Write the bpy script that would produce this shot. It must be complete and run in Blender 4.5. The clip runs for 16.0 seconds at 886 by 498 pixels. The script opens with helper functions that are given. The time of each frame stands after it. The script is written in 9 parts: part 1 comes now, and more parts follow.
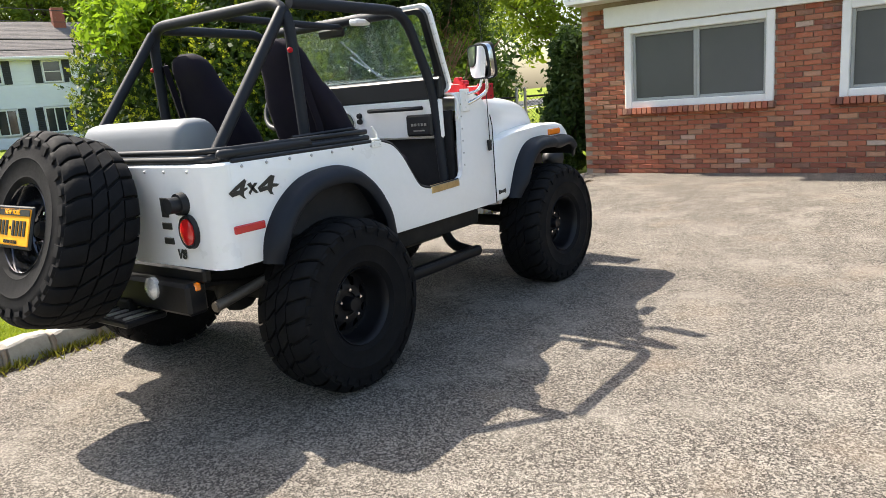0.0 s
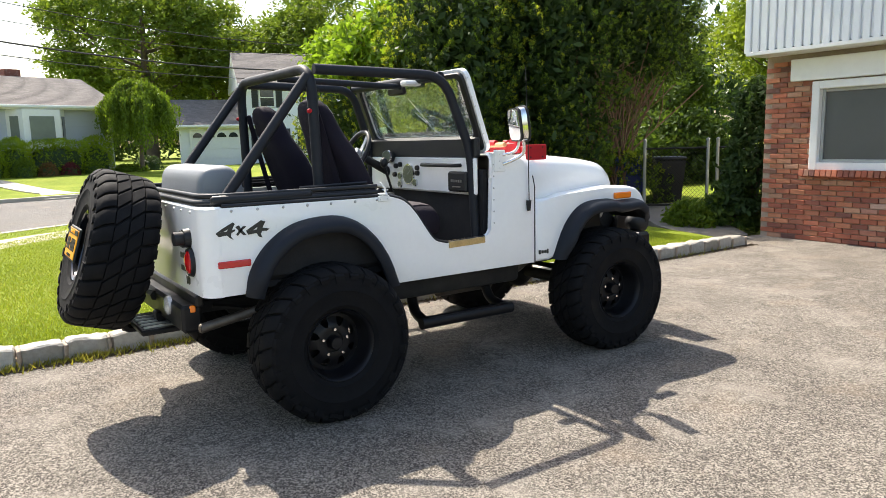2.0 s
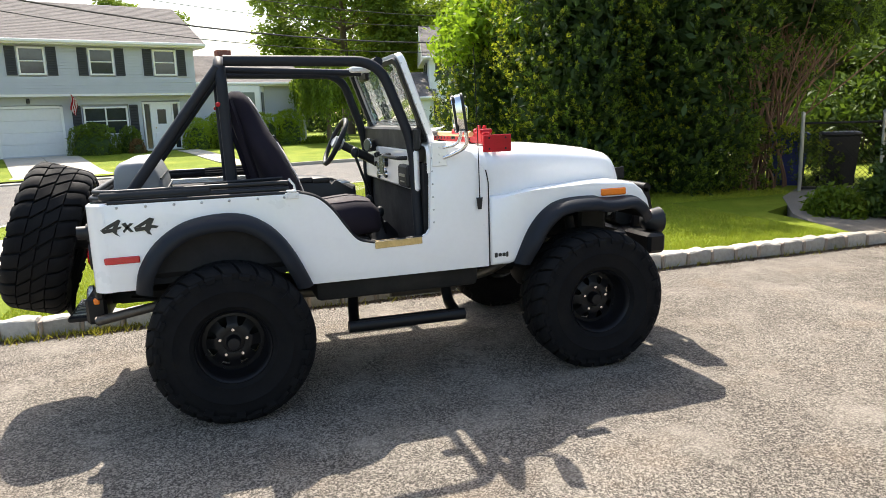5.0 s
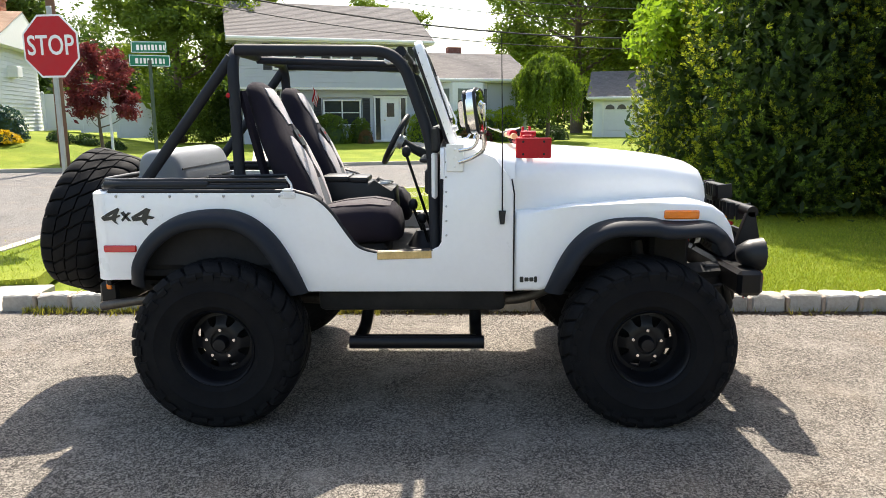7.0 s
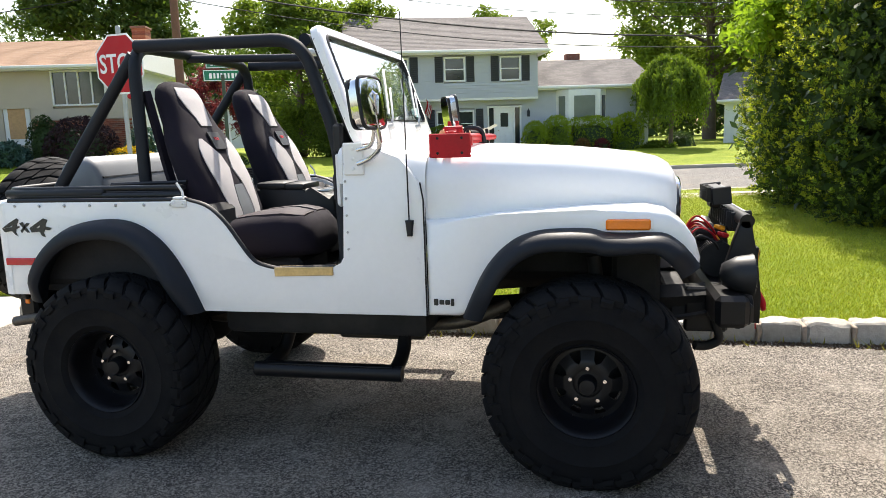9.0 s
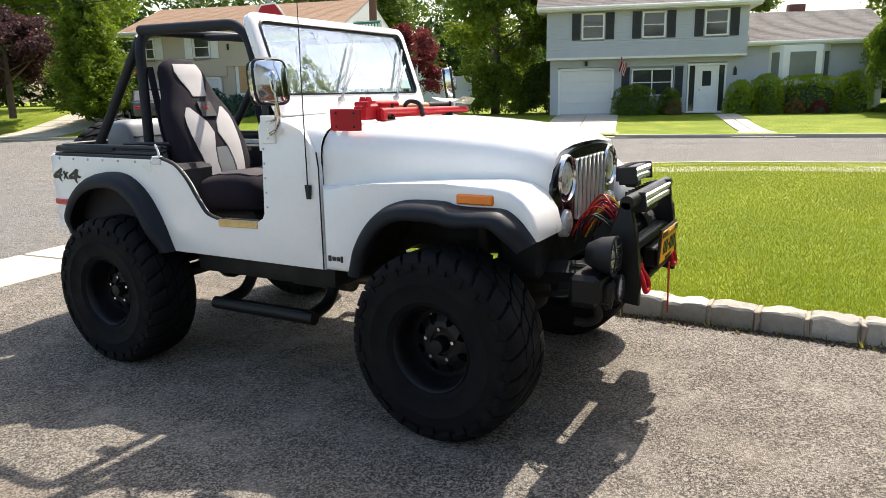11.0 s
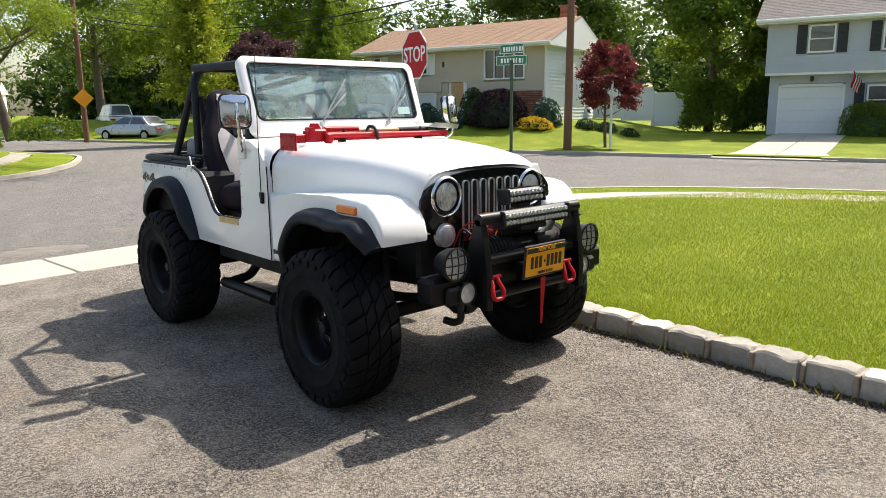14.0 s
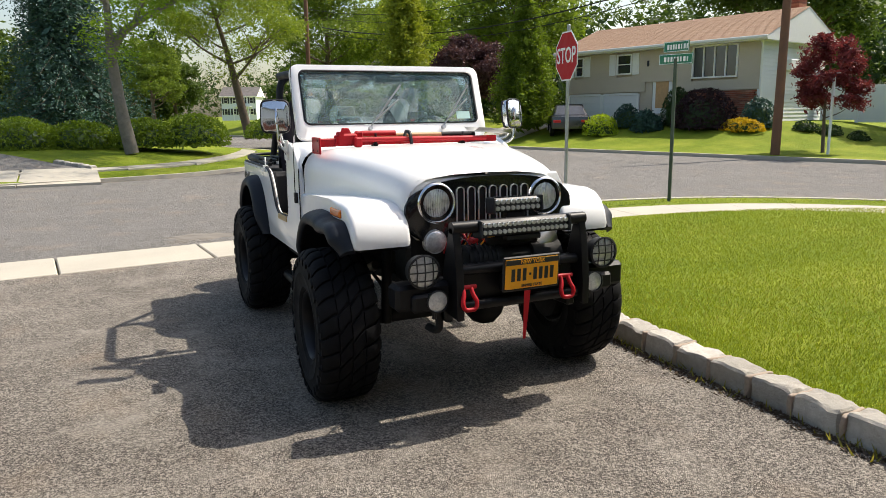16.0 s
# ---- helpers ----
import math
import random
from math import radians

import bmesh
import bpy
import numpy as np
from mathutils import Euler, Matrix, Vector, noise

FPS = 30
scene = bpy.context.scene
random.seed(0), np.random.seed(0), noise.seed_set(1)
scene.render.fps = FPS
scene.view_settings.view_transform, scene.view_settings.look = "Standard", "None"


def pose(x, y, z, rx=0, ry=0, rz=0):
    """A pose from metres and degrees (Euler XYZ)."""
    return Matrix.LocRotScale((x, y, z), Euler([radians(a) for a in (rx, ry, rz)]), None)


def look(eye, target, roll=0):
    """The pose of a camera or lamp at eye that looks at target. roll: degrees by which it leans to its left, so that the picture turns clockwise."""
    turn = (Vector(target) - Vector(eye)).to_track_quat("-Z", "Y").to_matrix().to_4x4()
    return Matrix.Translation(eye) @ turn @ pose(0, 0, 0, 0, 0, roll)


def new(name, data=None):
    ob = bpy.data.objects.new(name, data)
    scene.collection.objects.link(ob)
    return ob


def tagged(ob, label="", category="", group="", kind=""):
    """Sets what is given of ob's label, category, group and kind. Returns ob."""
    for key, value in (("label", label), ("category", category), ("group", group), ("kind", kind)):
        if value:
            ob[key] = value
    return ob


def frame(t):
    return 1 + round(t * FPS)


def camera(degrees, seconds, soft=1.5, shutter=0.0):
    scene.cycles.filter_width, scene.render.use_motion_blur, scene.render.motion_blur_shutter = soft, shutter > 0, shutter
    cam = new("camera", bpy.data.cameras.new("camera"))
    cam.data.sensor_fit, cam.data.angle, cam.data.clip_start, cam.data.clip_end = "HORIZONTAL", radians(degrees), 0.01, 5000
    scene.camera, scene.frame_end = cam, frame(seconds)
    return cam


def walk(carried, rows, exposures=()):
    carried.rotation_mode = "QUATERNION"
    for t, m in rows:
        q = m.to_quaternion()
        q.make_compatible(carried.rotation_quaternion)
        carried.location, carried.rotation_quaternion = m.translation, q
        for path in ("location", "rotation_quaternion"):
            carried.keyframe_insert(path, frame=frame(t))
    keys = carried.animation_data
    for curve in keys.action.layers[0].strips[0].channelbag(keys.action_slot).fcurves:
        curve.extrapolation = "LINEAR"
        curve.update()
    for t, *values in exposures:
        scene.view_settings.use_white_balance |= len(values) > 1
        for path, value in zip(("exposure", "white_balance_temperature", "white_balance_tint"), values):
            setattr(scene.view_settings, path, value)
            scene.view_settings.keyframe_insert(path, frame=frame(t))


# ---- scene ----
cam = camera(63.7, 16.0, 0.6)
PATH = [
    (0, (-2.316, -3.171, 1.342), (-0.759, -1.989, 0.92), -4.6),
    (0.5, (-2.183, -3.448, 1.409), (-0.664, -2.21, 1.008), -2.9),
    (1, (-2.057, -3.765, 1.417), (-0.693, -2.382, 0.942), -2.5),
    (1.5, (-1.804, -3.946, 1.406), (-0.576, -2.411, 1.039), -0.3),
    (2, (-1.527, -4.125, 1.431), (-0.417, -2.488, 1.129), -1.4),
    (2.5, (-1.285, -4.295, 1.46), (-0.295, -2.588, 1.131), -0.9),
    (3, (-0.992, -4.377, 1.448), (-0.104, -2.609, 1.16), -1.4),
    (3.5, (-0.735, -4.402, 1.484), (-0.051, -2.549, 1.173), -3.4),
    (4, (-0.442, -4.516, 1.516), (0.167, -2.653, 1.119), -2.5),
    (4.2, (-0.379, -4.522, 1.516), (0.251, -2.664, 1.128), -2.2),
    (6.3, (0.85, -4.36, 1.498), (1.077, -2.407, 1.129), -1.8),
    (6.5, (0.972, -4.342, 1.513), (1.068, -2.384, 1.117), -2.5),
    (7, (1.175, -4.153, 1.488), (1.138, -2.186, 1.125), -0.3),
    (7.5, (1.355, -4.004, 1.495), (1.238, -2.039, 1.136), -1.9),
    (8, (1.592, -3.892, 1.444), (1.448, -1.929, 1.088), -0.9),
    (8.5, (1.88, -3.727, 1.396), (1.603, -1.782, 1.021), -1.3),
    (9, (2.117, -3.535, 1.398), (1.706, -1.605, 1.073), -1.8),
    (9.5, (2.506, -3.413, 1.422), (2.038, -1.494, 1.113), -2.8),
    (9.7, (2.644, -3.392, 1.441), (2.055, -1.515, 1.079), -3.8),
    (11.8, (4.039, -3.247, 1.464), (2.971, -1.608, 1.048), -1.1),
    (12, (4.154, -3.217, 1.472), (3.044, -1.604, 1.062), -1.7),
    (12.5, (4.448, -3.161, 1.494), (3.269, -1.604, 1.063), -1.8),
    (13, (4.718, -3.124, 1.496), (3.509, -1.593, 1.055), -1.1),
    (13.5, (4.901, -2.944, 1.493), (3.549, -1.538, 1.05), -0.9),
    (14, (5.171, -2.761, 1.51), (3.712, -1.447, 1.127), -0.6),
    (14.5, (5.392, -2.58, 1.512), (3.851, -1.371, 1.108), -1.3),
    (15, (5.514, -2.294, 1.515), (3.916, -1.165, 1.101), 0.2),
    (15.5, (5.679, -2.019, 1.525), (3.985, -1.023, 1.154), 0.2),
    (16, (5.785, -1.781, 1.525), (3.998, -0.965, 1.15), -0.7),
]
walk(cam, [(t, look(eye, target, roll)) for t, eye, target, roll in PATH],
     [(0, 1.2, 6750, 10), (4, 1.2, 6750, 10), (7, 1.22, 6750, 10), (9.5, 1.14, 6750, 10), (12, 0.85, 6750, 10), (13.5, 0.83, 6750, 10), (15, 0.60, 6750, 10), (16, 0.51, 6750, 10)])

# ---- light ----
SUN_TO = Vector((-0.04, 0.74, 1.0)).normalized()
world = bpy.data.worlds.new("sky")
scene.world = world
world.use_nodes = True
wn = world.node_tree
sky = wn.nodes.new("ShaderNodeTexSky")
sky.sky_type = 'NISHITA'
sky.sun_disc = False
sky.sun_elevation = math.asin(SUN_TO.z)
sky.sun_rotation = math.atan2(SUN_TO.x, SUN_TO.y)
sky.air_density, sky.dust_density, sky.ozone_density = 1.2, 2.6, 0.8
bg = wn.nodes["Background"]
wn.links.new(sky.outputs["Color"], bg.inputs["Color"])
bg.inputs["Strength"].default_value = 0.14
sun_data = bpy.data.lights.new("sun", 'SUN')
sun_data.energy, sun_data.angle, sun_data.color = 4.6, radians(0.6), (1.0, 0.94, 0.85)
sun = new("sun", sun_data)
sun.matrix_world = look(SUN_TO * 60, (0, 0, 0))

# ---- materials ----
def nodes_of(name):
    m = bpy.data.materials.new(name)
    m.use_nodes = True
    nt = m.node_tree
    return m, nt, nt.nodes["Principled BSDF"]


def tex_noise(nt, scale, detail=4.0, rough=0.55, vec=None):
    n = nt.nodes.new("ShaderNodeTexNoise")
    n.inputs["Scale"].default_value, n.inputs["Detail"].default_value, n.inputs["Roughness"].default_value = scale, detail, rough
    if vec is not None:
        nt.links.new(vec, n.inputs["Vector"])
    return n.outputs["Fac"]


def ramp(nt, fac, stops):
    r = nt.nodes.new("ShaderNodeValToRGB")
    el = r.color_ramp.elements
    while len(el) < len(stops):
        el.new(0.5)
    for e, (p, c) in zip(el, stops):
        e.position, e.color = p, (*c, 1.0) if len(c) == 3 else c
    nt.links.new(fac, r.inputs["Fac"])
    return r.outputs["Color"]


def mixc(nt, fac, a, b, mode='MIX'):
    m = nt.nodes.new("ShaderNodeMix")
    m.data_type, m.blend_type = 'RGBA', mode
    for sock, v in ((m.inputs["Factor"], fac), (m.inputs["A"], a), (m.inputs["B"], b)):
        if hasattr(v, "is_linked"):
            nt.links.new(v, sock)
        elif isinstance(v, (int, float)):
            sock.default_value = v
        else:
            sock.default_value = (*v, 1.0)
    return m.outputs["Result"]


def math_node(nt, op, a, b=0.0):
    m = nt.nodes.new("ShaderNodeMath")
    m.operation = op
    for sock, v in ((m.inputs[0], a), (m.inputs[1], b)):
        if hasattr(v, "is_linked"):
            nt.links.new(v, sock)
        else:
            sock.default_value = v
    return m.outputs[0]


def bump(nt, bsdf, height, strength=0.3, dist=0.01):
    b = nt.nodes.new("ShaderNodeBump")
    b.inputs["Strength"].default_value, b.inputs["Distance"].default_value = strength, dist
    nt.links.new(height, b.inputs["Height"])
    nt.links.new(b.outputs["Normal"], bsdf.inputs["Normal"])


def objcoord(nt):
    return nt.nodes.new("ShaderNodeTexCoord").outputs["Object"]


def rand_object(nt):
    return nt.nodes.new("ShaderNodeObjectInfo").outputs["Random"]


def rand_island(nt):
    return nt.nodes.new("ShaderNodeNewGeometry").outputs["Random Per Island"]


def surf(name, color, rough=0.5, metal=0.0, var=0.12, scale=8.0, fine=120.0, bumpy=0.05, coat=0.0, spec=0.5):
    """A plain surface with wear at two scales and a fine relief."""
    m, nt, b = nodes_of(name)
    vec = objcoord(nt)
    lo = tuple(max(0.0, c * (1 - var)) for c in color)
    hi = tuple(min(1.0, c * (1 + var)) for c in color)
    big = tex_noise(nt, scale, 5.0, 0.6, vec)
    small = tex_noise(nt, fine, 3.0, 0.6, vec)
    both = math_node(nt, 'ADD', math_node(nt, 'MULTIPLY', big, 0.65), math_node(nt, 'MULTIPLY', small, 0.35))
    nt.links.new(ramp(nt, both, [(0.3, lo), (0.7, hi)]), b.inputs["Base Color"])
    rr = ramp(nt, big, [(0.3, (max(0.02, rough * 0.8),) * 3), (0.7, (min(1.0, rough * 1.2),) * 3)])
    nt.links.new(rr, b.inputs["Roughness"])
    b.inputs["Metallic"].default_value = metal
    b.inputs["Coat Weight"].default_value = coat
    b.inputs["Coat Roughness"].default_value = 0.08
    b.inputs["Specular IOR Level"].default_value = spec
    if bumpy:
        bump(nt, b, small, bumpy, 0.004)
    return m


def leafy(name, dark, light, trans=0.35, rough=0.6):
    """Leaves: colour by island, some light through the blade."""
    m, nt, b = nodes_of(name)
    col = ramp(nt, rand_island(nt), [(0.0, dark), (0.55, tuple((p + q) / 2 for p, q in zip(dark, light))), (1.0, light)])
    big = tex_noise(nt, 0.9, 3.0, 0.5, objcoord(nt))
    col = mixc(nt, ramp(nt, big, [(0.35, (0, 0, 0)), (0.65, (1, 1, 1))]), col, mixc(nt, 0.35, col, light))
    nt.links.new(col, b.inputs["Base Color"])
    b.inputs["Roughness"].default_value = rough
    b.inputs["Specular IOR Level"].default_value = 0.3
    t = nt.nodes.new("ShaderNodeBsdfTranslucent")
    nt.links.new(mixc(nt, 0.5, col, (light[0] * 1.3, light[1] * 1.3, light[2] * 0.6)), t.inputs["Color"])
    mx = nt.nodes.new("ShaderNodeMixShader")
    mx.inputs["Fac"].default_value = trans
    nt.links.new(b.outputs[0], mx.inputs[1])
    nt.links.new(t.outputs[0], mx.inputs[2])
    nt.links.new(mx.outputs[0], nt.nodes["Material Output"].inputs["Surface"])
    return m


def asphalt(name, stones, base, patch, scale=1.0):
    m, nt, b = nodes_of(name)
    vec = objcoord(nt)
    v = nt.nodes.new("ShaderNodeTexVoronoi")
    v.inputs["Scale"].default_value = 260.0 * scale
    nt.links.new(vec, v.inputs["Vector"])
    v2 = nt.nodes.new("ShaderNodeTexVoronoi")
    v2.inputs["Scale"].default_value = 120.0 * scale
    nt.links.new(vec, v2.inputs["Vector"])
    bw = nt.nodes.new("ShaderNodeRGBToBW")
    nt.links.new(v.outputs["Color"], bw.inputs[0])
    col = ramp(nt, bw.outputs[0], [(0.15, tuple(c * 0.25 for c in base)), (0.42, base), (0.76, stones)])
    bw2 = nt.nodes.new("ShaderNodeRGBToBW")
    nt.links.new(v2.outputs["Color"], bw2.inputs[0])
    col = mixc(nt, ramp(nt, bw2.outputs[0], [(0.68, (0, 0, 0)), (0.74, (0.75, 0.75, 0.75))]), col, tuple(c * 1.25 for c in stones))
    col = mixc(nt, ramp(nt, bw2.outputs[0], [(0.26, (0.7, 0.7, 0.7)), (0.32, (0, 0, 0))]), col, tuple(c * 0.35 for c in base))
    big = tex_noise(nt, 0.55, 6.0, 0.62, vec)
    mid = tex_noise(nt, 3.2, 5.0, 0.6, vec)
    fine = tex_noise(nt, 17.0, 4.0, 0.65, vec)
    fac = math_node(nt, 'ADD', math_node(nt, 'ADD', math_node(nt, 'MULTIPLY', big, 0.42), math_node(nt, 'MULTIPLY', mid, 0.33)), math_node(nt, 'MULTIPLY', fine, 0.25))
    col = mixc(nt, ramp(nt, fac, [(0.36, (0.0,) * 3), (0.66, (0.75,) * 3)]), col, patch, 'MULTIPLY')
    warm = tex_noise(nt, 1.3, 4.0, 0.6, vec)
    col = mixc(nt, ramp(nt, warm, [(0.55, (0, 0, 0)), (0.75, (0.35, 0.35, 0.35))]), col, (0.36, 0.27, 0.19))
    dust = tex_noise(nt, 1.9, 9.0, 0.7, vec)
    col = mixc(nt, ramp(nt, dust, [(0.50, (0, 0, 0)), (0.74, (0.7, 0.7, 0.7))]), col, tuple(c * 0.92 for c in stones))
    nt.links.new(col, b.inputs["Base Color"])
    b.inputs["Roughness"].default_value = 0.9
    b.inputs["Specular IOR Level"].default_value = 0.25
    bump(nt, b, v.outputs["Distance"], 0.9, 0.008)
    return m


def grass_mat(name, dark, light, dry):
    m, nt, b = nodes_of(name)
    vec = objcoord(nt)
    n1 = tex_noise(nt, 70.0, 4.0, 0.7, vec)
    n2 = tex_noise(nt, 0.8, 5.0, 0.6, vec)
    col = ramp(nt, n1, [(0.3, dark), (0.7, light)])
    n3 = tex_noise(nt, 5.5, 6.0, 0.7, vec)
    col = mixc(nt, ramp(nt, n3, [(0.42, (0.55, 0.55, 0.55)), (0.58, (0, 0, 0))]), col, tuple(c * 0.55 for c in light))
    col = mixc(nt, ramp(nt, n2, [(0.45, (0, 0, 0)), (0.75, (0.6, 0.6, 0.6))]), col, dry)
    nt.links.new(col, b.inputs["Base Color"])
    b.inputs["Roughness"].default_value = 0.85
    b.inputs["Specular IOR Level"].default_value = 0.14
    bump(nt, b, n1, 0.8, 0.03)
    return m


def piece_mat(name, stops, rough=0.85, fine=60.0, bumpy=0.4):
    """Bricks, stones and slabs: each takes a colour of its own."""
    m, nt, b = nodes_of(name)
    vec = objcoord(nt)
    r = math_node(nt, 'FRACT', math_node(nt, 'ADD', rand_object(nt), math_node(nt, 'MULTIPLY', rand_island(nt), 7.31)))
    col = ramp(nt, r, stops)
    n1 = tex_noise(nt, fine, 5.0, 0.65, vec)
    n2 = tex_noise(nt, 9.0, 4.0, 0.6, vec)
    col = mixc(nt, ramp(nt, n1, [(0.3, (0.0,) * 3), (0.75, (0.55,) * 3)]), col, (0.55, 0.5, 0.46), 'MULTIPLY')
    col = mixc(nt, ramp(nt, n2, [(0.55, (0, 0, 0)), (0.8, (0.35, 0.35, 0.35))]), col, (0.42, 0.38, 0.33))
    nt.links.new(col, b.inputs["Base Color"])
    b.inputs["Roughness"].default_value = rough
    bump(nt, b, n1, bumpy, 0.006)
    return m


def glass_mat(name, tint=(0.9, 0.97, 0.94), rough=0.0, film=0.0):
    m, nt, b = nodes_of(name)
    b.inputs["Base Color"].default_value = (*tint, 1)
    b.inputs["Roughness"].default_value = rough
    b.inputs["Transmission Weight"].default_value = 1.0
    b.inputs["IOR"].default_value = 1.45 if not film else 1.33
    if film:
        # a thin film: road dust, plus reflected sky haze painted in teal
        d = nt.nodes.new("ShaderNodeBsdfDiffuse")
        d.inputs["Color"].default_value = (0.42, 0.56, 0.54, 1)
        mx = nt.nodes.new("ShaderNodeMixShader")
        dust = tex_noise(nt, 6.0, 4.0, 0.6, objcoord(nt))
        nt.links.new(math_node(nt, 'MULTIPLY', math_node(nt, 'ADD', dust, 1.5), film * 0.5), mx.inputs["Fac"])
        nt.links.new(b.outputs[0], mx.inputs[1])
        nt.links.new(d.outputs[0], mx.inputs[2])
        nt.links.new(mx.outputs[0], nt.nodes["Material Output"].inputs["Surface"])
    return m


M_WHITE = surf("white_paint", (0.88, 0.88, 0.87), 0.32, 0.0, 0.03, 3.0, 40.0, 0.01, coat=0.6)
M_WHITE_TRIM = surf("white_trim_paint", (0.78, 0.78, 0.76), 0.5, 0.0, 0.05)
M_BLACK = surf("black_plastic", (0.012, 0.013, 0.015), 0.48, 0.0, 0.3, 6.0, 200.0, 0.08, spec=0.35)
M_FLARE = surf("flare_plastic", (0.010, 0.013, 0.019), 0.55, 0.0, 0.25, 5.0, 220.0, 0.1, spec=0.25)
M_BLACK_PAINT = surf("black_satin_paint", (0.006, 0.006, 0.007), 0.42, 0.0, 0.3, 6.0, 90.0, 0.05, spec=0.28)
M_FOAM = surf("black_padding", (0.011, 0.013, 0.018), 0.6, 0.0, 0.25, 6.0, 180.0, 0.1, spec=0.3)
M_FRAME = surf("chassis_black", (0.006, 0.006, 0.006), 0.75, 0.0, 0.5, 7.0, 60.0, 0.25)
M_RUBBER = surf("tyre_rubber", (0.0045, 0.0045, 0.0052), 0.85, 0.0, 0.45, 7.0, 60.0, 0.3, spec=0.22)
M_RIM = surf("black_steel_rim", (0.005, 0.005, 0.0065), 0.45, 0.0, 0.3, 8.0, 90.0, 0.06, spec=0.3)
M_CHROME = surf("chrome", (0.75, 0.75, 0.75), 0.1, 1.0, 0.06, 10.0, 60.0, 0.02)
M_STEEL = surf("bare_steel", (0.5, 0.5, 0.48), 0.38, 1.0, 0.2, 12.0, 90.0, 0.1)
M_DARKCHROME = surf("black_chrome", (0.05, 0.052, 0.055), 0.12, 0.8, 0.2, 5.0, 60.0, 0.02)
M_SPARE = surf("glossy_black_rim", (0.09, 0.092, 0.10), 0.10, 0.85, 0.2, 5.0, 60.0, 0.02)
M_FABRIC = surf("black_seat_fabric", (0.011, 0.0085, 0.015), 0.9, 0.0, 0.35, 8.0, 260.0, 0.3, spec=0.2)
M_GREYSEAT = surf("grey_seat_panel", (0.47, 0.44, 0.44), 0.85, 0.0, 0.12, 8.0, 260.0, 0.3)
# seat fabric again, paler: sunlight on the cushion is put into the colour
M_SUNLIT_FABRIC = surf("sunlit_seat_fabric", (0.045, 0.036, 0.042), 0.8, 0.0, 0.25, 8.0, 260.0, 0.3, spec=0.3)
M_VINYL = surf("grey_vinyl", (0.19, 0.20, 0.21), 0.5, 0.0, 0.1, 5.0, 200.0, 0.15)
M_RED = surf("red_powder_coat", (0.40, 0.006, 0.013), 0.5, 0.0, 0.2, 7.0, 80.0, 0.06, spec=0.3)
M_REDLENS = surf("red_lens", (0.55, 0.01, 0.012), 0.15, 0.0, 0.12, 30.0, 150.0, 0.15, coat=0.8)
M_AMBER = surf("amber_lens", (1.0, 0.22, 0.006), 0.2, 0.0, 0.12, 30.0, 150.0, 0.15, coat=0.8)
M_YELLOWPLATE = surf("yellow_plate", (0.95, 0.42, 0.012), 0.4, 0.0, 0.06)
M_DECAL = surf("black_decal", (0.02, 0.022, 0.02), 0.4, 0.0, 0.3)
M_WOODH = surf("ash_handle", (0.5, 0.3, 0.14), 0.55, 0.0, 0.2, 12.0, 90.0, 0.1)
M_LENS = surf("lamp_lens", (0.72, 0.75, 0.75), 0.22, 0.45, 0.4, 28.0, 90.0, 0.9, coat=1.0)
M_LED = surf("led_cell", (0.75, 0.76, 0.74), 0.2, 0.5, 0.15, 60.0, 120.0, 0.2, coat=0.8)
def fluted_glass(name):
    """A headlamp's fluted glass, opaque: bright and dark reflections painted as blotches."""
    m, nt, b = nodes_of(name)
    vec = objcoord(nt)
    w = nt.nodes.new("ShaderNodeTexWave")
    w.bands_direction = 'Y'
    w.inputs["Scale"].default_value = 32.0
    nt.links.new(vec, w.inputs["Vector"])
    blot = tex_noise(nt, 16.0, 3.0, 0.6, vec)
    mixed = math_node(nt, 'ADD', math_node(nt, 'MULTIPLY', blot, 0.95), math_node(nt, 'MULTIPLY', w.outputs["Fac"], 0.10))
    nt.links.new(ramp(nt, mixed, [(0.36, (0.16, 0.17, 0.17)), (0.46, (0.6, 0.63, 0.63)), (0.6, (0.95, 0.97, 0.97))]), b.inputs["Base Color"])
    b.inputs["Metallic"].default_value = 0.45
    b.inputs["Roughness"].default_value = 0.25
    b.inputs["Coat Weight"].default_value = 1.0
    bump(nt, b, w.outputs["Fac"], 0.8, 0.006)
    return m


M_HEAD = fluted_glass("headlamp_glass")
M_SLOT = surf("bright_slot_trim", (0.85, 0.86, 0.86), 0.38, 0.55, 0.1, 10.0, 60.0, 0.05)
M_BLIND = surf("pale_blind", (0.17, 0.19, 0.16), 0.4, 0.0, 0.15, 3.0, 40.0, 0.1, coat=0.4)
M_SIGNPOST = surf("dark_green_post", (0.05, 0.075, 0.05), 0.55, 0.2, 0.2)
M_BRASS = surf("brass_sill", (0.55, 0.43, 0.22), 0.35, 0.9, 0.25, 14.0, 80.0, 0.1)
M_RUST = surf("rusty_pipe", (0.13, 0.11, 0.09), 0.5, 0.7, 0.35, 14.0, 80.0, 0.2)
M_GLASS = glass_mat("windscreen_glass", (0.66, 0.86, 0.85), 0.0, 0.07)
M_MIRROR = surf("mirror_glass", (0.9, 0.9, 0.9), 0.02, 1.0, 0.01, 2.0, 30.0, 0.0)
M_DRIVE = asphalt("driveway_asphalt", (0.425, 0.382, 0.325), (0.155, 0.138, 0.118), (0.43, 0.41, 0.40), 1.0)
M_ROAD = asphalt("street_asphalt", (0.245, 0.232, 0.216), (0.205, 0.194, 0.18), (0.72, 0.71, 0.69), 0.7)
M_CONC = surf("concrete", (0.40, 0.365, 0.30), 0.85, 0.0, 0.16, 1.6, 90.0, 0.25)
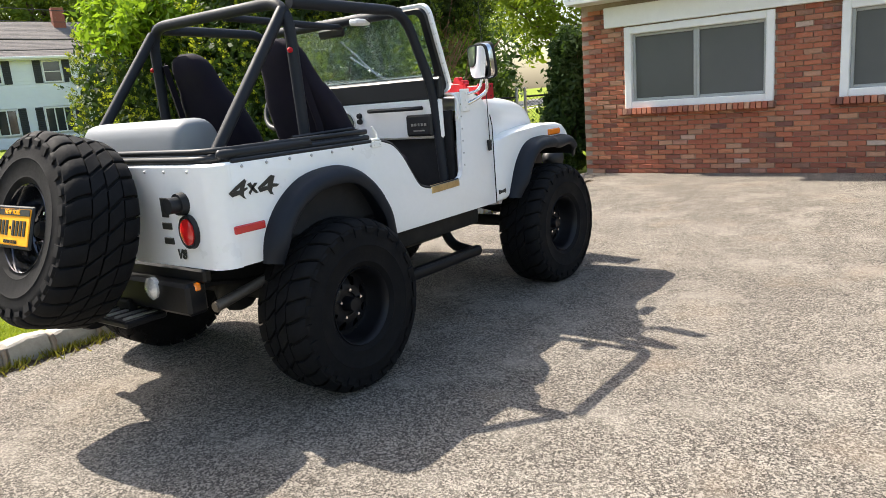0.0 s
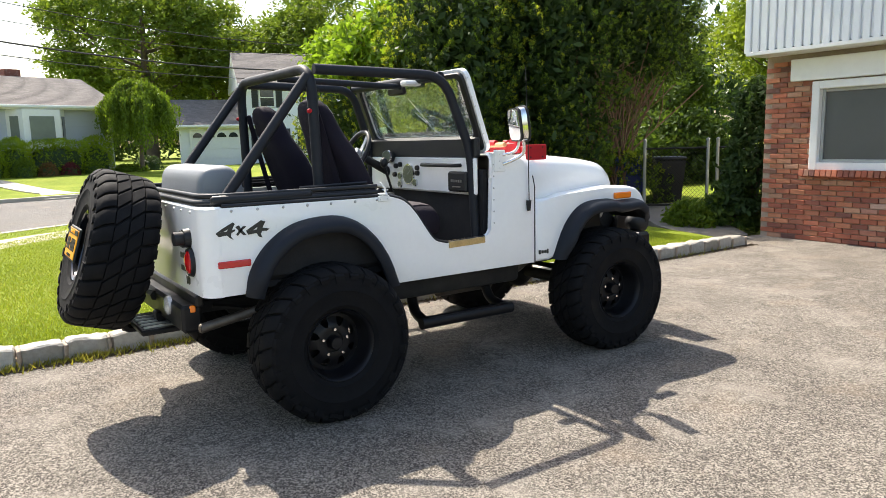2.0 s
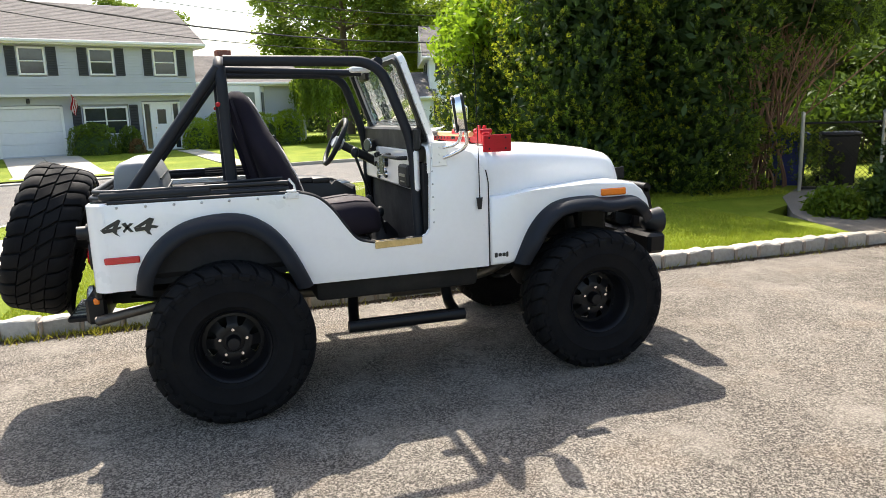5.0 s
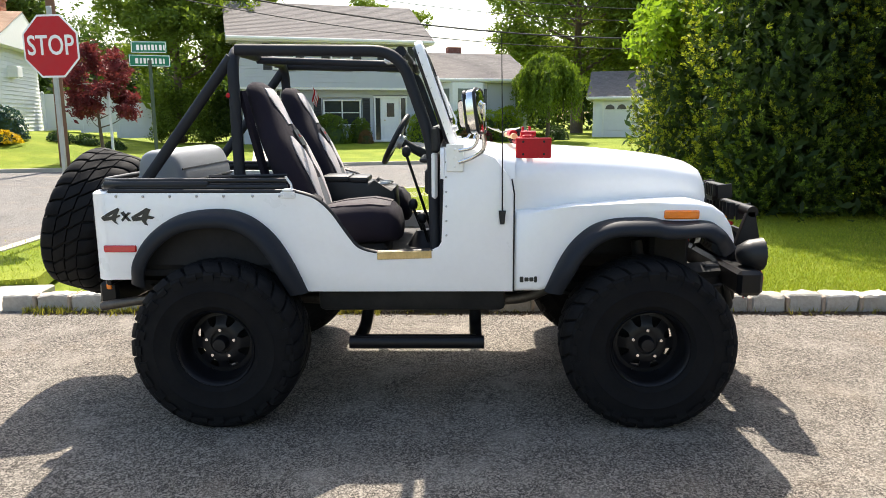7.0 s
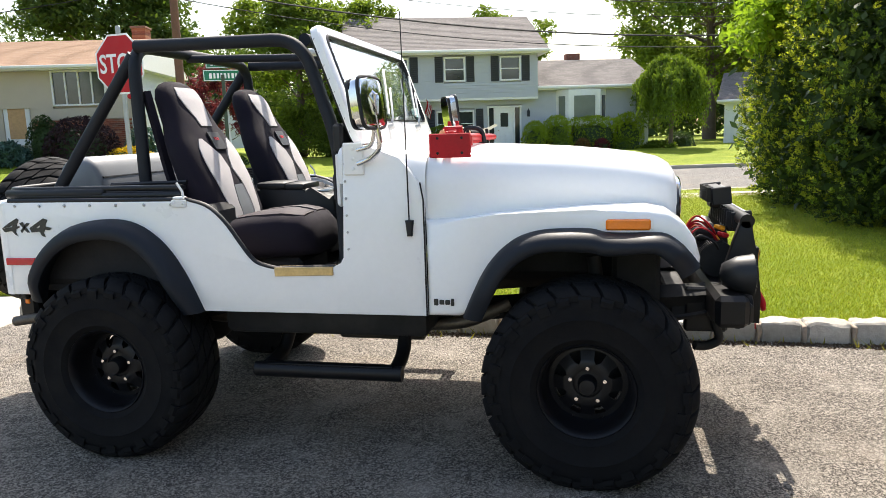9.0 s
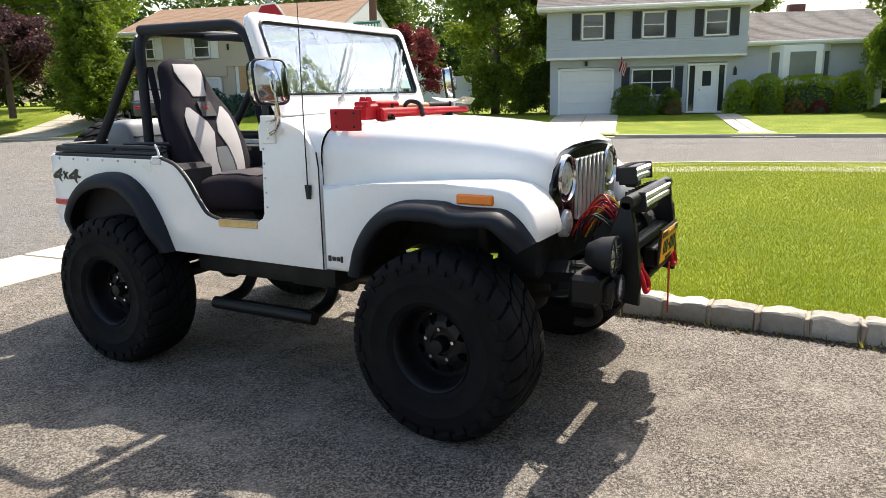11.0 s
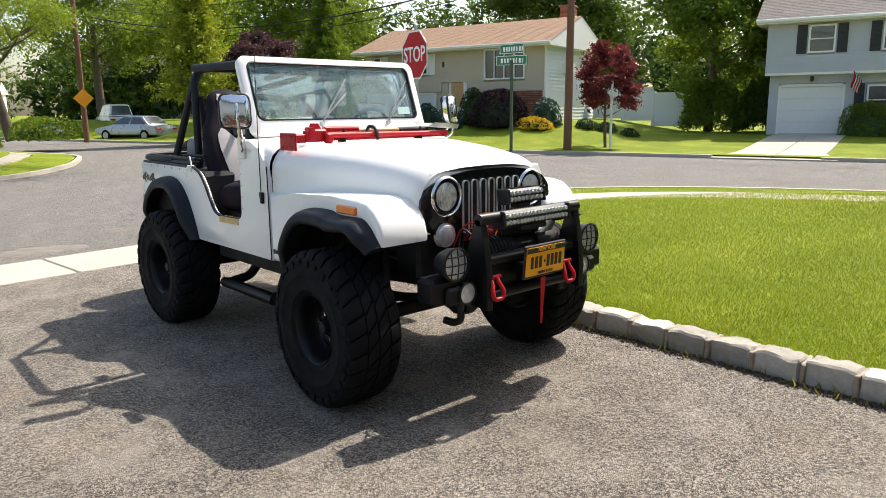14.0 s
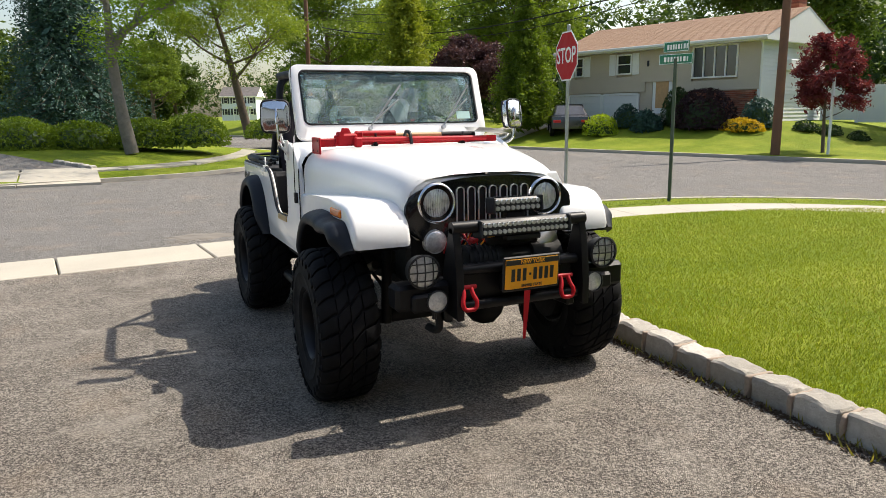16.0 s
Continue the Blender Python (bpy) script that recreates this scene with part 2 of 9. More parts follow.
M_CURB = piece_mat("granite_kerb", [(0.0, (0.31, 0.29, 0.25)), (0.5, (0.43, 0.405, 0.355)), (1.0, (0.54, 0.515, 0.46))], 0.9, 26.0, 1.6)
M_GRASS = grass_mat("lawn", (0.07, 0.12, 0.007), (0.235, 0.30, 0.018), (0.34, 0.35, 0.045))
M_BLADE = leafy("grass_blade", (0.075, 0.13, 0.008), (0.40, 0.46, 0.04), 0.22, 0.7)
M_PIT = surf("black_floor_liner", (0.010, 0.010, 0.012), 0.85, 0.0, 0.3, 6.0, 80.0, 0.3)
M_DIAL = surf("olive_dial", (0.14, 0.16, 0.10), 0.5)
M_DIRT = surf("soil", (0.12, 0.085, 0.055), 0.95, 0.0, 0.35, 5.0, 60.0, 0.5)
M_BRICK = piece_mat("red_brick", [(0.0, (0.30, 0.085, 0.05)), (0.2, (0.43, 0.14, 0.075)), (0.38, (0.22, 0.075, 0.05)), (0.55, (0.48, 0.19, 0.10)), (0.7, (0.34, 0.10, 0.06)), (0.82, (0.16, 0.07, 0.055)), (0.92, (0.50, 0.27, 0.17)), (0.97, (0.36, 0.11, 0.06)), (1.0, (0.55, 0.43, 0.35))], 0.9, 38.0, 0.9)
M_MORTAR = surf("mortar", (0.33, 0.26, 0.20), 0.95, 0.0, 0.3, 5.0, 60.0, 0.5)
M_PATH = surf("dark_concrete", (0.17, 0.15, 0.125), 0.9, 0.0, 0.3, 1.6, 60.0, 0.4)
M_STICKER = surf("pale_sticker", (0.5, 0.72, 0.68), 0.5, 0.0, 0.06)
L_STRAW = leafy("straw_blade", (0.26, 0.23, 0.04), (0.48, 0.44, 0.10), 0.2, 0.8)
L_WEED = leafy("dry_weed", (0.12, 0.14, 0.015), (0.38, 0.33, 0.06), 0.3)
M_SIDING_W = surf("white_siding", (0.74, 0.76, 0.78), 0.55, 0.0, 0.05, 1.5, 60.0, 0.04)
M_SIDING_G = surf("pale_grey_siding", (0.46, 0.48, 0.51), 0.6, 0.0, 0.06, 1.5, 60.0, 0.04)
M_SIDING_T = surf("tan_siding", (0.50, 0.43, 0.335), 0.6, 0.0, 0.06, 1.5, 60.0, 0.04)
M_ROOF_G = piece_mat("grey_shingle", [(0.0, (0.13, 0.118, 0.112)), (0.5, (0.15, 0.136, 0.13)), (1.0, (0.175, 0.158, 0.15))], 0.95, 20.0, 0.5)
M_ROOF_B = piece_mat("brown_shingle", [(0.0, (0.30, 0.185, 0.115)), (0.5, (0.325, 0.202, 0.127)), (1.0, (0.35, 0.222, 0.14))], 0.95, 20.0, 0.5)
M_SHUTTER = surf("dark_shutter", (0.02, 0.023, 0.03), 0.55)
M_PANE = surf("dark_window_pane", (0.03, 0.035, 0.04), 0.06, 0.0, 0.3, 2.0, 9.0, 0.02, coat=1.0)
M_SCREEN = surf("insect_screen", (0.085, 0.088, 0.085), 0.45, 0.0, 0.12, 2.0, 300.0, 0.1, coat=0.15)
M_GARAGE = surf("white_garage_door", (0.72, 0.72, 0.72), 0.5, 0.0, 0.04)
M_BARK = surf("bark", (0.115, 0.085, 0.062), 0.95, 0.0, 0.4, 7.0, 45.0, 0.8)
M_STEM = surf("yew_stem", (0.17, 0.10, 0.07), 0.9, 0.0, 0.35, 7.0, 45.0, 0.6)
M_BARK_G = surf("grey_bark", (0.16, 0.14, 0.12), 0.95, 0.0, 0.4, 7.0, 45.0, 0.8)
M_POLE = surf("pole_timber", (0.17, 0.085, 0.048), 0.9, 0.0, 0.3, 4.0, 60.0, 0.4)
M_GALV = surf("galvanised_steel", (0.42, 0.43, 0.43), 0.5, 0.7, 0.15)
M_SIGNRED = surf("sign_red", (0.46, 0.004, 0.012), 0.6, 0.0, 0.05)
M_SIGNGREEN = surf("sign_green", (0.0, 0.16, 0.085), 0.4, 0.0, 0.06)
M_SIGNWHITE = surf("sign_white", (0.85, 0.85, 0.85), 0.4, 0.0, 0.03)
M_SIGNYEL = surf("sign_amber", (0.85, 0.33, 0.01), 0.4, 0.0, 0.05)
M_CABLE = surf("cable_black", (0.012, 0.012, 0.013), 0.7)
M_BIN = surf("bin_black", (0.015, 0.015, 0.018), 0.5)
M_BINBLUE = surf("bin_blue", (0.02, 0.03, 0.16), 0.5)
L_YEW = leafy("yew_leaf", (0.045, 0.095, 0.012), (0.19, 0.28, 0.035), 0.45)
L_YEWSHADE = leafy("yew_shade_leaf", (0.012, 0.030, 0.008), (0.07, 0.11, 0.018), 0.35)
L_YEWSUNTIP = leafy("yew_sunny_tip", (0.10, 0.15, 0.012), (0.36, 0.40, 0.04), 0.5)
L_WOOD = leafy("woodland_leaf", (0.024, 0.052, 0.012), (0.10, 0.155, 0.022), 0.35)
L_VINE = leafy("vine_leaf", (0.10, 0.19, 0.012), (0.24, 0.36, 0.03), 0.45)
L_OAK = leafy("broad_leaf", (0.045, 0.085, 0.012), (0.18, 0.25, 0.03), 0.45)
L_LIME = leafy("light_leaf", (0.06, 0.11, 0.010), (0.24, 0.31, 0.03), 0.45)
L_WEEP = leafy("weeping_leaf", (0.03, 0.065, 0.008), (0.17, 0.25, 0.022), 0.4)
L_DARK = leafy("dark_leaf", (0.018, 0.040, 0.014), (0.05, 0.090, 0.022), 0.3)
L_RED = leafy("red_leaf", (0.06, 0.009, 0.016), (0.20, 0.036, 0.045), 0.35)
L_PURPLE = leafy("purple_leaf", (0.030, 0.014, 0.024), (0.10, 0.048, 0.058), 0.3)
L_WINE = leafy("wine_leaf", (0.012, 0.006, 0.010), (0.04, 0.016, 0.022), 0.2)
L_SPRUCE = leafy("blue_spruce_needle", (0.014, 0.042, 0.036), (0.06, 0.125, 0.105), 0.15)
L_CONIF = leafy("golden_conifer", (0.10, 0.15, 0.010), (0.36, 0.40, 0.04), 0.35)
L_BRIGHT = leafy("hedge_leaf", (0.10, 0.17, 0.010), (0.36, 0.46, 0.03), 0.55)
L_BOX = leafy("box_leaf", (0.045, 0.09, 0.008), (0.16, 0.23, 0.018), 0.45)
L_YELLOW = leafy("yellow_flower", (0.35, 0.24, 0.01), (0.75, 0.5, 0.02), 0.3)
L_RUSTY = leafy("rusty_shrub", (0.10, 0.05, 0.02), (0.22, 0.12, 0.04), 0.3)

# ---- mesh helpers ----
def part(name, bm, material, parent=None, label="", smooth=35):
    me = bpy.data.meshes.new(name)
    bmesh.ops.recalc_face_normals(bm, faces=bm.faces[:])
    bm.to_mesh(me)
    bm.free()
    me.materials.append(material)
    if smooth:
        me.shade_smooth()
        me.set_sharp_from_angle(angle=radians(smooth))
    ob = new(name, me)
    if parent is not None:
        ob.parent = parent
    if label:
        tagged(ob, label)
    return ob


def thing(name, label, category, m=Matrix(), group="", kind=""):
    ob = new(name)
    ob.empty_display_size = 0.2
    ob.matrix_world = m
    return tagged(ob, label, category, group, kind)


def raw(name, verts, faces, material, parent=None, smooth=False):
    me = bpy.data.meshes.new(name)
    me.from_pydata(verts, [], faces)
    me.materials.append(material)
    if smooth:
        me.shade_smooth()
    ob = new(name, me)
    if parent is not None:
        ob.parent = parent
    return ob


def box(bm, c, s, bevel=0.0, rot=(0, 0, 0), seg=1):
    m = pose(*c, *rot) @ Matrix.Diagonal((*s, 1))
    got = bmesh.ops.create_cube(bm, size=1.0, matrix=m)
    if bevel:
        edges = list({e for v in got["verts"] for e in v.link_edges})
        bmesh.ops.bevel(bm, geom=edges, offset=bevel, segments=seg, affect='EDGES', profile=0.5)
    return bm


def cyl(bm, p0, p1, r0, r1=None, seg=16):
    p0, p1 = Vector(p0), Vector(p1)
    d = p1 - p0
    m = Matrix.Translation((p0 + p1) / 2) @ d.to_track_quat('Z', 'Y').to_matrix().to_4x4()
    bmesh.ops.create_cone(bm, cap_ends=True, segments=seg, radius1=r0, radius2=r0 if r1 is None else r1, depth=d.length, matrix=m)
    return bm


def round_path(pts, radius=0.08, n=5):
    """A polyline with its corners rounded."""
    pts = [Vector(p) for p in pts]
    out = [pts[0]]
    for a, b, c in zip(pts, pts[1:], pts[2:]):
        r = min(radius, (a - b).length * 0.45, (c - b).length * 0.45)
        s, e = b + (a - b).normalized() * r, b + (c - b).normalized() * r
        for i in range(n + 1):
            u = i / n
            out.append(s * (1 - u) ** 2 + b * 2 * u * (1 - u) + e * u * u)
    out.append(pts[-1])
    return out


def tube(bm, pts, r, seg=10, r_end=None):
    """A tube along a polyline; r_end tapers it."""
    pts = [Vector(p) for p in pts]
    n = len(pts)
    up = Vector((0.3, 0.2, 0.93)).normalized()
    rings = []
    for i, p in enumerate(pts):
        d = (pts[min(i + 1, n - 1)] - pts[max(i - 1, 0)]).normalized()
        side = d.cross(up)
        if side.length < 0.05:
            side = d.cross(Vector((1, 0, 0)))
        side.normalize()
        nrm = side.cross(d).normalized()
        up = nrm
        rr = r if r_end is None else r + (r_end - r) * i / max(1, n - 1)
        rings.append([bm.verts.new(p + (side * math.cos(a) + nrm * math.sin(a)) * rr) for a in (2 * math.pi * k / seg for k in range(seg))])
    for a, b in zip(rings, rings[1:]):
        for k in range(seg):
            bm.faces.new((a[k], a[(k + 1) % seg], b[(k + 1) % seg], b[k]))
    bm.faces.new(rings[0][::-1])
    bm.faces.new(rings[-1])
    return bm


def prism(bm, outline, plane, a, b, bevel=0.0, seg=2):
    """A flat outline swept from a to b. plane 'y': outline is (x, z); 'x': (y, z); 'z': (x, y)."""
    def at(p, d):
        return {'y': (p[0], d, p[1]), 'x': (d, p[0], p[1]), 'z': (p[0], p[1], d)}[plane]
    va = [bm.verts.new(at(p, a)) for p in outline]
    vb = [bm.verts.new(at(p, b)) for p in outline]
    n = len(outline)
    bm.faces.new(va)
    bm.faces.new(vb[::-1])
    for i in range(n):
        bm.faces.new((va[i], vb[i], vb[(i + 1) % n], va[(i + 1) % n]))
    if bevel:
        rim = []
        for vs in (va, vb):
            for i in range(n):
                e = bm.edges.get((vs[i], vs[(i + 1) % n]))
                if e:
                    rim.append(e)
        bmesh.ops.bevel(bm, geom=rim, offset=bevel, segments=seg, affect='EDGES', profile=0.5)
    return bm


def loft(bm, rings, close=True, cap=True):
    vs = [[bm.verts.new(p) for p in ring] for ring in rings]
    n = len(vs[0])
    for a, b in zip(vs, vs[1:]):
        for k in range(n if close else n - 1):
            bm.faces.new((a[k], a[(k + 1) % n], b[(k + 1) % n], b[k]))
    if cap and close:
        bm.faces.new(vs[0][::-1])
        bm.faces.new(vs[-1])
    return bm


def lathe(bm, profile, seg=48, axis='y'):
    """Turns (radius, along) round an axis through the origin."""
    rings = []
    for k in range(seg):
        a = 2 * math.pi * k / seg
        c, s = math.cos(a), math.sin(a)
        rings.append([bm.verts.new({'y': (r * c, h, r * s), 'x': (h, r * c, r * s), 'z': (r * c, r * s, h)}[axis]) for r, h in profile])
    for k in range(seg):
        a, b = rings[k], rings[(k + 1) % seg]
        for i in range(len(profile) - 1):
            bm.faces.new((a[i], b[i], b[i + 1], a[i + 1]))
    return bm


def ball(bm, c, r, scale=(1, 1, 1), sub=2):
    bmesh.ops.create_icosphere(bm, subdivisions=sub, radius=r, matrix=Matrix.Translation(c) @ Matrix.Diagonal((*scale, 1)))
    return bm


def letters(text, size, depth, shear=0.0, bold=0.0):
    """Letters from the built-in font as a bmesh in the XY plane, centred."""
    cu = bpy.data.curves.new("letters", 'FONT')
    cu.body, cu.size, cu.extrude, cu.shear, cu.offset = text, size, depth, shear, bold
    cu.align_x, cu.align_y = 'CENTER', 'CENTER'
    cu.resolution_u = 3
    ob = bpy.data.objects.new("letters", cu)
    bm = bmesh.new()
    me = bpy.data.meshes.new_from_object(ob)
    bm.from_mesh(me)
    bpy.data.objects.remove(ob)
    bpy.data.curves.remove(cu)
    bpy.data.meshes.remove(me)
    return bm


def turned(bm, m):
    bmesh.ops.transform(bm, matrix=m, verts=bm.verts[:])
    return bm

# ---- the site: streets, lawns, drive ----
U, V, N0 = Vector((0.9659, 0.2588, 0)), Vector((-0.2588, 0.9659, 0)), Vector((0, 11.03, 0))


def st(a, b, z=0.0):
    """A place by metres along the street and metres across it from its near edge."""
    return N0 + U * a + V * b + Vector((0, 0, z))


def smooth01(x):
    x = min(1.0, max(0.0, x))
    return x * x * (3 - 2 * x)


def north_height(a, b):
    low = 0.07 + 0.30 * smooth01((b - 9.5) / 8.0)
    high = 0.07 + 0.93 * smooth01((b - 9.0) / 6.0)
    k = smooth01((-a - 7.0) / 5.0)
    return low * (1 - k) + high * k


def chain(pts, step):
    """Points at even steps along a rounded polyline, with the direction to the left."""
    pts = [Vector((*p, 0)) for p in pts]
    dense = [p for p in round_path(pts, 1.6, 6)]
    out, carry = [], 0.0
    for a, b in zip(dense, dense[1:]):
        d = (b - a).length
        t = carry
        while t < d:
            n = (b - a).normalized()
            out.append((a + n * t, Vector((-n.y, n.x, 0))))
            t += step
        carry = t - d
    return out


ground = raw("ground", [(-900, -900, -0.12), (900, -900, -0.12), (900, 900, -0.12), (-900, 900, -0.12)], [(0, 1, 2, 3)], M_GRASS)
tagged(ground, "flat green ground reaching out to the horizon", "ground", kind="structure")

EDGE = [(-1.92, -14), (-3.09, -2), (-3.32, 0.4), (-3.75, 2.1), (-4.0, 3), (-4.1, 5), (-3.8, 6.7), (-3.1, 8.2), (-1.9, 9.5), (-0.4, 10.5), (1.2, 11.3), (4.35, 12.2), (40, 21.76), (90, 35.2)]
WEST = [(-12.0, -45), (-12.5, -8), (-12.9, -4), (-13.2, -2.2), (-13.8, 0.0), (-15.2, 1.7), (-17.8, 3.3), (-22.6, 4.95), (-40, 0.3), (-80, -10.4)]

bm = bmesh.new()
far = [st(110, 8.15), st(-110, 8.15)]
outline = [(-1.92, -45), *[tuple(p[0][:2]) for p in chain(EDGE, 0.6)], tuple(far[0][:2]), tuple(far[1][:2]), (-110, -18.0), (-80, -10.4),
           *[tuple(p[0][:2]) for p in chain(WEST, 0.8)][::-1]]
prism(bm, outline, 'z', -0.10, -0.03)
road = part("road", bm, M_ROAD, None, "", 0)
tagged(road, "worn grey asphalt street with pale patches and cracks", "street", kind="structure")

KERB = lambda x: 1.195 - 0.004 * (x - 3.4)
bm = bmesh.new()
prism(bm, [(-0.93, -14), (7.9, -14), (7.9, 1.62), (6.9, 1.75), (6.75, 1.6), (6.6, KERB(6.6) + 0.1), (-2.0, KERB(-2.0) + 0.1), (-2.43, 1.47)], 'z', -0.09, 0.0)
drive = part("driveway", bm, M_DRIVE, None, "", 0)
tagged(drive, "coarse weathered asphalt driveway strewn with light aggregate", "driveway", kind="structure")

# the corner lawn, inside the walk
inner = [tuple((p + n * -2.0)[:2]) for p, n in chain(EDGE, 0.5) if p.y > 2.6 and p.x < 40]
bm = bmesh.new()
prism(bm, [(-2.15, KERB(-2.0) + 0.17), (6.6, KERB(6.6) + 0.17), (6.9, 2.5), (7.0, 3.2), (9.2, 4.4), (40, 8)] + inner[::-1] + [(-2.25, 3.0)], 'z', -0.08, 0.085)
lawn = part("lawn", bm, M_GRASS, None, "", 0)
tagged(lawn, "mown bright green corner lawn with clover patches", "lawn", kind="structure")
strip = [(p, n) for p, n in chain(EDGE, 0.4) if p.y > 1.75 and p.x < 45]
bm = bmesh.new()
loft(bm, [[p + n * -0.14 + Vector((0, 0, -0.06)), p + n * -0.16 + Vector((0, 0, 0.045)), p + n * -1.06 + Vector((0, 0, 0.06)), p + n * -1.08 + Vector((0, 0, -0.06))] for p, n in strip], True, True)
verge = part("verge", bm, M_GRASS, None, "", 0)
tagged(verge, "narrow grass verge between the walk and street", "verge", kind="structure")

# north side lawns rise gently to the houses
na, nb = 90, 26
vs = [st(-70 + 140 * i / na, 8.35 + 42 * (j / nb) ** 1.5) for i in range(na + 1) for j in range(nb + 1)]
vs = [(p.x, p.y, north_height(-70 + 140 * (k // (nb + 1)) / na, 8.35 + 42 * ((k % (nb + 1)) / nb) ** 1.5)) for k, p in enumerate(vs)]
fs = [(i * (nb + 1) + j, (i + 1) * (nb + 1) + j, (i + 1) * (nb + 1) + j + 1, i * (nb + 1) + j + 1) for i in range(na) for j in range(nb)]
tagged(raw("lawn_north", vs, fs, M_GRASS, smooth=True), "sunlit front lawns rising gently to the houses", "lawn", kind="structure")

# west lawn
heart = Vector((-52, -26, 0))
rings = []
for inset, z in ((0.2, 0.05), (0.25, 0.07), (2.2, 0.16), (5.0, 0.42), (8.5, 0.68), (22.0, 0.75)):
    rings.append([p + (heart - p).normalized() * inset + Vector((0, 0, z)) for p, n in chain(WEST, 1.0)])
bm = bmesh.new()
loft(bm, rings, False, False)
tagged(part("lawn_west", bm, M_GRASS, None, "", 60), "raised green corner lawn under a tall tree", "lawn", kind="structure")


def street_kerb(name, pts, step, z0, z1, inset, width, label):
    """A cast kerb that follows a street's edge."""
    bm = bmesh.new()
    sec = []
    for p, n in chain(pts, step):
        sec.append([p + n * inset + Vector((0, 0, z0)), p + n * inset + Vector((0, 0, z1)), p + n * (inset + width) + Vector((0, 0, z1)), p + n * (inset + width) + Vector((0, 0, z0))])
    loft(bm, sec, True, True)
    return tagged(part(name, bm, M_CONC, None, "", 30), label, "kerb", kind="structure")


street_kerb("kerb_near", [p for p in EDGE if p[1] > 2.5], 0.5, -0.1, 0.055, 0.0, -0.15, "low cast concrete street kerb beside the grass verge")
street_kerb("kerb_west", WEST, 0.8, -0.1, 0.07, -0.03, 0.15, "low cast concrete kerb round the western lawn")
for a0, a1, nm in ((-70, -3.2, "kerb_north"), (-0.62, 70, "kerb_north_east")):
    street_kerb(nm, [tuple(st(a0, 8.17)[:2]), tuple(st((a0 + a1) / 2, 8.17)[:2]), tuple(st(a1, 8.17)[:2])], 0.4, -0.1, 0.08, 0.0, 0.16, "low weathered concrete kerb along the far side")


def slab_mesh(name, w, l, h, r=0.012):
    bm = bmesh.new()
    box(bm, (0, 0, 0), (w, l, h), r)
    me = bpy.data.meshes.new(name)
    bm.to_mesh(me)
    bm.free()
    me.materials.append(M_CONC)
    return me


# concrete walks, slab by slab
walk_near = thing("pavement", "pale concrete walk curving round the corner lawn", "pavement", kind="structure")
stations = [(p, n) for p, n in chain(EDGE, 1.2) if p.y > 2.2 and p.x < 45]
for (p, n), (q, o) in zip(stations, stations[1:]):
    u = (q - p).normalized() * 0.004
    c = [p - n * 1.09 + u, q - o * 1.09 - u, q - o * 2.01 - u, p - n * 2.01 + u]
    raw("slab", [(v.x, v.y, 0.072) for v in c] + [(v.x, v.y, -0.05) for v in c], [(0, 1, 2, 3), (7, 6, 5, 4), (0, 4, 5, 1), (1, 5, 6, 2), (2, 6, 7, 3), (3, 7, 4, 0)], M_CONC, walk_near)
apron = thing("apron", "pale concrete apron between driveway and street", "pavement", kind="structure")
me = slab_mesh("slab", 1.5, 0.98, 0.12)
for k in range(12):
    ob = new("slab", me)
    ob.parent = apron
    y = 1.35 - 1.51 * k
    ob.matrix_basis = pose(-2.78 - 0.13 * (y - 0.0) * 0.75, y, -0.055, 0, 0, 95.6)
walk_west = thing("pavement_west", "tan concrete walk crossing the western lawn", "pavement", kind="structure")
me = slab_mesh("slab", 1.48, 1.15, 0.10)
for p, n in chain(WEST, 1.5):
    if p.y > -14 and p.x > -60:
        q = p + n * 2.1
        ob = new("slab", me)
        ob.parent = walk_west
        ob.matrix_basis = pose(q.x, q.y, 0.135, 0, 0, math.degrees(math.atan2(-n.x, n.y)))


def drive_north(name, a0, a1, b1, label):
    d = thing(name, label, "driveway", kind="structure")
    n = 6
    for i in range(n):
        for j in range(2):
            ba, bb = (8.06 if i == 0 else 8.2 + (b1 - 8.2) * i / n), 8.2 + (b1 - 8.2) * (i + 1) / n - 0.03
            aa, ab = a0 + (a1 - a0) * j / 2, a0 + (a1 - a0) * (j + 1) / 2 - 0.03
            fa, fb = (0.45 if i == 0 and j == 0 else 0.0), (0.45 if i == 0 and j == 1 else 0.0)
            q = [st(a, b) for a, b in ((aa - fa, ba), (ab + fb, ba), (ab, bb), (aa, bb))]
            zs = [north_height(aa, ba) + 0.03, north_height(ab, ba) + 0.03, north_height(ab, bb) + 0.03, north_height(aa, bb) + 0.03]
            if i == 0:
                zs[0] = zs[1] = 0.012
            top = [(p.x, p.y, z) for p, z in zip(q, zs)]
            bot = [(p.x, p.y, z - 0.16) for p, z in zip(q, zs)]
            raw("slab", top + bot, [(0, 1, 2, 3), (7, 6, 5, 4), (0, 4, 5, 1), (1, 5, 6, 2), (2, 6, 7, 3), (3, 7, 4, 0)], M_CONC, d)
    return d


drive_north("driveway_north", -3.2, -0.6, 17.5, "pale concrete driveway leading to a white garage")
drive_north("driveway_tan", -25.0, -22.0, 14.0, "pale concrete driveway beside the tan house")
drive_north("footpath_north", 3.2, 4.1, 17.0, "narrow concrete path to a white front door")

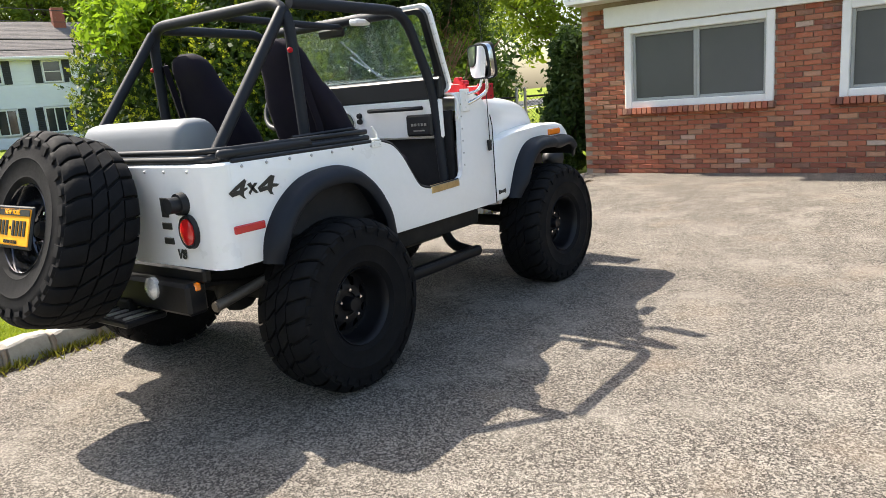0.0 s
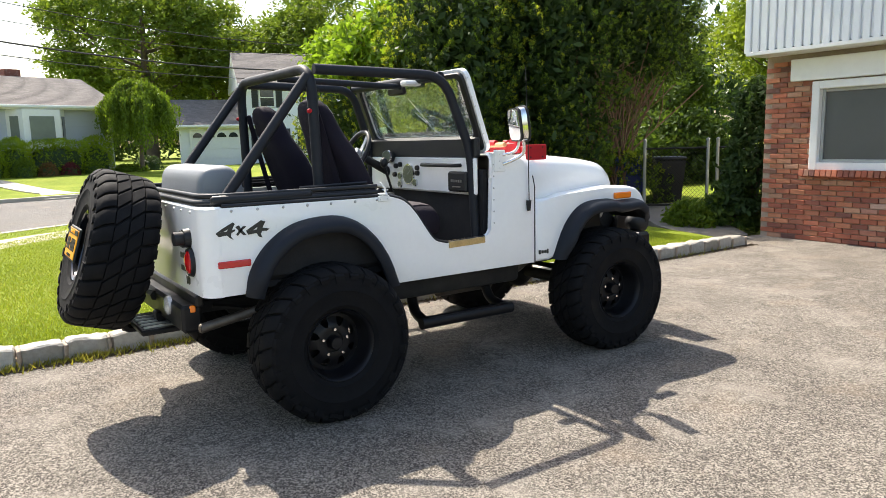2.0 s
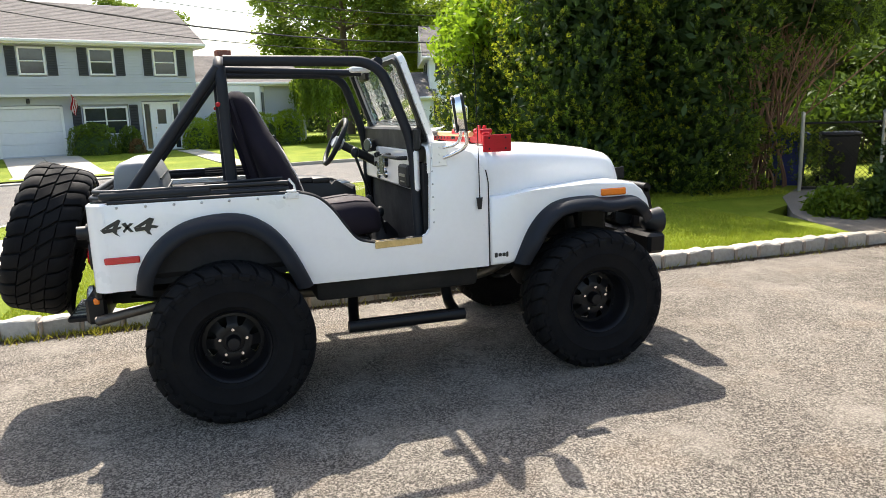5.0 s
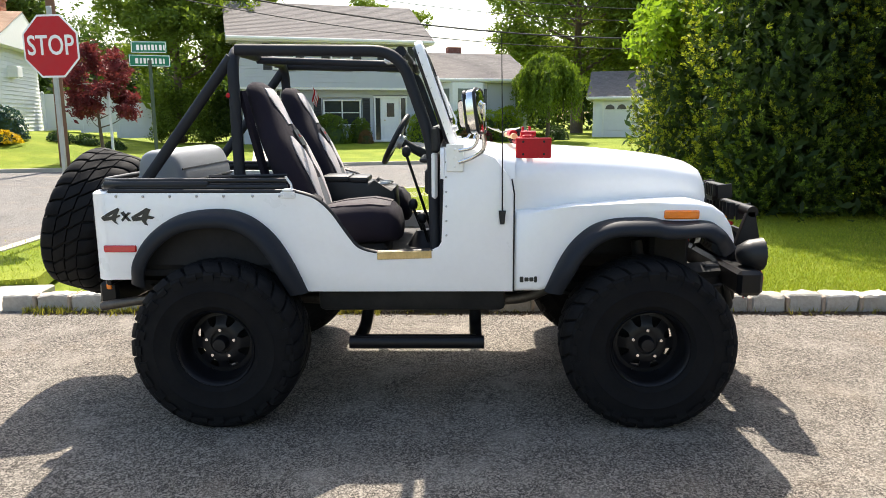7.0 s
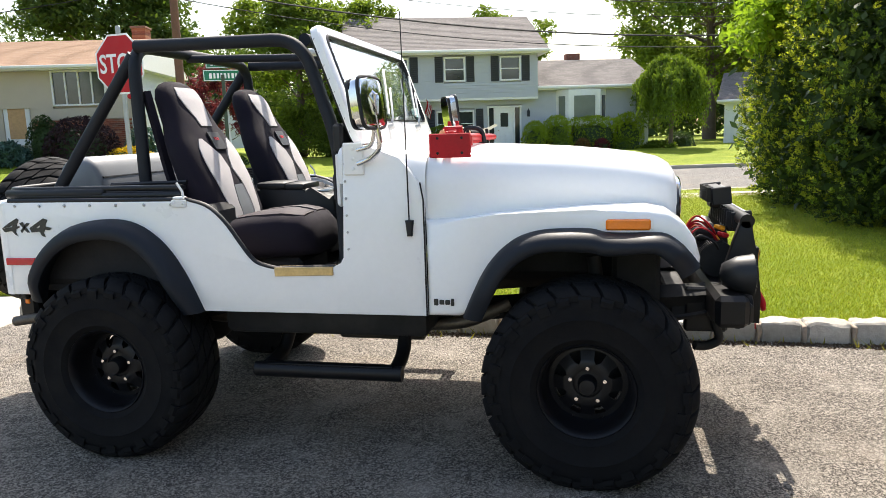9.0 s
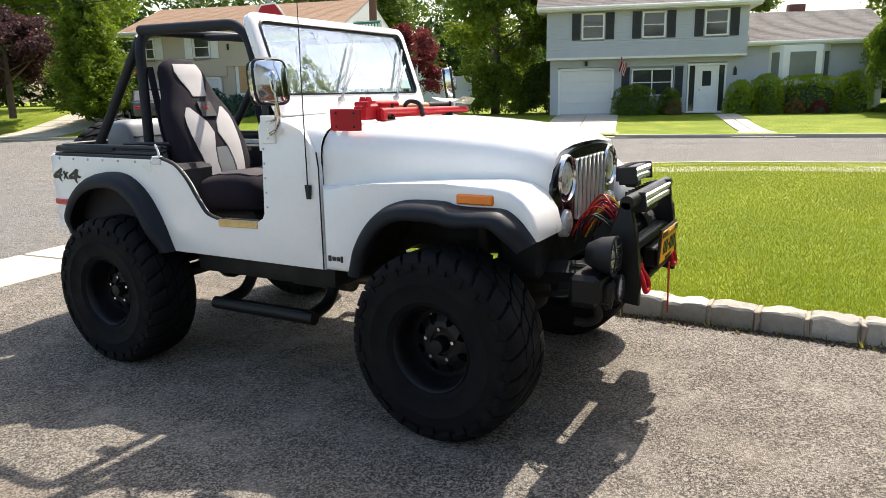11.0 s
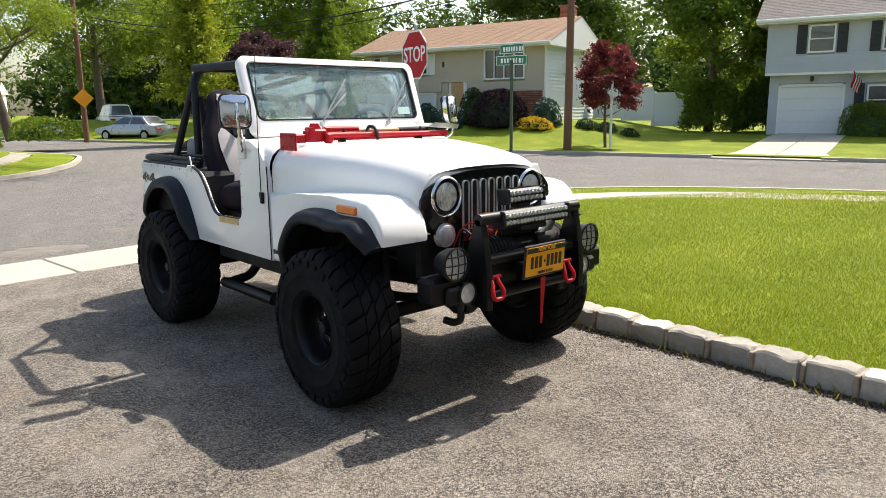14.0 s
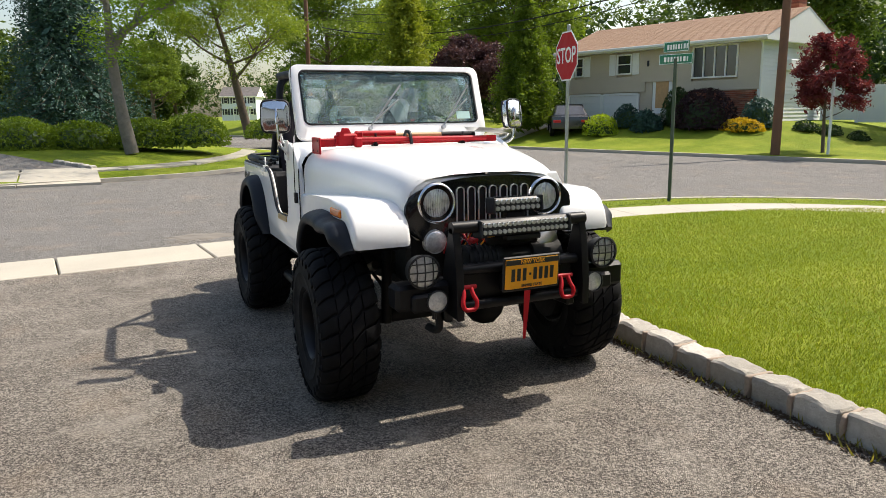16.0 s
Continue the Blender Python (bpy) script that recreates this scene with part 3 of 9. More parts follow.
bm = bmesh.new()
ring = [(6.75, 1.75, 0.004), (7.7, 1.75, 0.004), (8.5, 2.75, 0.07), (9.4, 3.9, 0.095), (10.5, 4.6, 0.095), (9.6, 5.3, 0.095), (8.3, 4.3, 0.095), (7.2, 2.95, 0.08)]
top = [bm.verts.new(p) for p in ring]
low = [bm.verts.new((p[0], p[1], -0.08)) for p in ring]
bm.faces.new(top)
bm.faces.new(low[::-1])
for i in range(8):
    bm.faces.new((top[i], low[i], low[(i + 1) % 8], top[(i + 1) % 8]))
bmesh.ops.triangulate(bm, faces=bm.faces[:])
tagged(part("path", bm, M_PATH, None, "", 0), "grey concrete path to the garden gate", "path", kind="structure")

# crumbled dirt patch at the street's edge
bm = bmesh.new()
rp = random.Random(12)
ring = [(-3.93 + 0.30 * math.cos(a) * rp.uniform(0.7, 1.15) + 0.08 * math.sin(a), -0.8 + 0.55 * math.sin(a) * rp.uniform(0.8, 1.1)) for a in np.linspace(0, 2 * math.pi, 27)[:-1]]
vs = [bm.verts.new((x, y, -0.034)) for x, y in ring]
inn = [bm.verts.new((-3.93 + (x + 3.93) * 0.7, -0.8 + (y + 0.8) * 0.7, -0.024 + rp.uniform(-0.003, 0.006))) for x, y in ring]
mid = bm.verts.new((-3.93, -0.8, -0.02))
for i in range(26):
    bm.faces.new((vs[i], vs[(i + 1) % 26], inn[(i + 1) % 26], inn[i]))
    bm.faces.new((inn[i], inn[(i + 1) % 26], mid))
tagged(part("road_patch", bm, M_PATH, None, "", 0), "crumbled brown dirt patch at the street edge", "road", kind="structure")

# granite block kerb along the drive
kerb = thing("kerb", "row of rough granite blocks edging the lawn", "kerb", kind="structure")
rng = random.Random(4)
metas = []
for k in range(8):
    bm = bmesh.new()
    box(bm, (0, 0, 0), (0.258, 0.165, 0.285), 0.012, seg=1)
    bmesh.ops.subdivide_edges(bm, edges=[e for e in bm.edges if e.calc_length() > 0.1], cuts=5, use_grid_fill=True)
    for v in bm.verts:
        q = v.co * 1.0 + Vector((k * 3.7, 0, 0))
        v.co += noise.noise_vector(q * 9.0) * 0.013 + noise.noise_vector(q * 28.0) * 0.010
        if v.co.z > 0.1:
            v.co.z += 0.010 - 0.5 * abs(v.co.x) ** 2
    me = bpy.data.meshes.new("kerb_block")
    bm.to_mesh(me)
    bm.free()
    me.materials.append(M_CURB)
    me.shade_smooth()
    me.set_sharp_from_angle(angle=radians(28))
    metas.append(me)
joints = []
for k in range(8):
    bm = bmesh.new()
    box(bm, (0, 0, 0), (0.026, 0.185, 0.28), 0.008, seg=2)
    bmesh.ops.subdivide_edges(bm, edges=[e for e in bm.edges if e.calc_length() > 0.1], cuts=5, use_grid_fill=True)
    for v in bm.verts:
        v.co += noise.noise_vector(v.co * 22.0 + Vector((k * 5.1, 0, 0))) * 0.009
    me = bpy.data.meshes.new("mortar_joint")
    bm.to_mesh(me)
    bm.free()
    me.materials.append(M_MORTAR)
    me.shade_smooth()
    joints.append(me)
x = -2.281
while x < 6.7:
    ob = new("kerb_block", rng.choice(metas))
    ob.parent = kerb
    ob.matrix_basis = pose(x, KERB(x) + 0.095, -0.018 + rng.uniform(-0.008, 0.008), rng.uniform(-3, 3), rng.uniform(-1.5, 1.5), rng.choice((0, 180)) + rng.uniform(-2, 2))
    ob = new("mortar_joint", rng.choice(joints))
    ob.parent = kerb
    ob.matrix_basis = pose(x + 0.1395, KERB(x) + 0.092, -0.016 + rng.uniform(-0.01, 0.006), rng.uniform(-2, 2), rng.uniform(-3, 3), rng.uniform(-5, 5))
    x += 0.279
bm = bmesh.new()
loft(bm, [[(x, KERB(x) + 0.035, -0.05), (x, KERB(x) + 0.035, 0.07), (x, KERB(x) + 0.17, 0.09), (x, KERB(x) + 0.17, -0.05)] for x in (-2.42, 0.0, 3.0, 6.62)])
part("mortar", bm, M_MORTAR, kerb, "tan mortar between the blocks", 0)


# the neighbour's drive: apron, granite edging and asphalt
west_apron = thing("apron_west", "pale concrete apron crossing the western verge", "pavement", kind="structure")
for k in range(3):
    y0 = -2.1 - 1.75 * k
    q = [(-12.72 - 0.06 * k, y0), (-12.76 - 0.06 * k, y0 - 1.72), (-15.15, y0 - 1.82), (-15.05, y0 - 0.12)]
    zs = [0.03, 0.03, 0.235, 0.235]
    raw("slab", [(x, y, z) for (x, y), z in zip(q, zs)] + [(x, y, z - 0.3) for (x, y), z in zip(q, zs)], [(0, 3, 2, 1), (4, 5, 6, 7), (0, 1, 5, 4), (1, 2, 6, 5), (2, 3, 7, 6), (3, 0, 4, 7)], M_CONC, west_apron)
EDGE_W = [(-15.0, 0.20), (-16.2, 0.30), (-17.5, 0.44), (-19.5, 0.62), (-22.0, 0.74), (-30.0, 0.80)]
side_y = lambda x: -2.35 + 0.70 * (x + 15.0)
bm = bmesh.new()
loft(bm, [[(x, side_y(x) - 0.1, z + 0.02), (x, side_y(x) - 4.2, z + 0.02), (x, side_y(x) - 4.2, z - 0.4), (x, side_y(x) - 0.1, z - 0.4)] for x, z in EDGE_W])
tagged(part("driveway_west", bm, M_ROAD, None, "", 0), "worn asphalt drive of the corner house", "driveway", kind="structure")
edging = thing("kerb_west_drive", "short row of granite blocks beside the western drive", "kerb", kind="structure")
for k in range(6):
    x = -15.0 - 0.228 * k
    z = float(np.interp(-x, [-e[0] for e in EDGE_W], [e[1] for e in EDGE_W]))
    ob = new("kerb_block", metas[k % 8])
    ob.parent = edging
    ob.matrix_basis = pose(x, side_y(x), z - 0.06 + 0.006 * (k % 3), 0, 0, 35)

# ---- grass ----
def blades(name, spots, h, w, material, seed, label):
    r = np.random.RandomState(seed)
    n = len(spots)
    sp = np.array(spots)
    ang = r.uniform(0, 2 * np.pi, n)
    lean = r.normal(0, 0.45, (n, 2))
    hh = h * r.uniform(0.5, 1.3, n)
    dx, dy = np.cos(ang) * w / 2, np.sin(ang) * w / 2
    a = sp + np.stack([dx, dy, np.zeros(n)], 1)
    b = sp - np.stack([dx, dy, np.zeros(n)], 1)
    c = sp + np.stack([lean[:, 0] * hh, lean[:, 1] * hh, hh], 1)
    vs = np.stack([a, b, c], 1).reshape(-1, 3)
    me = bpy.data.meshes.new(name)
    me.vertices.add(n * 3)
    me.vertices.foreach_set("co", vs.ravel())
    me.loops.add(n * 3)
    me.loops.foreach_set("vertex_index", np.arange(n * 3))
    me.polygons.add(n)
    me.polygons.foreach_set("loop_start", np.arange(0, n * 3, 3))
    me.update()
    me.materials.append(material)
    ob = new(name, me)
    return tagged(ob, label, "grass", kind="stuff")


r = np.random.RandomState(7)
spots = []
edge_tab = sorted([(float(p.y), float(p.x)) for p, n in strip])
ey, ex = np.array([e[0] for e in edge_tab]), np.array([e[1] for e in edge_tab])
# thicker towards the drive
cand = np.stack([r.uniform(-3.0, 9.0, 460000), 1.2 + 9.5 * r.uniform(0, 1, 460000) ** 1.6], 1)
lim = np.interp(cand[:, 1], ey, ex)
ok = (cand[:, 0] > lim + 2.05) & (cand[:, 0] > -2.15) & (cand[:, 1] > KERB(cand[:, 0]) + 0.185) & ((cand[:, 0] < 6.5) | (cand[:, 1] > 4.6))
cand = cand[ok]
pts3 = np.concatenate([cand, np.full((len(cand), 1), 0.083)], 1)
dry = r.uniform(0, 1, len(pts3)) < 0.05 + 0.06 * np.sin(pts3[:, 0] * 1.7 + np.sin(pts3[:, 1] * 2.3)) * np.sin(pts3[:, 1] * 1.3)
blades("dry_grass", pts3[dry], 0.022, 0.008, L_STRAW, 6, "straw-coloured dry blades among the lawn")
blades("grass", pts3[~dry], 0.024, 0.007, M_BLADE, 1, "mown lawn grass, short bright blades")
# ragged grass and weeds at the kerb's foot
wx = r.uniform(-2.2, 6.5, 9000)
foot = np.where(r.uniform(0, 1, 9000) < np.where(wx < 0.6, 0.6, 0.06) * (0.4 + np.abs(np.sin(wx * 5.3) * np.sin(wx * 1.9))), 1, 0).astype(bool)
wx = wx[foot]
wy = KERB(wx) - np.abs(r.normal(0, 0.05, len(wx))) + 0.02
blades("weeds", np.stack([wx, wy, np.zeros(len(wx))], 1), 0.05, 0.013, L_WEED, 2, "ragged weeds growing along the kerb's foot")
e_pts = np.array([[*(p + n * -(0.16 + 0.9 * k))[:2], 0.05] for p, n in strip for k in r.uniform(0, 1, 160)])
e_pts[:, :2] += r.normal(0, 0.12, (len(e_pts), 2))
blades("verge_grass", e_pts, 0.035, 0.010, M_BLADE, 3, "longer grass on the narrow verge")


# dry litter and grit gathered along the kerb's foot
gx = r.uniform(-2.2, 6.9, 5200)
gy = KERB(gx) - np.abs(r.normal(0, 0.045, len(gx)))
blades("litter", np.stack([gx, gy, np.full(len(gx), 0.002)], 1), 0.012, 0.022, M_DIRT, 5, "dry brown litter and grit along the kerb")


# ---- plants ----
def leaf_cloud(centres, spread, per, size, r, flat=0.0):
    """Leaf quads scattered round clump centres."""
    c = np.repeat(np.asarray(centres), per, axis=0)
    n = len(c)
    sp = np.asarray(spread)
    p = c + r.normal(0, 1, (n, 3)) * sp
    d = r.normal(0, 1, (n, 3))
    d[:, 2] *= (1 - flat)
    d /= np.linalg.norm(d, axis=1)[:, None]
    e = np.cross(d, r.normal(0, 1, (n, 3)))
    e /= np.linalg.norm(e, axis=1)[:, None]
    s = size * r.uniform(0.6, 1.35, n)[:, None]
    q = np.stack([p - d * s, p + e * s * 0.42, p + d * s, p - e * s * 0.42], 1)
    return q.reshape(-1, 3)


def quads(name, verts, material, parent):
    n = len(verts) // 4
    me = bpy.data.meshes.new(name)
    me.vertices.add(n * 4)
    me.vertices.foreach_set("co", np.asarray(verts, dtype=np.float32).ravel())
    me.loops.add(n * 4)
    me.loops.foreach_set("vertex_index", np.arange(n * 4))
    me.polygons.add(n)
    me.polygons.foreach_set("loop_start", np.arange(0, n * 4, 4))
    me.update()
    me.materials.append(material)
    ob = new(name, me)
    ob.parent = parent
    return ob


def limbs(bm, base, height, r0, spread, count, rnd, start=0.35, rise=0.9, lean=(0, 0)):
    """A tapered trunk with limbs that fork once. Returns the tips."""
    base = Vector(base)
    top = base + Vector((lean[0], lean[1], height))
    mid = (base + top) / 2 + Vector((rnd.uniform(-0.2, 0.2), rnd.uniform(-0.2, 0.2), 0))
    trunk = round_path([base, mid, top], height * 0.4, 5)
    tube(bm, trunk, r0, 9, r0 * 0.25)
    tips = []
    for k in range(count):
        f = start + (0.95 - start) * k / max(1, count - 1)
        i = min(len(trunk) - 1, int(f * (len(trunk) - 1)))
        o = trunk[i]
        a = k * 2.4 + rnd.uniform(-0.4, 0.4)
        L = spread * (1.15 - 0.6 * f) * rnd.uniform(0.75, 1.15)
        e = o + Vector((math.cos(a) * L, math.sin(a) * L, L * rise * rnd.uniform(0.6, 1.1)))
        m = (o + e) / 2 + Vector((0, 0, -0.1 * L))
        tube(bm, round_path([o, m, e], L * 0.4, 3), r0 * 0.42 * (1.1 - 0.6 * f), 6, r0 * 0.06)
        tips.append(e)
        for s in (-1, 1):
            b2 = a + s * rnd.uniform(0.4, 0.9)
            o2 = o.lerp(e, 0.55)
            e2 = o2 + Vector((math.cos(b2), math.sin(b2), rise * 0.8)) * L * 0.5
            tube(bm, [o2, (o2 + e2) / 2 + Vector((0, 0, 0.05)), e2], r0 * 0.18, 5, r0 * 0.04)
            tips.append(e2)
    tips.append(top)
    return tips


def clipped(name, label, at, size3, leaf, seed=1, square=0.3, size=0.04, dense=1.0):
    """A sheared bush: a tight skin of small leaves over a leafy heart."""
    r = np.random.RandomState(seed)
    t = thing(name, label, "bush", Matrix.Translation(at))
    bm = bmesh.new()
    for k in range(5):
        a = k * 1.3
        tube(bm, [(math.cos(a) * 0.05, math.sin(a) * 0.05, -0.1), (math.cos(a) * size3[0] * 0.4, math.sin(a) * size3[1] * 0.4, size3[2] * 0.6)], 0.02, 5, 0.006)
    part("stems", bm, M_BARK, t, "", 60)
    sx, sy, sz = size3
    n = int(dense * 1.9 * (sx * sy + 2 * sz * (sx + sy)) / size ** 2 * 0.55)
    d = r.normal(0, 1, (n, 3))
    d[:, 2] = np.abs(d[:, 2]) * 1.3 - 0.25
    d /= np.linalg.norm(d, axis=1)[:, None]
    mx = np.abs(d).max(axis=1)[:, None]
    d = d * (1 - square) + d / mx * square
    wob = np.array([1 + 0.07 * noise.noise(Vector(tuple(v * 2.5)) + Vector((seed * 1.7, 0, 0))) + 0.035 * noise.noise(Vector(tuple(v * 9.0)) + Vector((seed * 1.7, 0, 0))) for v in d])
    c = d * (wob * r.uniform(0.93, 1.0, n))[:, None] * np.array([sx, sy, sz * 0.97])
    c[:, 2] = np.maximum(c[:, 2], 0.03)
    v = leaf_cloud(c, (0.015, 0.015, 0.015), 1, size, r)
    m = n // 12
    heart = leaf_cloud(c[:m] * r.uniform(0.72, 0.9, (m, 1)), (0.03, 0.03, 0.03), 4, size * 1.7, r)
    quads("leaves", np.concatenate([v, heart]), leaf, t)
    # an added opaque shell, coloured dark to stand for the shade inside
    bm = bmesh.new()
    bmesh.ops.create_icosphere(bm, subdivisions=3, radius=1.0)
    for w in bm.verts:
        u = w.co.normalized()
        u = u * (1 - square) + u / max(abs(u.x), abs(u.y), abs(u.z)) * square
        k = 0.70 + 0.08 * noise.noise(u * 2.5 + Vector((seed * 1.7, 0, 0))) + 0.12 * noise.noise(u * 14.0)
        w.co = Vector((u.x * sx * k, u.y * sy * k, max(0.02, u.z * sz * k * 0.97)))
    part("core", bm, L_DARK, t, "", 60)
    return t


def broad_tree(name, label, at, height, radius, leaf, bark=None, seed=1, clumps=150, per=70, size=0.16, trunk=0.3, crown_from=0.3, lean=(0, 0), fine=0.62):
    """A broadleaf tree: trunk, limbs, and clumps of leaves on an uneven crown."""
    rnd, r = random.Random(seed), np.random.RandomState(seed)
    t = thing(name, label, "tree", Matrix.Translation(at))
    bm = bmesh.new()
    tips = limbs(bm, (0, 0, -0.2), height * 0.8, trunk, radius * 0.75, 9, rnd, 0.33, 0.7, lean)
    part("trunk", bm, bark or M_BARK, t, "", 60)
    zc, hz = height * (crown_from + 1) / 2, height * (1 - crown_from) / 2
    # billowing masses on the limbs, each with its own sunny skin and shaded heart
    big = max(10, clumps // 9)
    d = r.normal(0, 1, (big, 3))
    d /= np.linalg.norm(d, axis=1)[:, None]
    wob = np.array([1 + 0.4 * noise.noise(Vector(tuple(v * 1.6)) + Vector((seed * 3.1, 0, 0))) for v in d])
    ext = np.array([radius, radius, hz])
    pc = d * (r.uniform(0.3, 1.0, big) ** 0.5 * wob)[:, None] * ext * 0.8 + np.array([lean[0], lean[1], zc])
    tipc = np.array([list(p) for p in tips if p.z > height * crown_from])
    if len(tipc):
        pc = np.concatenate([pc, tipc])
    pr = radius * (0.20 if clumps > 100 else 0.15) * r.uniform(0.7, 1.35, len(pc))
    m = max(6, int(clumps * per * 1.15 / len(pc) / 9))
    q = np.repeat(np.arange(len(pc)), m)
    e = r.normal(0, 1, (len(q), 3))
    e[:, 2] += 0.35
    e /= np.linalg.norm(e, axis=1)[:, None]
    skin = pc[q] + e * (pr[q] * r.uniform(0.7, 1.05, len(q)))[:, None] * np.array([1.0, 1.0, 0.72])
    v = leaf_cloud(skin, (radius * 0.045, radius * 0.045, radius * 0.03), 9, size * fine, r, 0.3)
    hs = np.repeat(pc, 9, axis=0) + r.normal(0, 0.42, (len(pc) * 9, 3)) * np.repeat(pr, 9)[:, None]
    part_ = leaf_cloud(hs, (0.05, 0.05, 0.05), 2, size * 1.35, r, 0.2)
    quads("crown", np.concatenate([v, part_]), leaf, t)
    return t


def cone_tree(name, label, at, height, radius, leaf, seed=1, count=5200, size=0.16, droop=0.25, skirt=0.05, ragged=0.18, bark=None):
    """A conifer: trunk, tiers of drooping boughs with needles."""
    rnd, r = random.Random(seed), np.random.RandomState(seed)
    t = thing(name, label, "tree", Matrix.Translation(at))
    bm = bmesh.new()
    cyl(bm, (0, 0, -0.2), (0, 0, height * 0.96), 0.05 + height * 0.014, 0.01, 8)
    cs = []
    tiers = int(height * 3.2)
    for i in range(tiers):
        f = skirt + (1 - skirt) * i / tiers
        R = radius * (1 - f) ** 0.8 * rnd.uniform(1 - ragged, 1 + ragged) + 0.06
        nb = max(4, int(9 * (1 - f) + 4))
        for k in range(nb):
            a = 2 * math.pi * (k + rnd.random() * 0.7) / nb + i
            L = R * rnd.uniform(0.75, 1.1)
            e = Vector((math.cos(a) * L, math.sin(a) * L, height * f - droop * L))
            tube(bm, [(0, 0, height * f), e * 0.5 + Vector((0, 0, height * f * 0.5 + 0.04)), e], 0.025 * (1 - f) + 0.006, 4, 0.004)
            for s in np.linspace(0.25, 1.0, 5):
                cs.append((math.cos(a) * L * s, math.sin(a) * L * s, height * f - droop * L * s * s))
    part("trunk", bm, bark or M_BARK, t, "", 60)
    per = max(3, count // len(cs))
    v = leaf_cloud(np.array(cs), (radius * 0.07, radius * 0.07, radius * 0.05), per, size, r, 0.3)
    # shaded boughs near the trunk
    heart = np.array(cs) * np.array([0.6, 0.6, 1.0])
    quads("crown", np.concatenate([v, leaf_cloud(heart, (radius * 0.08, radius * 0.08, 0.12), 3, 0.22, r, 0.3)]), leaf, t)
    return t


def shrub(name, label, at, size3, leaf, seed=1, clumps=90, per=45, leaf_size=0.06, square=0.0):
    """A bush of many small leaves on short stems."""
    rnd, r = random.Random(seed), np.random.RandomState(seed)
    t = thing(name, label, "bush", Matrix.Translation(at))
    bm = bmesh.new()
    for k in range(7):
        a = k * 0.9
        e = Vector((math.cos(a) * size3[0] * 0.5, math.sin(a) * size3[1] * 0.5, size3[2] * 0.7))
        tube(bm, [(math.cos(a) * 0.05, math.sin(a) * 0.05, -0.1), e * 0.5 + Vector((0, 0, 0.05)), e], 0.02, 5, 0.006)
    part("stems", bm, M_BARK, t, "", 60)
    d = r.normal(0, 1, (clumps, 3))
    d /= np.linalg.norm(d, axis=1)[:, None]
    if square:
        mx = np.abs(d).max(axis=1)[:, None]
        d = d * (1 - square) + d / mx * square
    d[:, 2] = np.abs(d[:, 2]) * 1.0 - 0.15
    wob = np.array([1 + 0.16 * noise.noise(Vector(tuple(v * 2.2)) + Vector((seed * 1.7, 0, 0))) for v in d])
    rad = r.uniform(0.6, 1.0, clumps) ** 0.4
    c = d * (rad * wob)[:, None] * np.array(size3) * np.array([0.92, 0.92, 0.9]) + np.array([0, 0, size3[2] * 0.1])
    c[:, 2] = np.maximum(c[:, 2], 0.05)
    s = min(size3)
    v = leaf_cloud(c, (s * 0.13, s * 0.13, s * 0.1), per, leaf_size, r)
    quads("leaves", v, leaf, t)
    return t

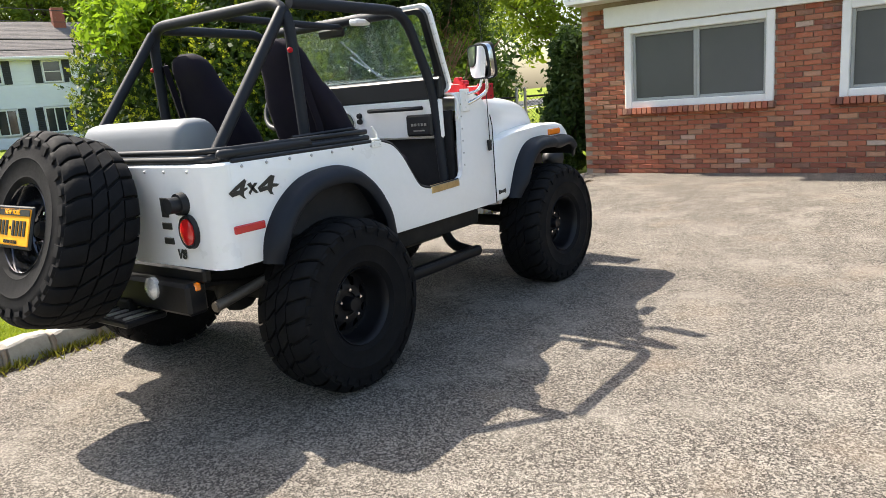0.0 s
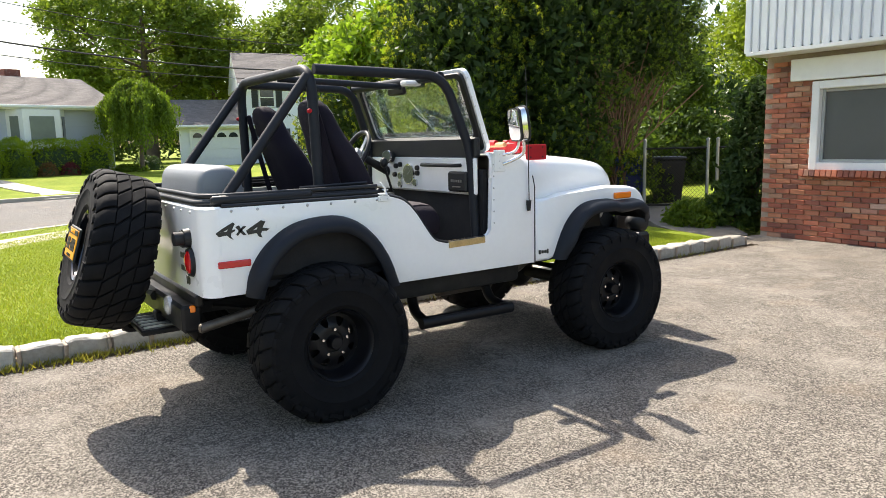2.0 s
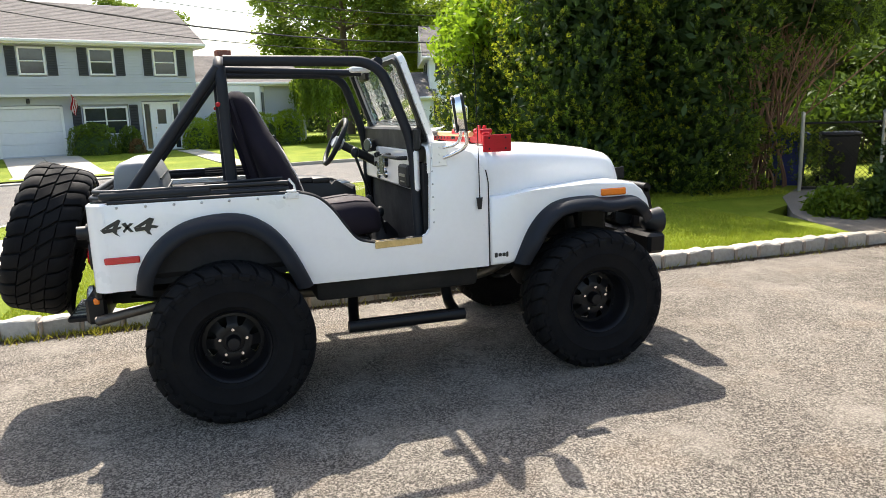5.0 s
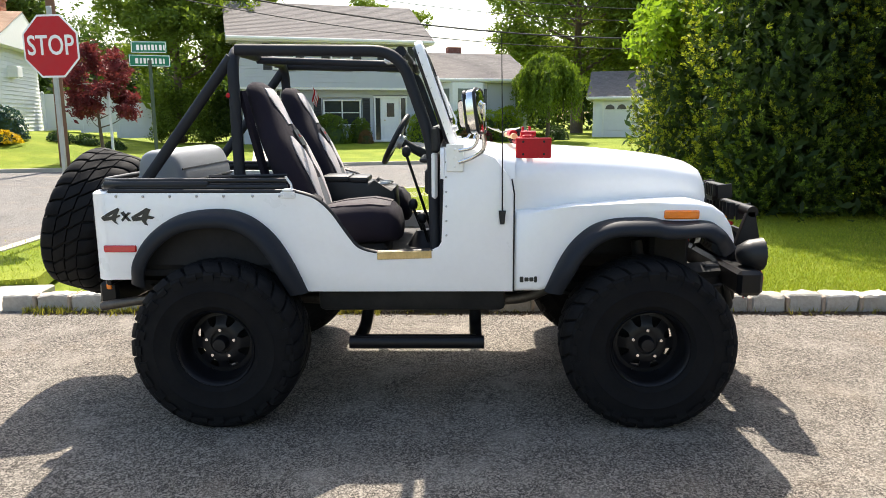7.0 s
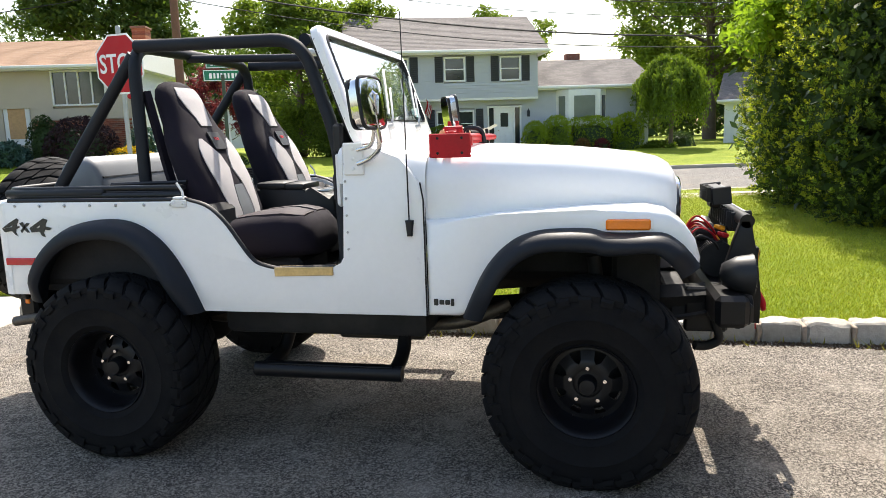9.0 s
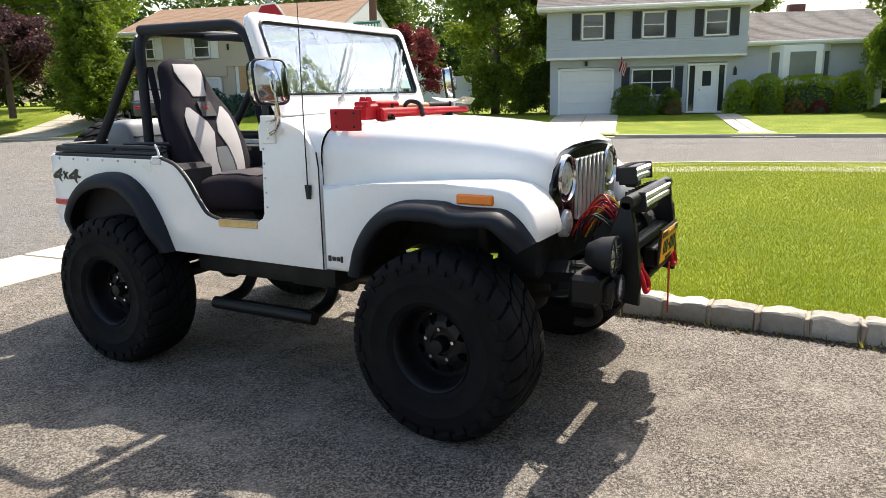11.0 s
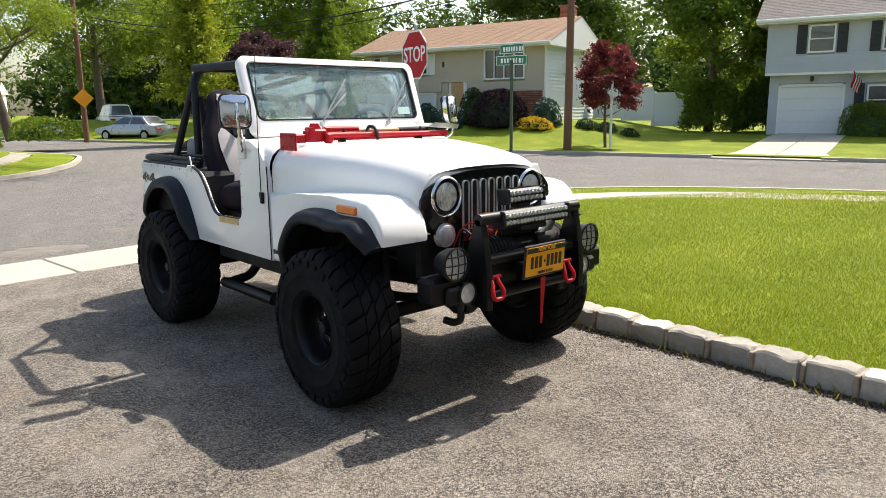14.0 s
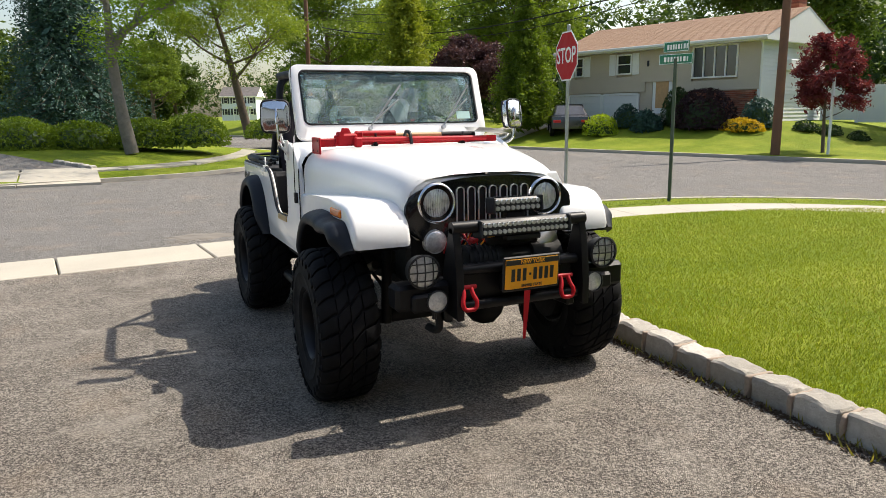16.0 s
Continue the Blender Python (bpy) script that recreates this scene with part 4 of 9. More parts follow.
# ---- the yew thicket beside the lawn ----
def yew():
    rnd, r = random.Random(11), np.random.RandomState(11)
    t = thing("yew_thicket", "huge dark green yew thicket with bare reddish inner stems", "shrub", Matrix.Translation((0, 0, 0.05)))
    # lobes: centre, half sizes; some over-tall, to throw more shadow on the lawn
    lobes = [((5.65, 8.7, 1.8), (1.05, 2.1, 2.2)), ((5.75, 10.7, 1.5), (0.95, 1.4, 1.8)), ((5.7, 6.25, 2.6), (1.15, 1.2, 3.0)), ((6.9, 8.6, 2.4), (1.4, 1.9, 2.4)),
             ((7.65, 5.8, 2.8), (1.3, 1.35, 3.2)), ((8.8, 5.7, 3.7), (1.4, 1.4, 2.5)), ((9.8, 5.7, 3.8), (1.25, 1.25, 2.1)), ((10.5, 5.8, 3.5), (0.9, 1.0, 1.4)),
             ((8.4, 7.7, 2.6), (1.8, 1.8, 3.0)), ((10.2, 7.6, 2.0), (1.5, 1.2, 2.4)),
             ((5.75, 8.7, 0.75), (1.1, 2.2, 1.0)), ((5.8, 6.3, 0.8), (1.15, 1.15, 1.1)), ((6.9, 7.4, 0.9), (1.6, 1.6, 1.2)), ((7.7, 5.9, 0.8), (1.2, 1.1, 1.1)),
             ((9.0, 5.3, 0.35), (0.9, 0.5, 0.75)), ((10.0, 5.5, 0.3), (0.7, 0.5, 0.6))]
    cs, nn = [], []
    for (c, s) in lobes:
        n = int(330 * (s[0] * s[2] + s[1] * s[2]) ** 0.9)
        d = r.normal(0, 1, (n, 3))
        d /= np.linalg.norm(d, axis=1)[:, None]
        wob = np.array([1 + 0.20 * noise.noise(Vector(tuple(v * 2.6)) + Vector(c)) + 0.16 * noise.noise(Vector(tuple(v * 7.0)) + Vector(c)) for v in d])
        cs.append(d * (r.uniform(0.82, 1.0, n) * wob)[:, None] * np.array(s) + np.array(c))
        e = d / np.array(s)
        nn.append(e / np.linalg.norm(e, axis=1)[:, None])
    cs, nn = np.concatenate(cs), np.concatenate(nn)
    # keep the skin: drop shoots deep inside another lobe
    keep = np.ones(len(cs), bool)
    for (c, s) in lobes:
        keep &= np.linalg.norm((cs - np.array(c)) / np.array(s), axis=1) > 0.66
    keep &= cs[:, 2] > 0.05
    # hollow below the eastern lobes, where the stems stand bare
    roof = 2.75 + 0.35 * np.sin(cs[:, 0] * 5.0) - 0.5 * np.abs(cs[:, 0] - 9.6)
    hollow = (cs[:, 0] > 8.3) & (cs[:, 1] < 6.4) & (cs[:, 2] < roof) & (cs[:, 2] > 1.15)
    keep &= ~(hollow & (r.uniform(0, 1, len(cs)) < 0.93))
    keep &= ~((nn[:, 1] > 0.25) & (nn[:, 2] < 0.7) & (r.uniform(0, 1, len(cs)) < 0.85))
    cs, nn = cs[keep], nn[keep]
    # each shoot is a brush of needles: foot coloured as shade, tip paler
    per = 32
    q = np.repeat(np.arange(len(cs)), per)
    way = nn * 0.65 + np.array([0, 0, 0.7]) + r.normal(0, 0.25, nn.shape)
    way /= np.linalg.norm(way, axis=1)[:, None]
    long_ = r.uniform(0.10, 0.21, len(cs))
    f = r.uniform(0, 1, len(q))
    ring = np.cross(way[q], r.normal(0, 1, (len(q), 3)))
    ring /= np.linalg.norm(ring, axis=1)[:, None]
    p = cs[q] + way[q] * (f * long_[q])[:, None] + ring * (0.060 * (1.05 - 0.75 * f) * r.uniform(0.3, 1, len(q)))[:, None]
    d = way[q] * (0.45 + 0.5 * f)[:, None] + ring * 0.8
    d /= np.linalg.norm(d, axis=1)[:, None]
    e = np.cross(d, r.normal(0, 1, (len(q), 3)))
    e /= np.linalg.norm(e, axis=1)[:, None]
    sz = 0.022 * r.uniform(0.7, 1.3, len(q))[:, None]
    blades_ = np.stack([p - d * sz, p + e * sz * 0.42, p + d * sz, p - e * sz * 0.42], 1)
    # sunward shoots take brighter tips: new growth plus sunlight put into the colour
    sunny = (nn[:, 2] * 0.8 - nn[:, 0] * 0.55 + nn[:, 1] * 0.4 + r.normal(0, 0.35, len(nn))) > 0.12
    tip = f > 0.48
    for nm, mask, leaf in (("foliage", ~tip, L_YEWSHADE), ("shoot_foliage", tip & ~sunny[q], L_YEW), ("fresh_growth", tip & sunny[q], L_YEWSUNTIP)):
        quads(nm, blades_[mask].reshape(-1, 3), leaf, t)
    # dense leaves inside, coloured dark for the shade in there
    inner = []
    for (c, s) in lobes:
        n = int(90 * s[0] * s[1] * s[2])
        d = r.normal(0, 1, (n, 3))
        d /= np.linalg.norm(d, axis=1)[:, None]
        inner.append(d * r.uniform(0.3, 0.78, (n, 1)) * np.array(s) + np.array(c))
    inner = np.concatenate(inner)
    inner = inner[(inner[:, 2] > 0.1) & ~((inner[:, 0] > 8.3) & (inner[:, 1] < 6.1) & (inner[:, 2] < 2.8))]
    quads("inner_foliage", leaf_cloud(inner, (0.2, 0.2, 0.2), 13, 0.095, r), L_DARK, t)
    for k in range(34):
        bm = bmesh.new()
        b = Vector((9.2 + rnd.uniform(-0.75, 0.65), 5.45 + rnd.uniform(-0.2, 0.6), -0.1))
        far = rnd.random()
        e = Vector((7.9 + 3.2 * far + rnd.uniform(-0.2, 0.2), 5.5 + rnd.uniform(-0.6, 0.7), rnd.uniform(2.6, 3.6) - 0.35 * far))
        m = b.lerp(e, 0.45) + Vector((rnd.uniform(-0.2, 0.1), rnd.uniform(-0.2, 0.2), 0.15))
        r0 = rnd.uniform(0.012, 0.036)
        tube(bm, round_path([b, b + Vector((0, 0, 0.3)), m, e], 0.6, 4), r0, 6, 0.012)
        for j in range(2):
            o = m.lerp(e, rnd.uniform(0.1, 0.5))
            tube(bm, [o, o + Vector((rnd.uniform(-0.3, 0.3), rnd.uniform(-0.2, 0.2), 0.35)), o + Vector((rnd.uniform(-0.5, 0.5), rnd.uniform(-0.3, 0.3), 0.8))], r0 * 0.5, 5, 0.008)
        part("stem", bm, M_STEM, t, "bare reddish brown stem", 60)
    return t


yew()


def vine():
    """Bright vine that spills over the thicket's far end."""
    r = np.random.RandomState(3)
    rnd = random.Random(3)
    t = thing("vine", "bright lime vine sprawling over the thicket top", "vine", Matrix.Translation((0, 0, 0)))
    cs, bm = [], bmesh.new()
    for k in range(170):
        x = rnd.uniform(4.75, 7.4)
        y = 8.9 - (x - 5.0) * 0.9 + rnd.uniform(-0.7, 0.9)
        z = 3.25 + 0.55 * (x - 4.9) + rnd.uniform(-0.3, 0.3)
        pts = [Vector((x, y, z))]
        for s in range(6):
            pts.append(pts[-1] + Vector((rnd.uniform(-0.16, 0.08), rnd.uniform(-0.24, 0.02), rnd.uniform(-0.20, 0.06))))
        tube(bm, pts, 0.008, 4, 0.003)
        cs += [list(p) for p in pts]
    part("tendrils", bm, M_BARK, t, "", 60)
    quads("leaves", leaf_cloud(np.array(cs), (0.12, 0.12, 0.10), 16, 0.075, r), L_VINE, t)


vine()

# ---- trees and bushes, near to far ----
broad_tree("maple_tree", "young red-leaved maple on the far lawn", (-10.4, 19.3, 0.3), 3.8, 1.45, L_RED, M_BARK, 21, 220, 52, 0.085, 0.06, 0.2)
broad_tree("linden_tree", "large yellow-green tree beside the white fence", (-11.7, 29.3, 0.6), 9.5, 3.3, L_OAK, M_BARK, 22, 300, 70, 0.17, 0.22, 0.03)
broad_tree("linden_tree", "dense green tree behind the white fence", (-8.8, 31.5, 0.5), 9.0, 2.9, L_OAK, M_BARK, 23, 260, 70, 0.17, 0.22, -0.1)


def weeping_tree(at, height, radius):
    """A grafted weeping tree: a short trunk under a dome of hanging strands."""
    rnd, r = random.Random(24), np.random.RandomState(24)
    t = thing("weeping_tree", "small weeping tree with a domed bright crown", "tree", Matrix.Translation(at))
    bm = bmesh.new()
    top = Vector((0.05, 0, height * 0.78))
    tube(bm, [(0, 0, -0.2), (0.06, 0.03, height * 0.4), top], 0.11, 9, 0.06)
    at_, way = [], []
    for k in range(420):
        a = rnd.uniform(0, 2 * math.pi)
        R = radius * math.sqrt(rnd.uniform(0.02, 1.0)) * (1 + 0.18 * math.sin(a * 3 + 1) + 0.14 * math.sin(a * 7) + rnd.uniform(-0.12, 0.12))
        u = Vector((math.cos(a), math.sin(a), 0))
        crest = height * (0.96 - 0.16 * (R / radius) ** 2 + 0.05 * math.sin(a * 4) * R / radius) + rnd.uniform(-0.25, 0.15)
        low = max(0.75, crest - rnd.uniform(0.7, 2.7))
        pts = round_path([top, top + u * R * 0.5 + Vector((0, 0, (crest - top.z) * 1.05)), u * R + Vector((0, 0, crest - 0.1)), u * R * 1.06 + Vector((0, 0, (crest + low) / 2)), u * R * 1.04 + Vector((0, 0, low))], 0.4, 3)
        if k % 6 == 0:
            tube(bm, pts, 0.02, 4, 0.004)
        tail = pts[len(pts) // 3:]
        for p, q in zip(tail, tail[1:]):
            for f in (0.0, 0.33, 0.66):
                at_.append(tuple(p.lerp(q, f)))
    part("trunk", bm, M_BARK, t, "", 60)
    c = np.repeat(np.array(at_), 4, axis=0) + r.normal(0, 1, (len(at_) * 4, 3)) * np.array([0.07, 0.07, 0.06])
    n = len(c)
    d = np.array([0, 0, -1.0]) + r.normal(0, 0.45, (n, 3))
    d /= np.linalg.norm(d, axis=1)[:, None]
    e = np.cross(d, r.normal(0, 1, (n, 3)))
    e /= np.linalg.norm(e, axis=1)[:, None]
    sz = 0.075 * r.uniform(0.6, 1.3, n)[:, None]
    quads("crown", np.stack([c - d * sz, c + e * sz * 0.36, c + d * sz, c - e * sz * 0.36], 1).reshape(-1, 3), L_WEEP, t)


weeping_tree((5.5, 30.2, 0.3), 4.1, 1.42)
broad_tree("maple_tree", "towering dark green maple behind the grey house", (9.5, 46.0, 0.3), 14.5, 7.6, L_OAK, M_BARK, 25, 420, 70, 0.25, 0.45, 0.12)
broad_tree("maple_tree", "towering dark green maple behind the white house", (20.5, 45.0, 0.3), 13.0, 6.5, L_OAK, M_BARK, 26, 360, 70, 0.25, 0.45, 0.1)
broad_tree("maple_tree", "tall green tree with an open crown", (-4.5, 52.0, 0.3), 11.0, 4.2, L_OAK, M_BARK, 27, 150, 70, 0.24, 0.35, 0.25)
broad_tree("garden_tree", "bright green tree behind the white house", (14.2, 47.0, 0.3), 12.5, 4.4, L_LIME, M_BARK, 28, 240, 70, 0.20, 0.3, 0.1)
broad_tree("garden_tree", "leafy green tree beyond the garden fence", (17.0, 12.0, 0.0), 5.2, 3.2, L_WOOD, M_BARK, 29, 260, 70, 0.14, 0.2, 0.0)
broad_tree("garden_tree", "light green tree overhanging the back garden", (20.5, 7.5, 0.0), 9.0, 3.8, L_LIME, M_BARK, 30, 260, 70, 0.15, 0.2, 0.02)
shrub("bush", "dense dark thicket at the foot of the lindens", (-11.2, 28.6, 0.55), (1.5, 1.1, 2.6), L_OAK, 115, 170, 60, 0.075)
shrub("bush", "shady thicket beside the side yard fence", (-9.3, 30.2, 0.5), (1.6, 1.1, 2.8), L_WOOD, 116, 190, 60, 0.075)


def locust():
    """A honey locust: a leaning trunk, one arching limb and an airy crown."""
    r, rnd = np.random.RandomState(31), random.Random(31)
    t = thing("locust_tree", "tall honey locust with an arching limb and feathery crown", "tree", Matrix.Translation((-18.6, -1.35, 0.6)))
    bm = bmesh.new()
    tube(bm, round_path([(0, 0.1, -0.2), (0, -0.08, 1.0), (0, -0.25, 2.9), (0, -0.2, 4.2), (-0.3, -0.6, 7.5)], 0.8, 4), 0.21, 10, 0.07)
    limbs_ = [[(0, -0.25, 2.8), (0, 0.15, 3.5), (0.1, 0.95, 3.95), (0.1, 2.2, 4.7), (0.3, 3.6, 5.6)], [(0, 0.5, 3.75), (-0.3, 0.9, 4.6), (-0.5, 1.3, 5.8)], [(0, -0.2, 4.2), (0.5, -1.0, 5.2), (0.8, -1.8, 6.2)],
              [(0, -0.3, 5.0), (0.6, 0.4, 6.2), (0.9, 1.0, 7.4)], [(0.1, 2.0, 4.6), (0.9, 2.6, 5.0), (1.6, 3.2, 5.2)], [(0.1, 2.8, 5.0), (-0.8, 3.4, 5.9), (-1.2, 4.2, 6.4)]]
    for k, pts in enumerate(limbs_):
        tube(bm, round_path(pts, 0.5, 4), 0.14 if k == 0 else 0.075, 8, 0.03)
    part("trunk", bm, M_BARK_G, t, "dark furrowed trunk and limbs", 60)
    tips = []
    for pts in limbs_:
        for a, b in zip(pts[1:], pts[2:]):
            for f in np.linspace(0, 1, 5):
                q = Vector(a).lerp(Vector(b), f)
                for k in range(5):
                    tips.append(list(q + Vector((rnd.uniform(-0.9, 0.9), rnd.uniform(-0.9, 0.9), rnd.uniform(-0.1, 0.9)))))
    tips += [[rnd.uniform(-0.5, 0.5), rnd.uniform(-0.6, 0.3), rnd.uniform(2.4, 3.6)] for k in range(10)]
    # unseen high leaf clumps on no limb, added to shade the lawn
    tips += [[rnd.uniform(-3.0, 4.5), rnd.uniform(1.5, 9.5), rnd.uniform(6.3, 8.8)] for k in range(260)]
    quads("crown", leaf_cloud(np.array(tips), (0.30, 0.30, 0.14), 70, 0.060, r, 0.5), L_VINE, t)


locust()
cone_tree("spruce_tree", "broad blue spruce with drooping boughs", (-26.5, -3.2, 0.7), 12.5, 2.7, L_SPRUCE, 32, 70000, 0.06, 0.45, 0.02, 0.3)
cone_tree("arborvitae_tree", "dense conical green arborvitae", (-24.3, 16.4, 0.9), 6.2, 1.75, L_BOX, 33, 42000, 0.065, -0.25, 0.0, 0.1)
broad_tree("plum_tree", "rounded purple-leaved plum tree", (-29.0, 15.6, 0.9), 5.6, 2.5, L_PURPLE, M_BARK, 34, 220, 70, 0.14, 0.16, 0.1)
cone_tree("cypress_tree", "golden green cypress with layered boughs", (-28.5, 11.9, 0.8), 9.0, 2.0, L_CONIF, 35, 26000, 0.085, 0.2, 0.2, 0.4)
broad_tree("roadside_tree", "slender street tree with a bare leaning trunk", (-33.5, 4.9, 0.5), 10.5, 4.4, L_LIME, M_BARK, 36, 230, 150, 0.10, 0.24, 0.3, (0.4, -2.0))
broad_tree("roadside_tree", "dense dark tree hedging the side street", (-62.0, -5.5, 0.3), 8.5, 3.6, L_WOOD, M_BARK, 43, 200, 60, 0.2, 0.2, 0.02)
broad_tree("roadside_tree", "dense dark tree hedging the side street", (-60.0, -0.5, 0.3), 7.5, 3.4, L_WOOD, M_BARK, 44, 200, 60, 0.2, 0.2, 0.02)
broad_tree("roadside_tree", "dense dark tree hedging the side street", (-63.0, 3.6, 0.3), 8.0, 3.4, L_WOOD, M_BARK, 45, 200, 60, 0.2, 0.2, 0.02)
broad_tree("roadside_tree", "slim leafy street tree", (-46.5, 1.0, 0.5), 6.2, 2.4, L_OAK, M_BARK, 37, 160, 70, 0.13, 0.14, 0.3)
broad_tree("roadside_tree", "tall light green street tree", (-46.0, 19.5, 0.6), 11.0, 5.4, L_LIME, M_BARK, 38, 190, 70, 0.22, 0.35, 0.2)
broad_tree("roadside_tree", "tall leafy tree closing the side street", (-53.0, 15.0, 0.3), 15.0, 6.2, L_OAK, M_BARK, 41, 300, 70, 0.2, 0.35, 0.15)
broad_tree("roadside_tree", "tall leafy tree closing the side street", (-60.0, 26.0, 0.3), 15.5, 6.2, L_OAK, M_BARK, 42, 280, 70, 0.22, 0.35, 0.15)
broad_tree("roadside_tree", "tall green tree behind the tan house", (-35.0, 22.5, 0.9), 12.0, 5.0, L_OAK, M_BARK, 39, 260, 70, 0.22, 0.35, 0.1)
broad_tree("roadside_tree", "tall green tree behind the tan house", (-24.0, 33.0, 0.9), 12.5, 5.6, L_WOOD, M_BARK, 40, 300, 70, 0.24, 0.35, 0.1)

for k, (x, y, sz) in enumerate([(-20.8, -4.4, (1.7, 1.2, 1.0)), (-20.6, -2.7, (1.2, 1.1, 0.9)), (-20.3, -0.8, (1.2, 1.1, 0.95)), (-20.0, 0.75, (1.35, 1.2, 1.1))]):
    clipped("bush", "clipped rounded evergreen bush on the raised lawn", (x, y, 0.55), sz, L_BOX, 50 + k, 0.15, 0.05)
clipped("bush", "wide clipped bush beside the street", (-28.5, 5.2, 0.5), (1.6, 1.4, 0.95), L_BOX, 60, 0.15, 0.055)


# foundation planting of the grey house, by metres along its front
def by_house(x, y, z=0.3):
    p = pose(-3.88, 28.25, 0, 0, 0, 18.5) @ Vector((x, y, z))
    return (p.x, p.y, p.z)


for k, (x, y, sz, leaf, lab) in enumerate([
        (-0.72, -0.35, (1.0, 0.6, 1.4), L_BOX, "brownish clipped yew under the twin window"), (0.75, -0.1, (0.55, 0.5, 1.25), L_BOX, "rounded green bush beside the front door"),
        (0.85, -0.75, (0.34, 0.34, 0.68), L_RUSTY, "small round russet bush"), (3.5, -0.45, (0.7, 0.6, 1.5), L_BRIGHT, "big rounded clipped green bush"),
        (4.55, -0.3, (0.72, 0.6, 1.72), L_BRIGHT, "tall clipped bush under the bay window"), (6.2, -0.25, (1.35, 0.6, 1.62), L_BRIGHT, "boxy clipped hedge under the bay window"),
        (7.85, -0.3, (0.75, 0.6, 1.75), L_BRIGHT, "clipped hedge block ending the bay planting"), (4.55, -1.05, (0.42, 0.4, 0.85), L_BOX, "round dark green bush"),
        (5.5, -1.0, (0.38, 0.36, 0.65), L_RUSTY, "small round russet bush"), (6.4, -1.0, (0.38, 0.36, 0.62), L_RED, "small round reddish bush"), (7.3, -1.0, (0.4, 0.38, 0.68), L_BOX, "small round green bush"),
        (10.6, 0.2, (0.7, 0.6, 0.8), L_DARK, "dark round evergreen bush")]):
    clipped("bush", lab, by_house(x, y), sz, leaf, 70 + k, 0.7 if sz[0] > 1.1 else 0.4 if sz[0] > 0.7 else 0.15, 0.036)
shrub("hosta_clump", "low spreading hosta clump beside the lawn", by_house(9.2, -0.8), (0.9, 0.6, 0.45), L_BOX, 88, 90, 40, 0.06)
# planting before the tan house, by metres along its front
def by_tan(x, y, z=0.0):
    p = pose(-15.8, 22.25, 0.03, 0, 0, 15.6) @ Vector((x, y, z))
    q = p - N0
    return (p.x, p.y, north_height(q.dot(U), q.dot(V)) - 0.02)


for k, (x, y, sz, leaf, lab) in enumerate([
        (-5.55, -3.0, (0.85, 0.75, 0.95), L_BRIGHT, "bright lime clipped bush"), (-5.2, -1.6, (0.7, 0.6, 1.05), L_SPRUCE, "blue-green juniper beside the stoop"),
        (-3.1, -0.9, (0.7, 0.7, 1.6), L_DARK, "dark upright evergreen bush"), (-1.45, -1.6, (1.5, 1.1, 1.65), L_WINE, "large dark wine-red weeping maple"),
        (0.75, -1.4, (0.75, 0.55, 1.2), L_SPRUCE, "grey-green weeping evergreen shrub"), (0.45, -2.1, (1.1, 0.4, 0.5), L_YELLOW, "low bed of yellow flowers"),
        (-8.2, -2.4, (0.6, 0.5, 0.45), L_PURPLE, "low clump of mauve flowers"), (2.3, -0.8, (0.5, 0.4, 0.4), L_DARK, "small bush before the fence"),
        (3.1, -0.6, (0.5, 0.4, 0.4), L_DARK, "small bush before the fence"), (4.1, -0.6, (0.4, 0.35, 0.35), L_DARK, "small bush before the fence")]):
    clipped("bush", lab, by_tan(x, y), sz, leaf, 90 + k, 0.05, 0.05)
shrub("grass_clump", "silvery fountain of ornamental grass", by_tan(-3.75, -2.2), (0.65, 0.55, 0.9), L_SPRUCE, 108, 120, 40, 0.09)
# by the brick corner and garden gate
shrub("ivy_bush", "ivy and shrubs climbing beside the brick corner", (8.35, 2.45, 0.0), (0.5, 0.42, 0.8), L_WOOD, 110, 110, 50, 0.05)
shrub("ivy_bush", "tall ivy growing up the brick corner", (8.5, 2.2, 0.3), (0.5, 0.42, 2.3), L_DARK, 111, 240, 50, 0.055)
shrub("ivy_bush", "low weedy shrub beside the path", (7.75, 2.75, 0.0), (0.45, 0.4, 0.45), L_BOX, 112, 60, 45, 0.045)
shrub("bush", "tangled green bushes along the garden fence", (15.5, 9.4, 0.0), (2.6, 1.5, 2.4), L_WOOD, 113, 220, 60, 0.09)
shrub("bush", "tangled dark bushes along the garden fence", (16.5, 5.2, 0.0), (2.2, 1.6, 2.9), L_DARK, 114, 180, 60, 0.09)


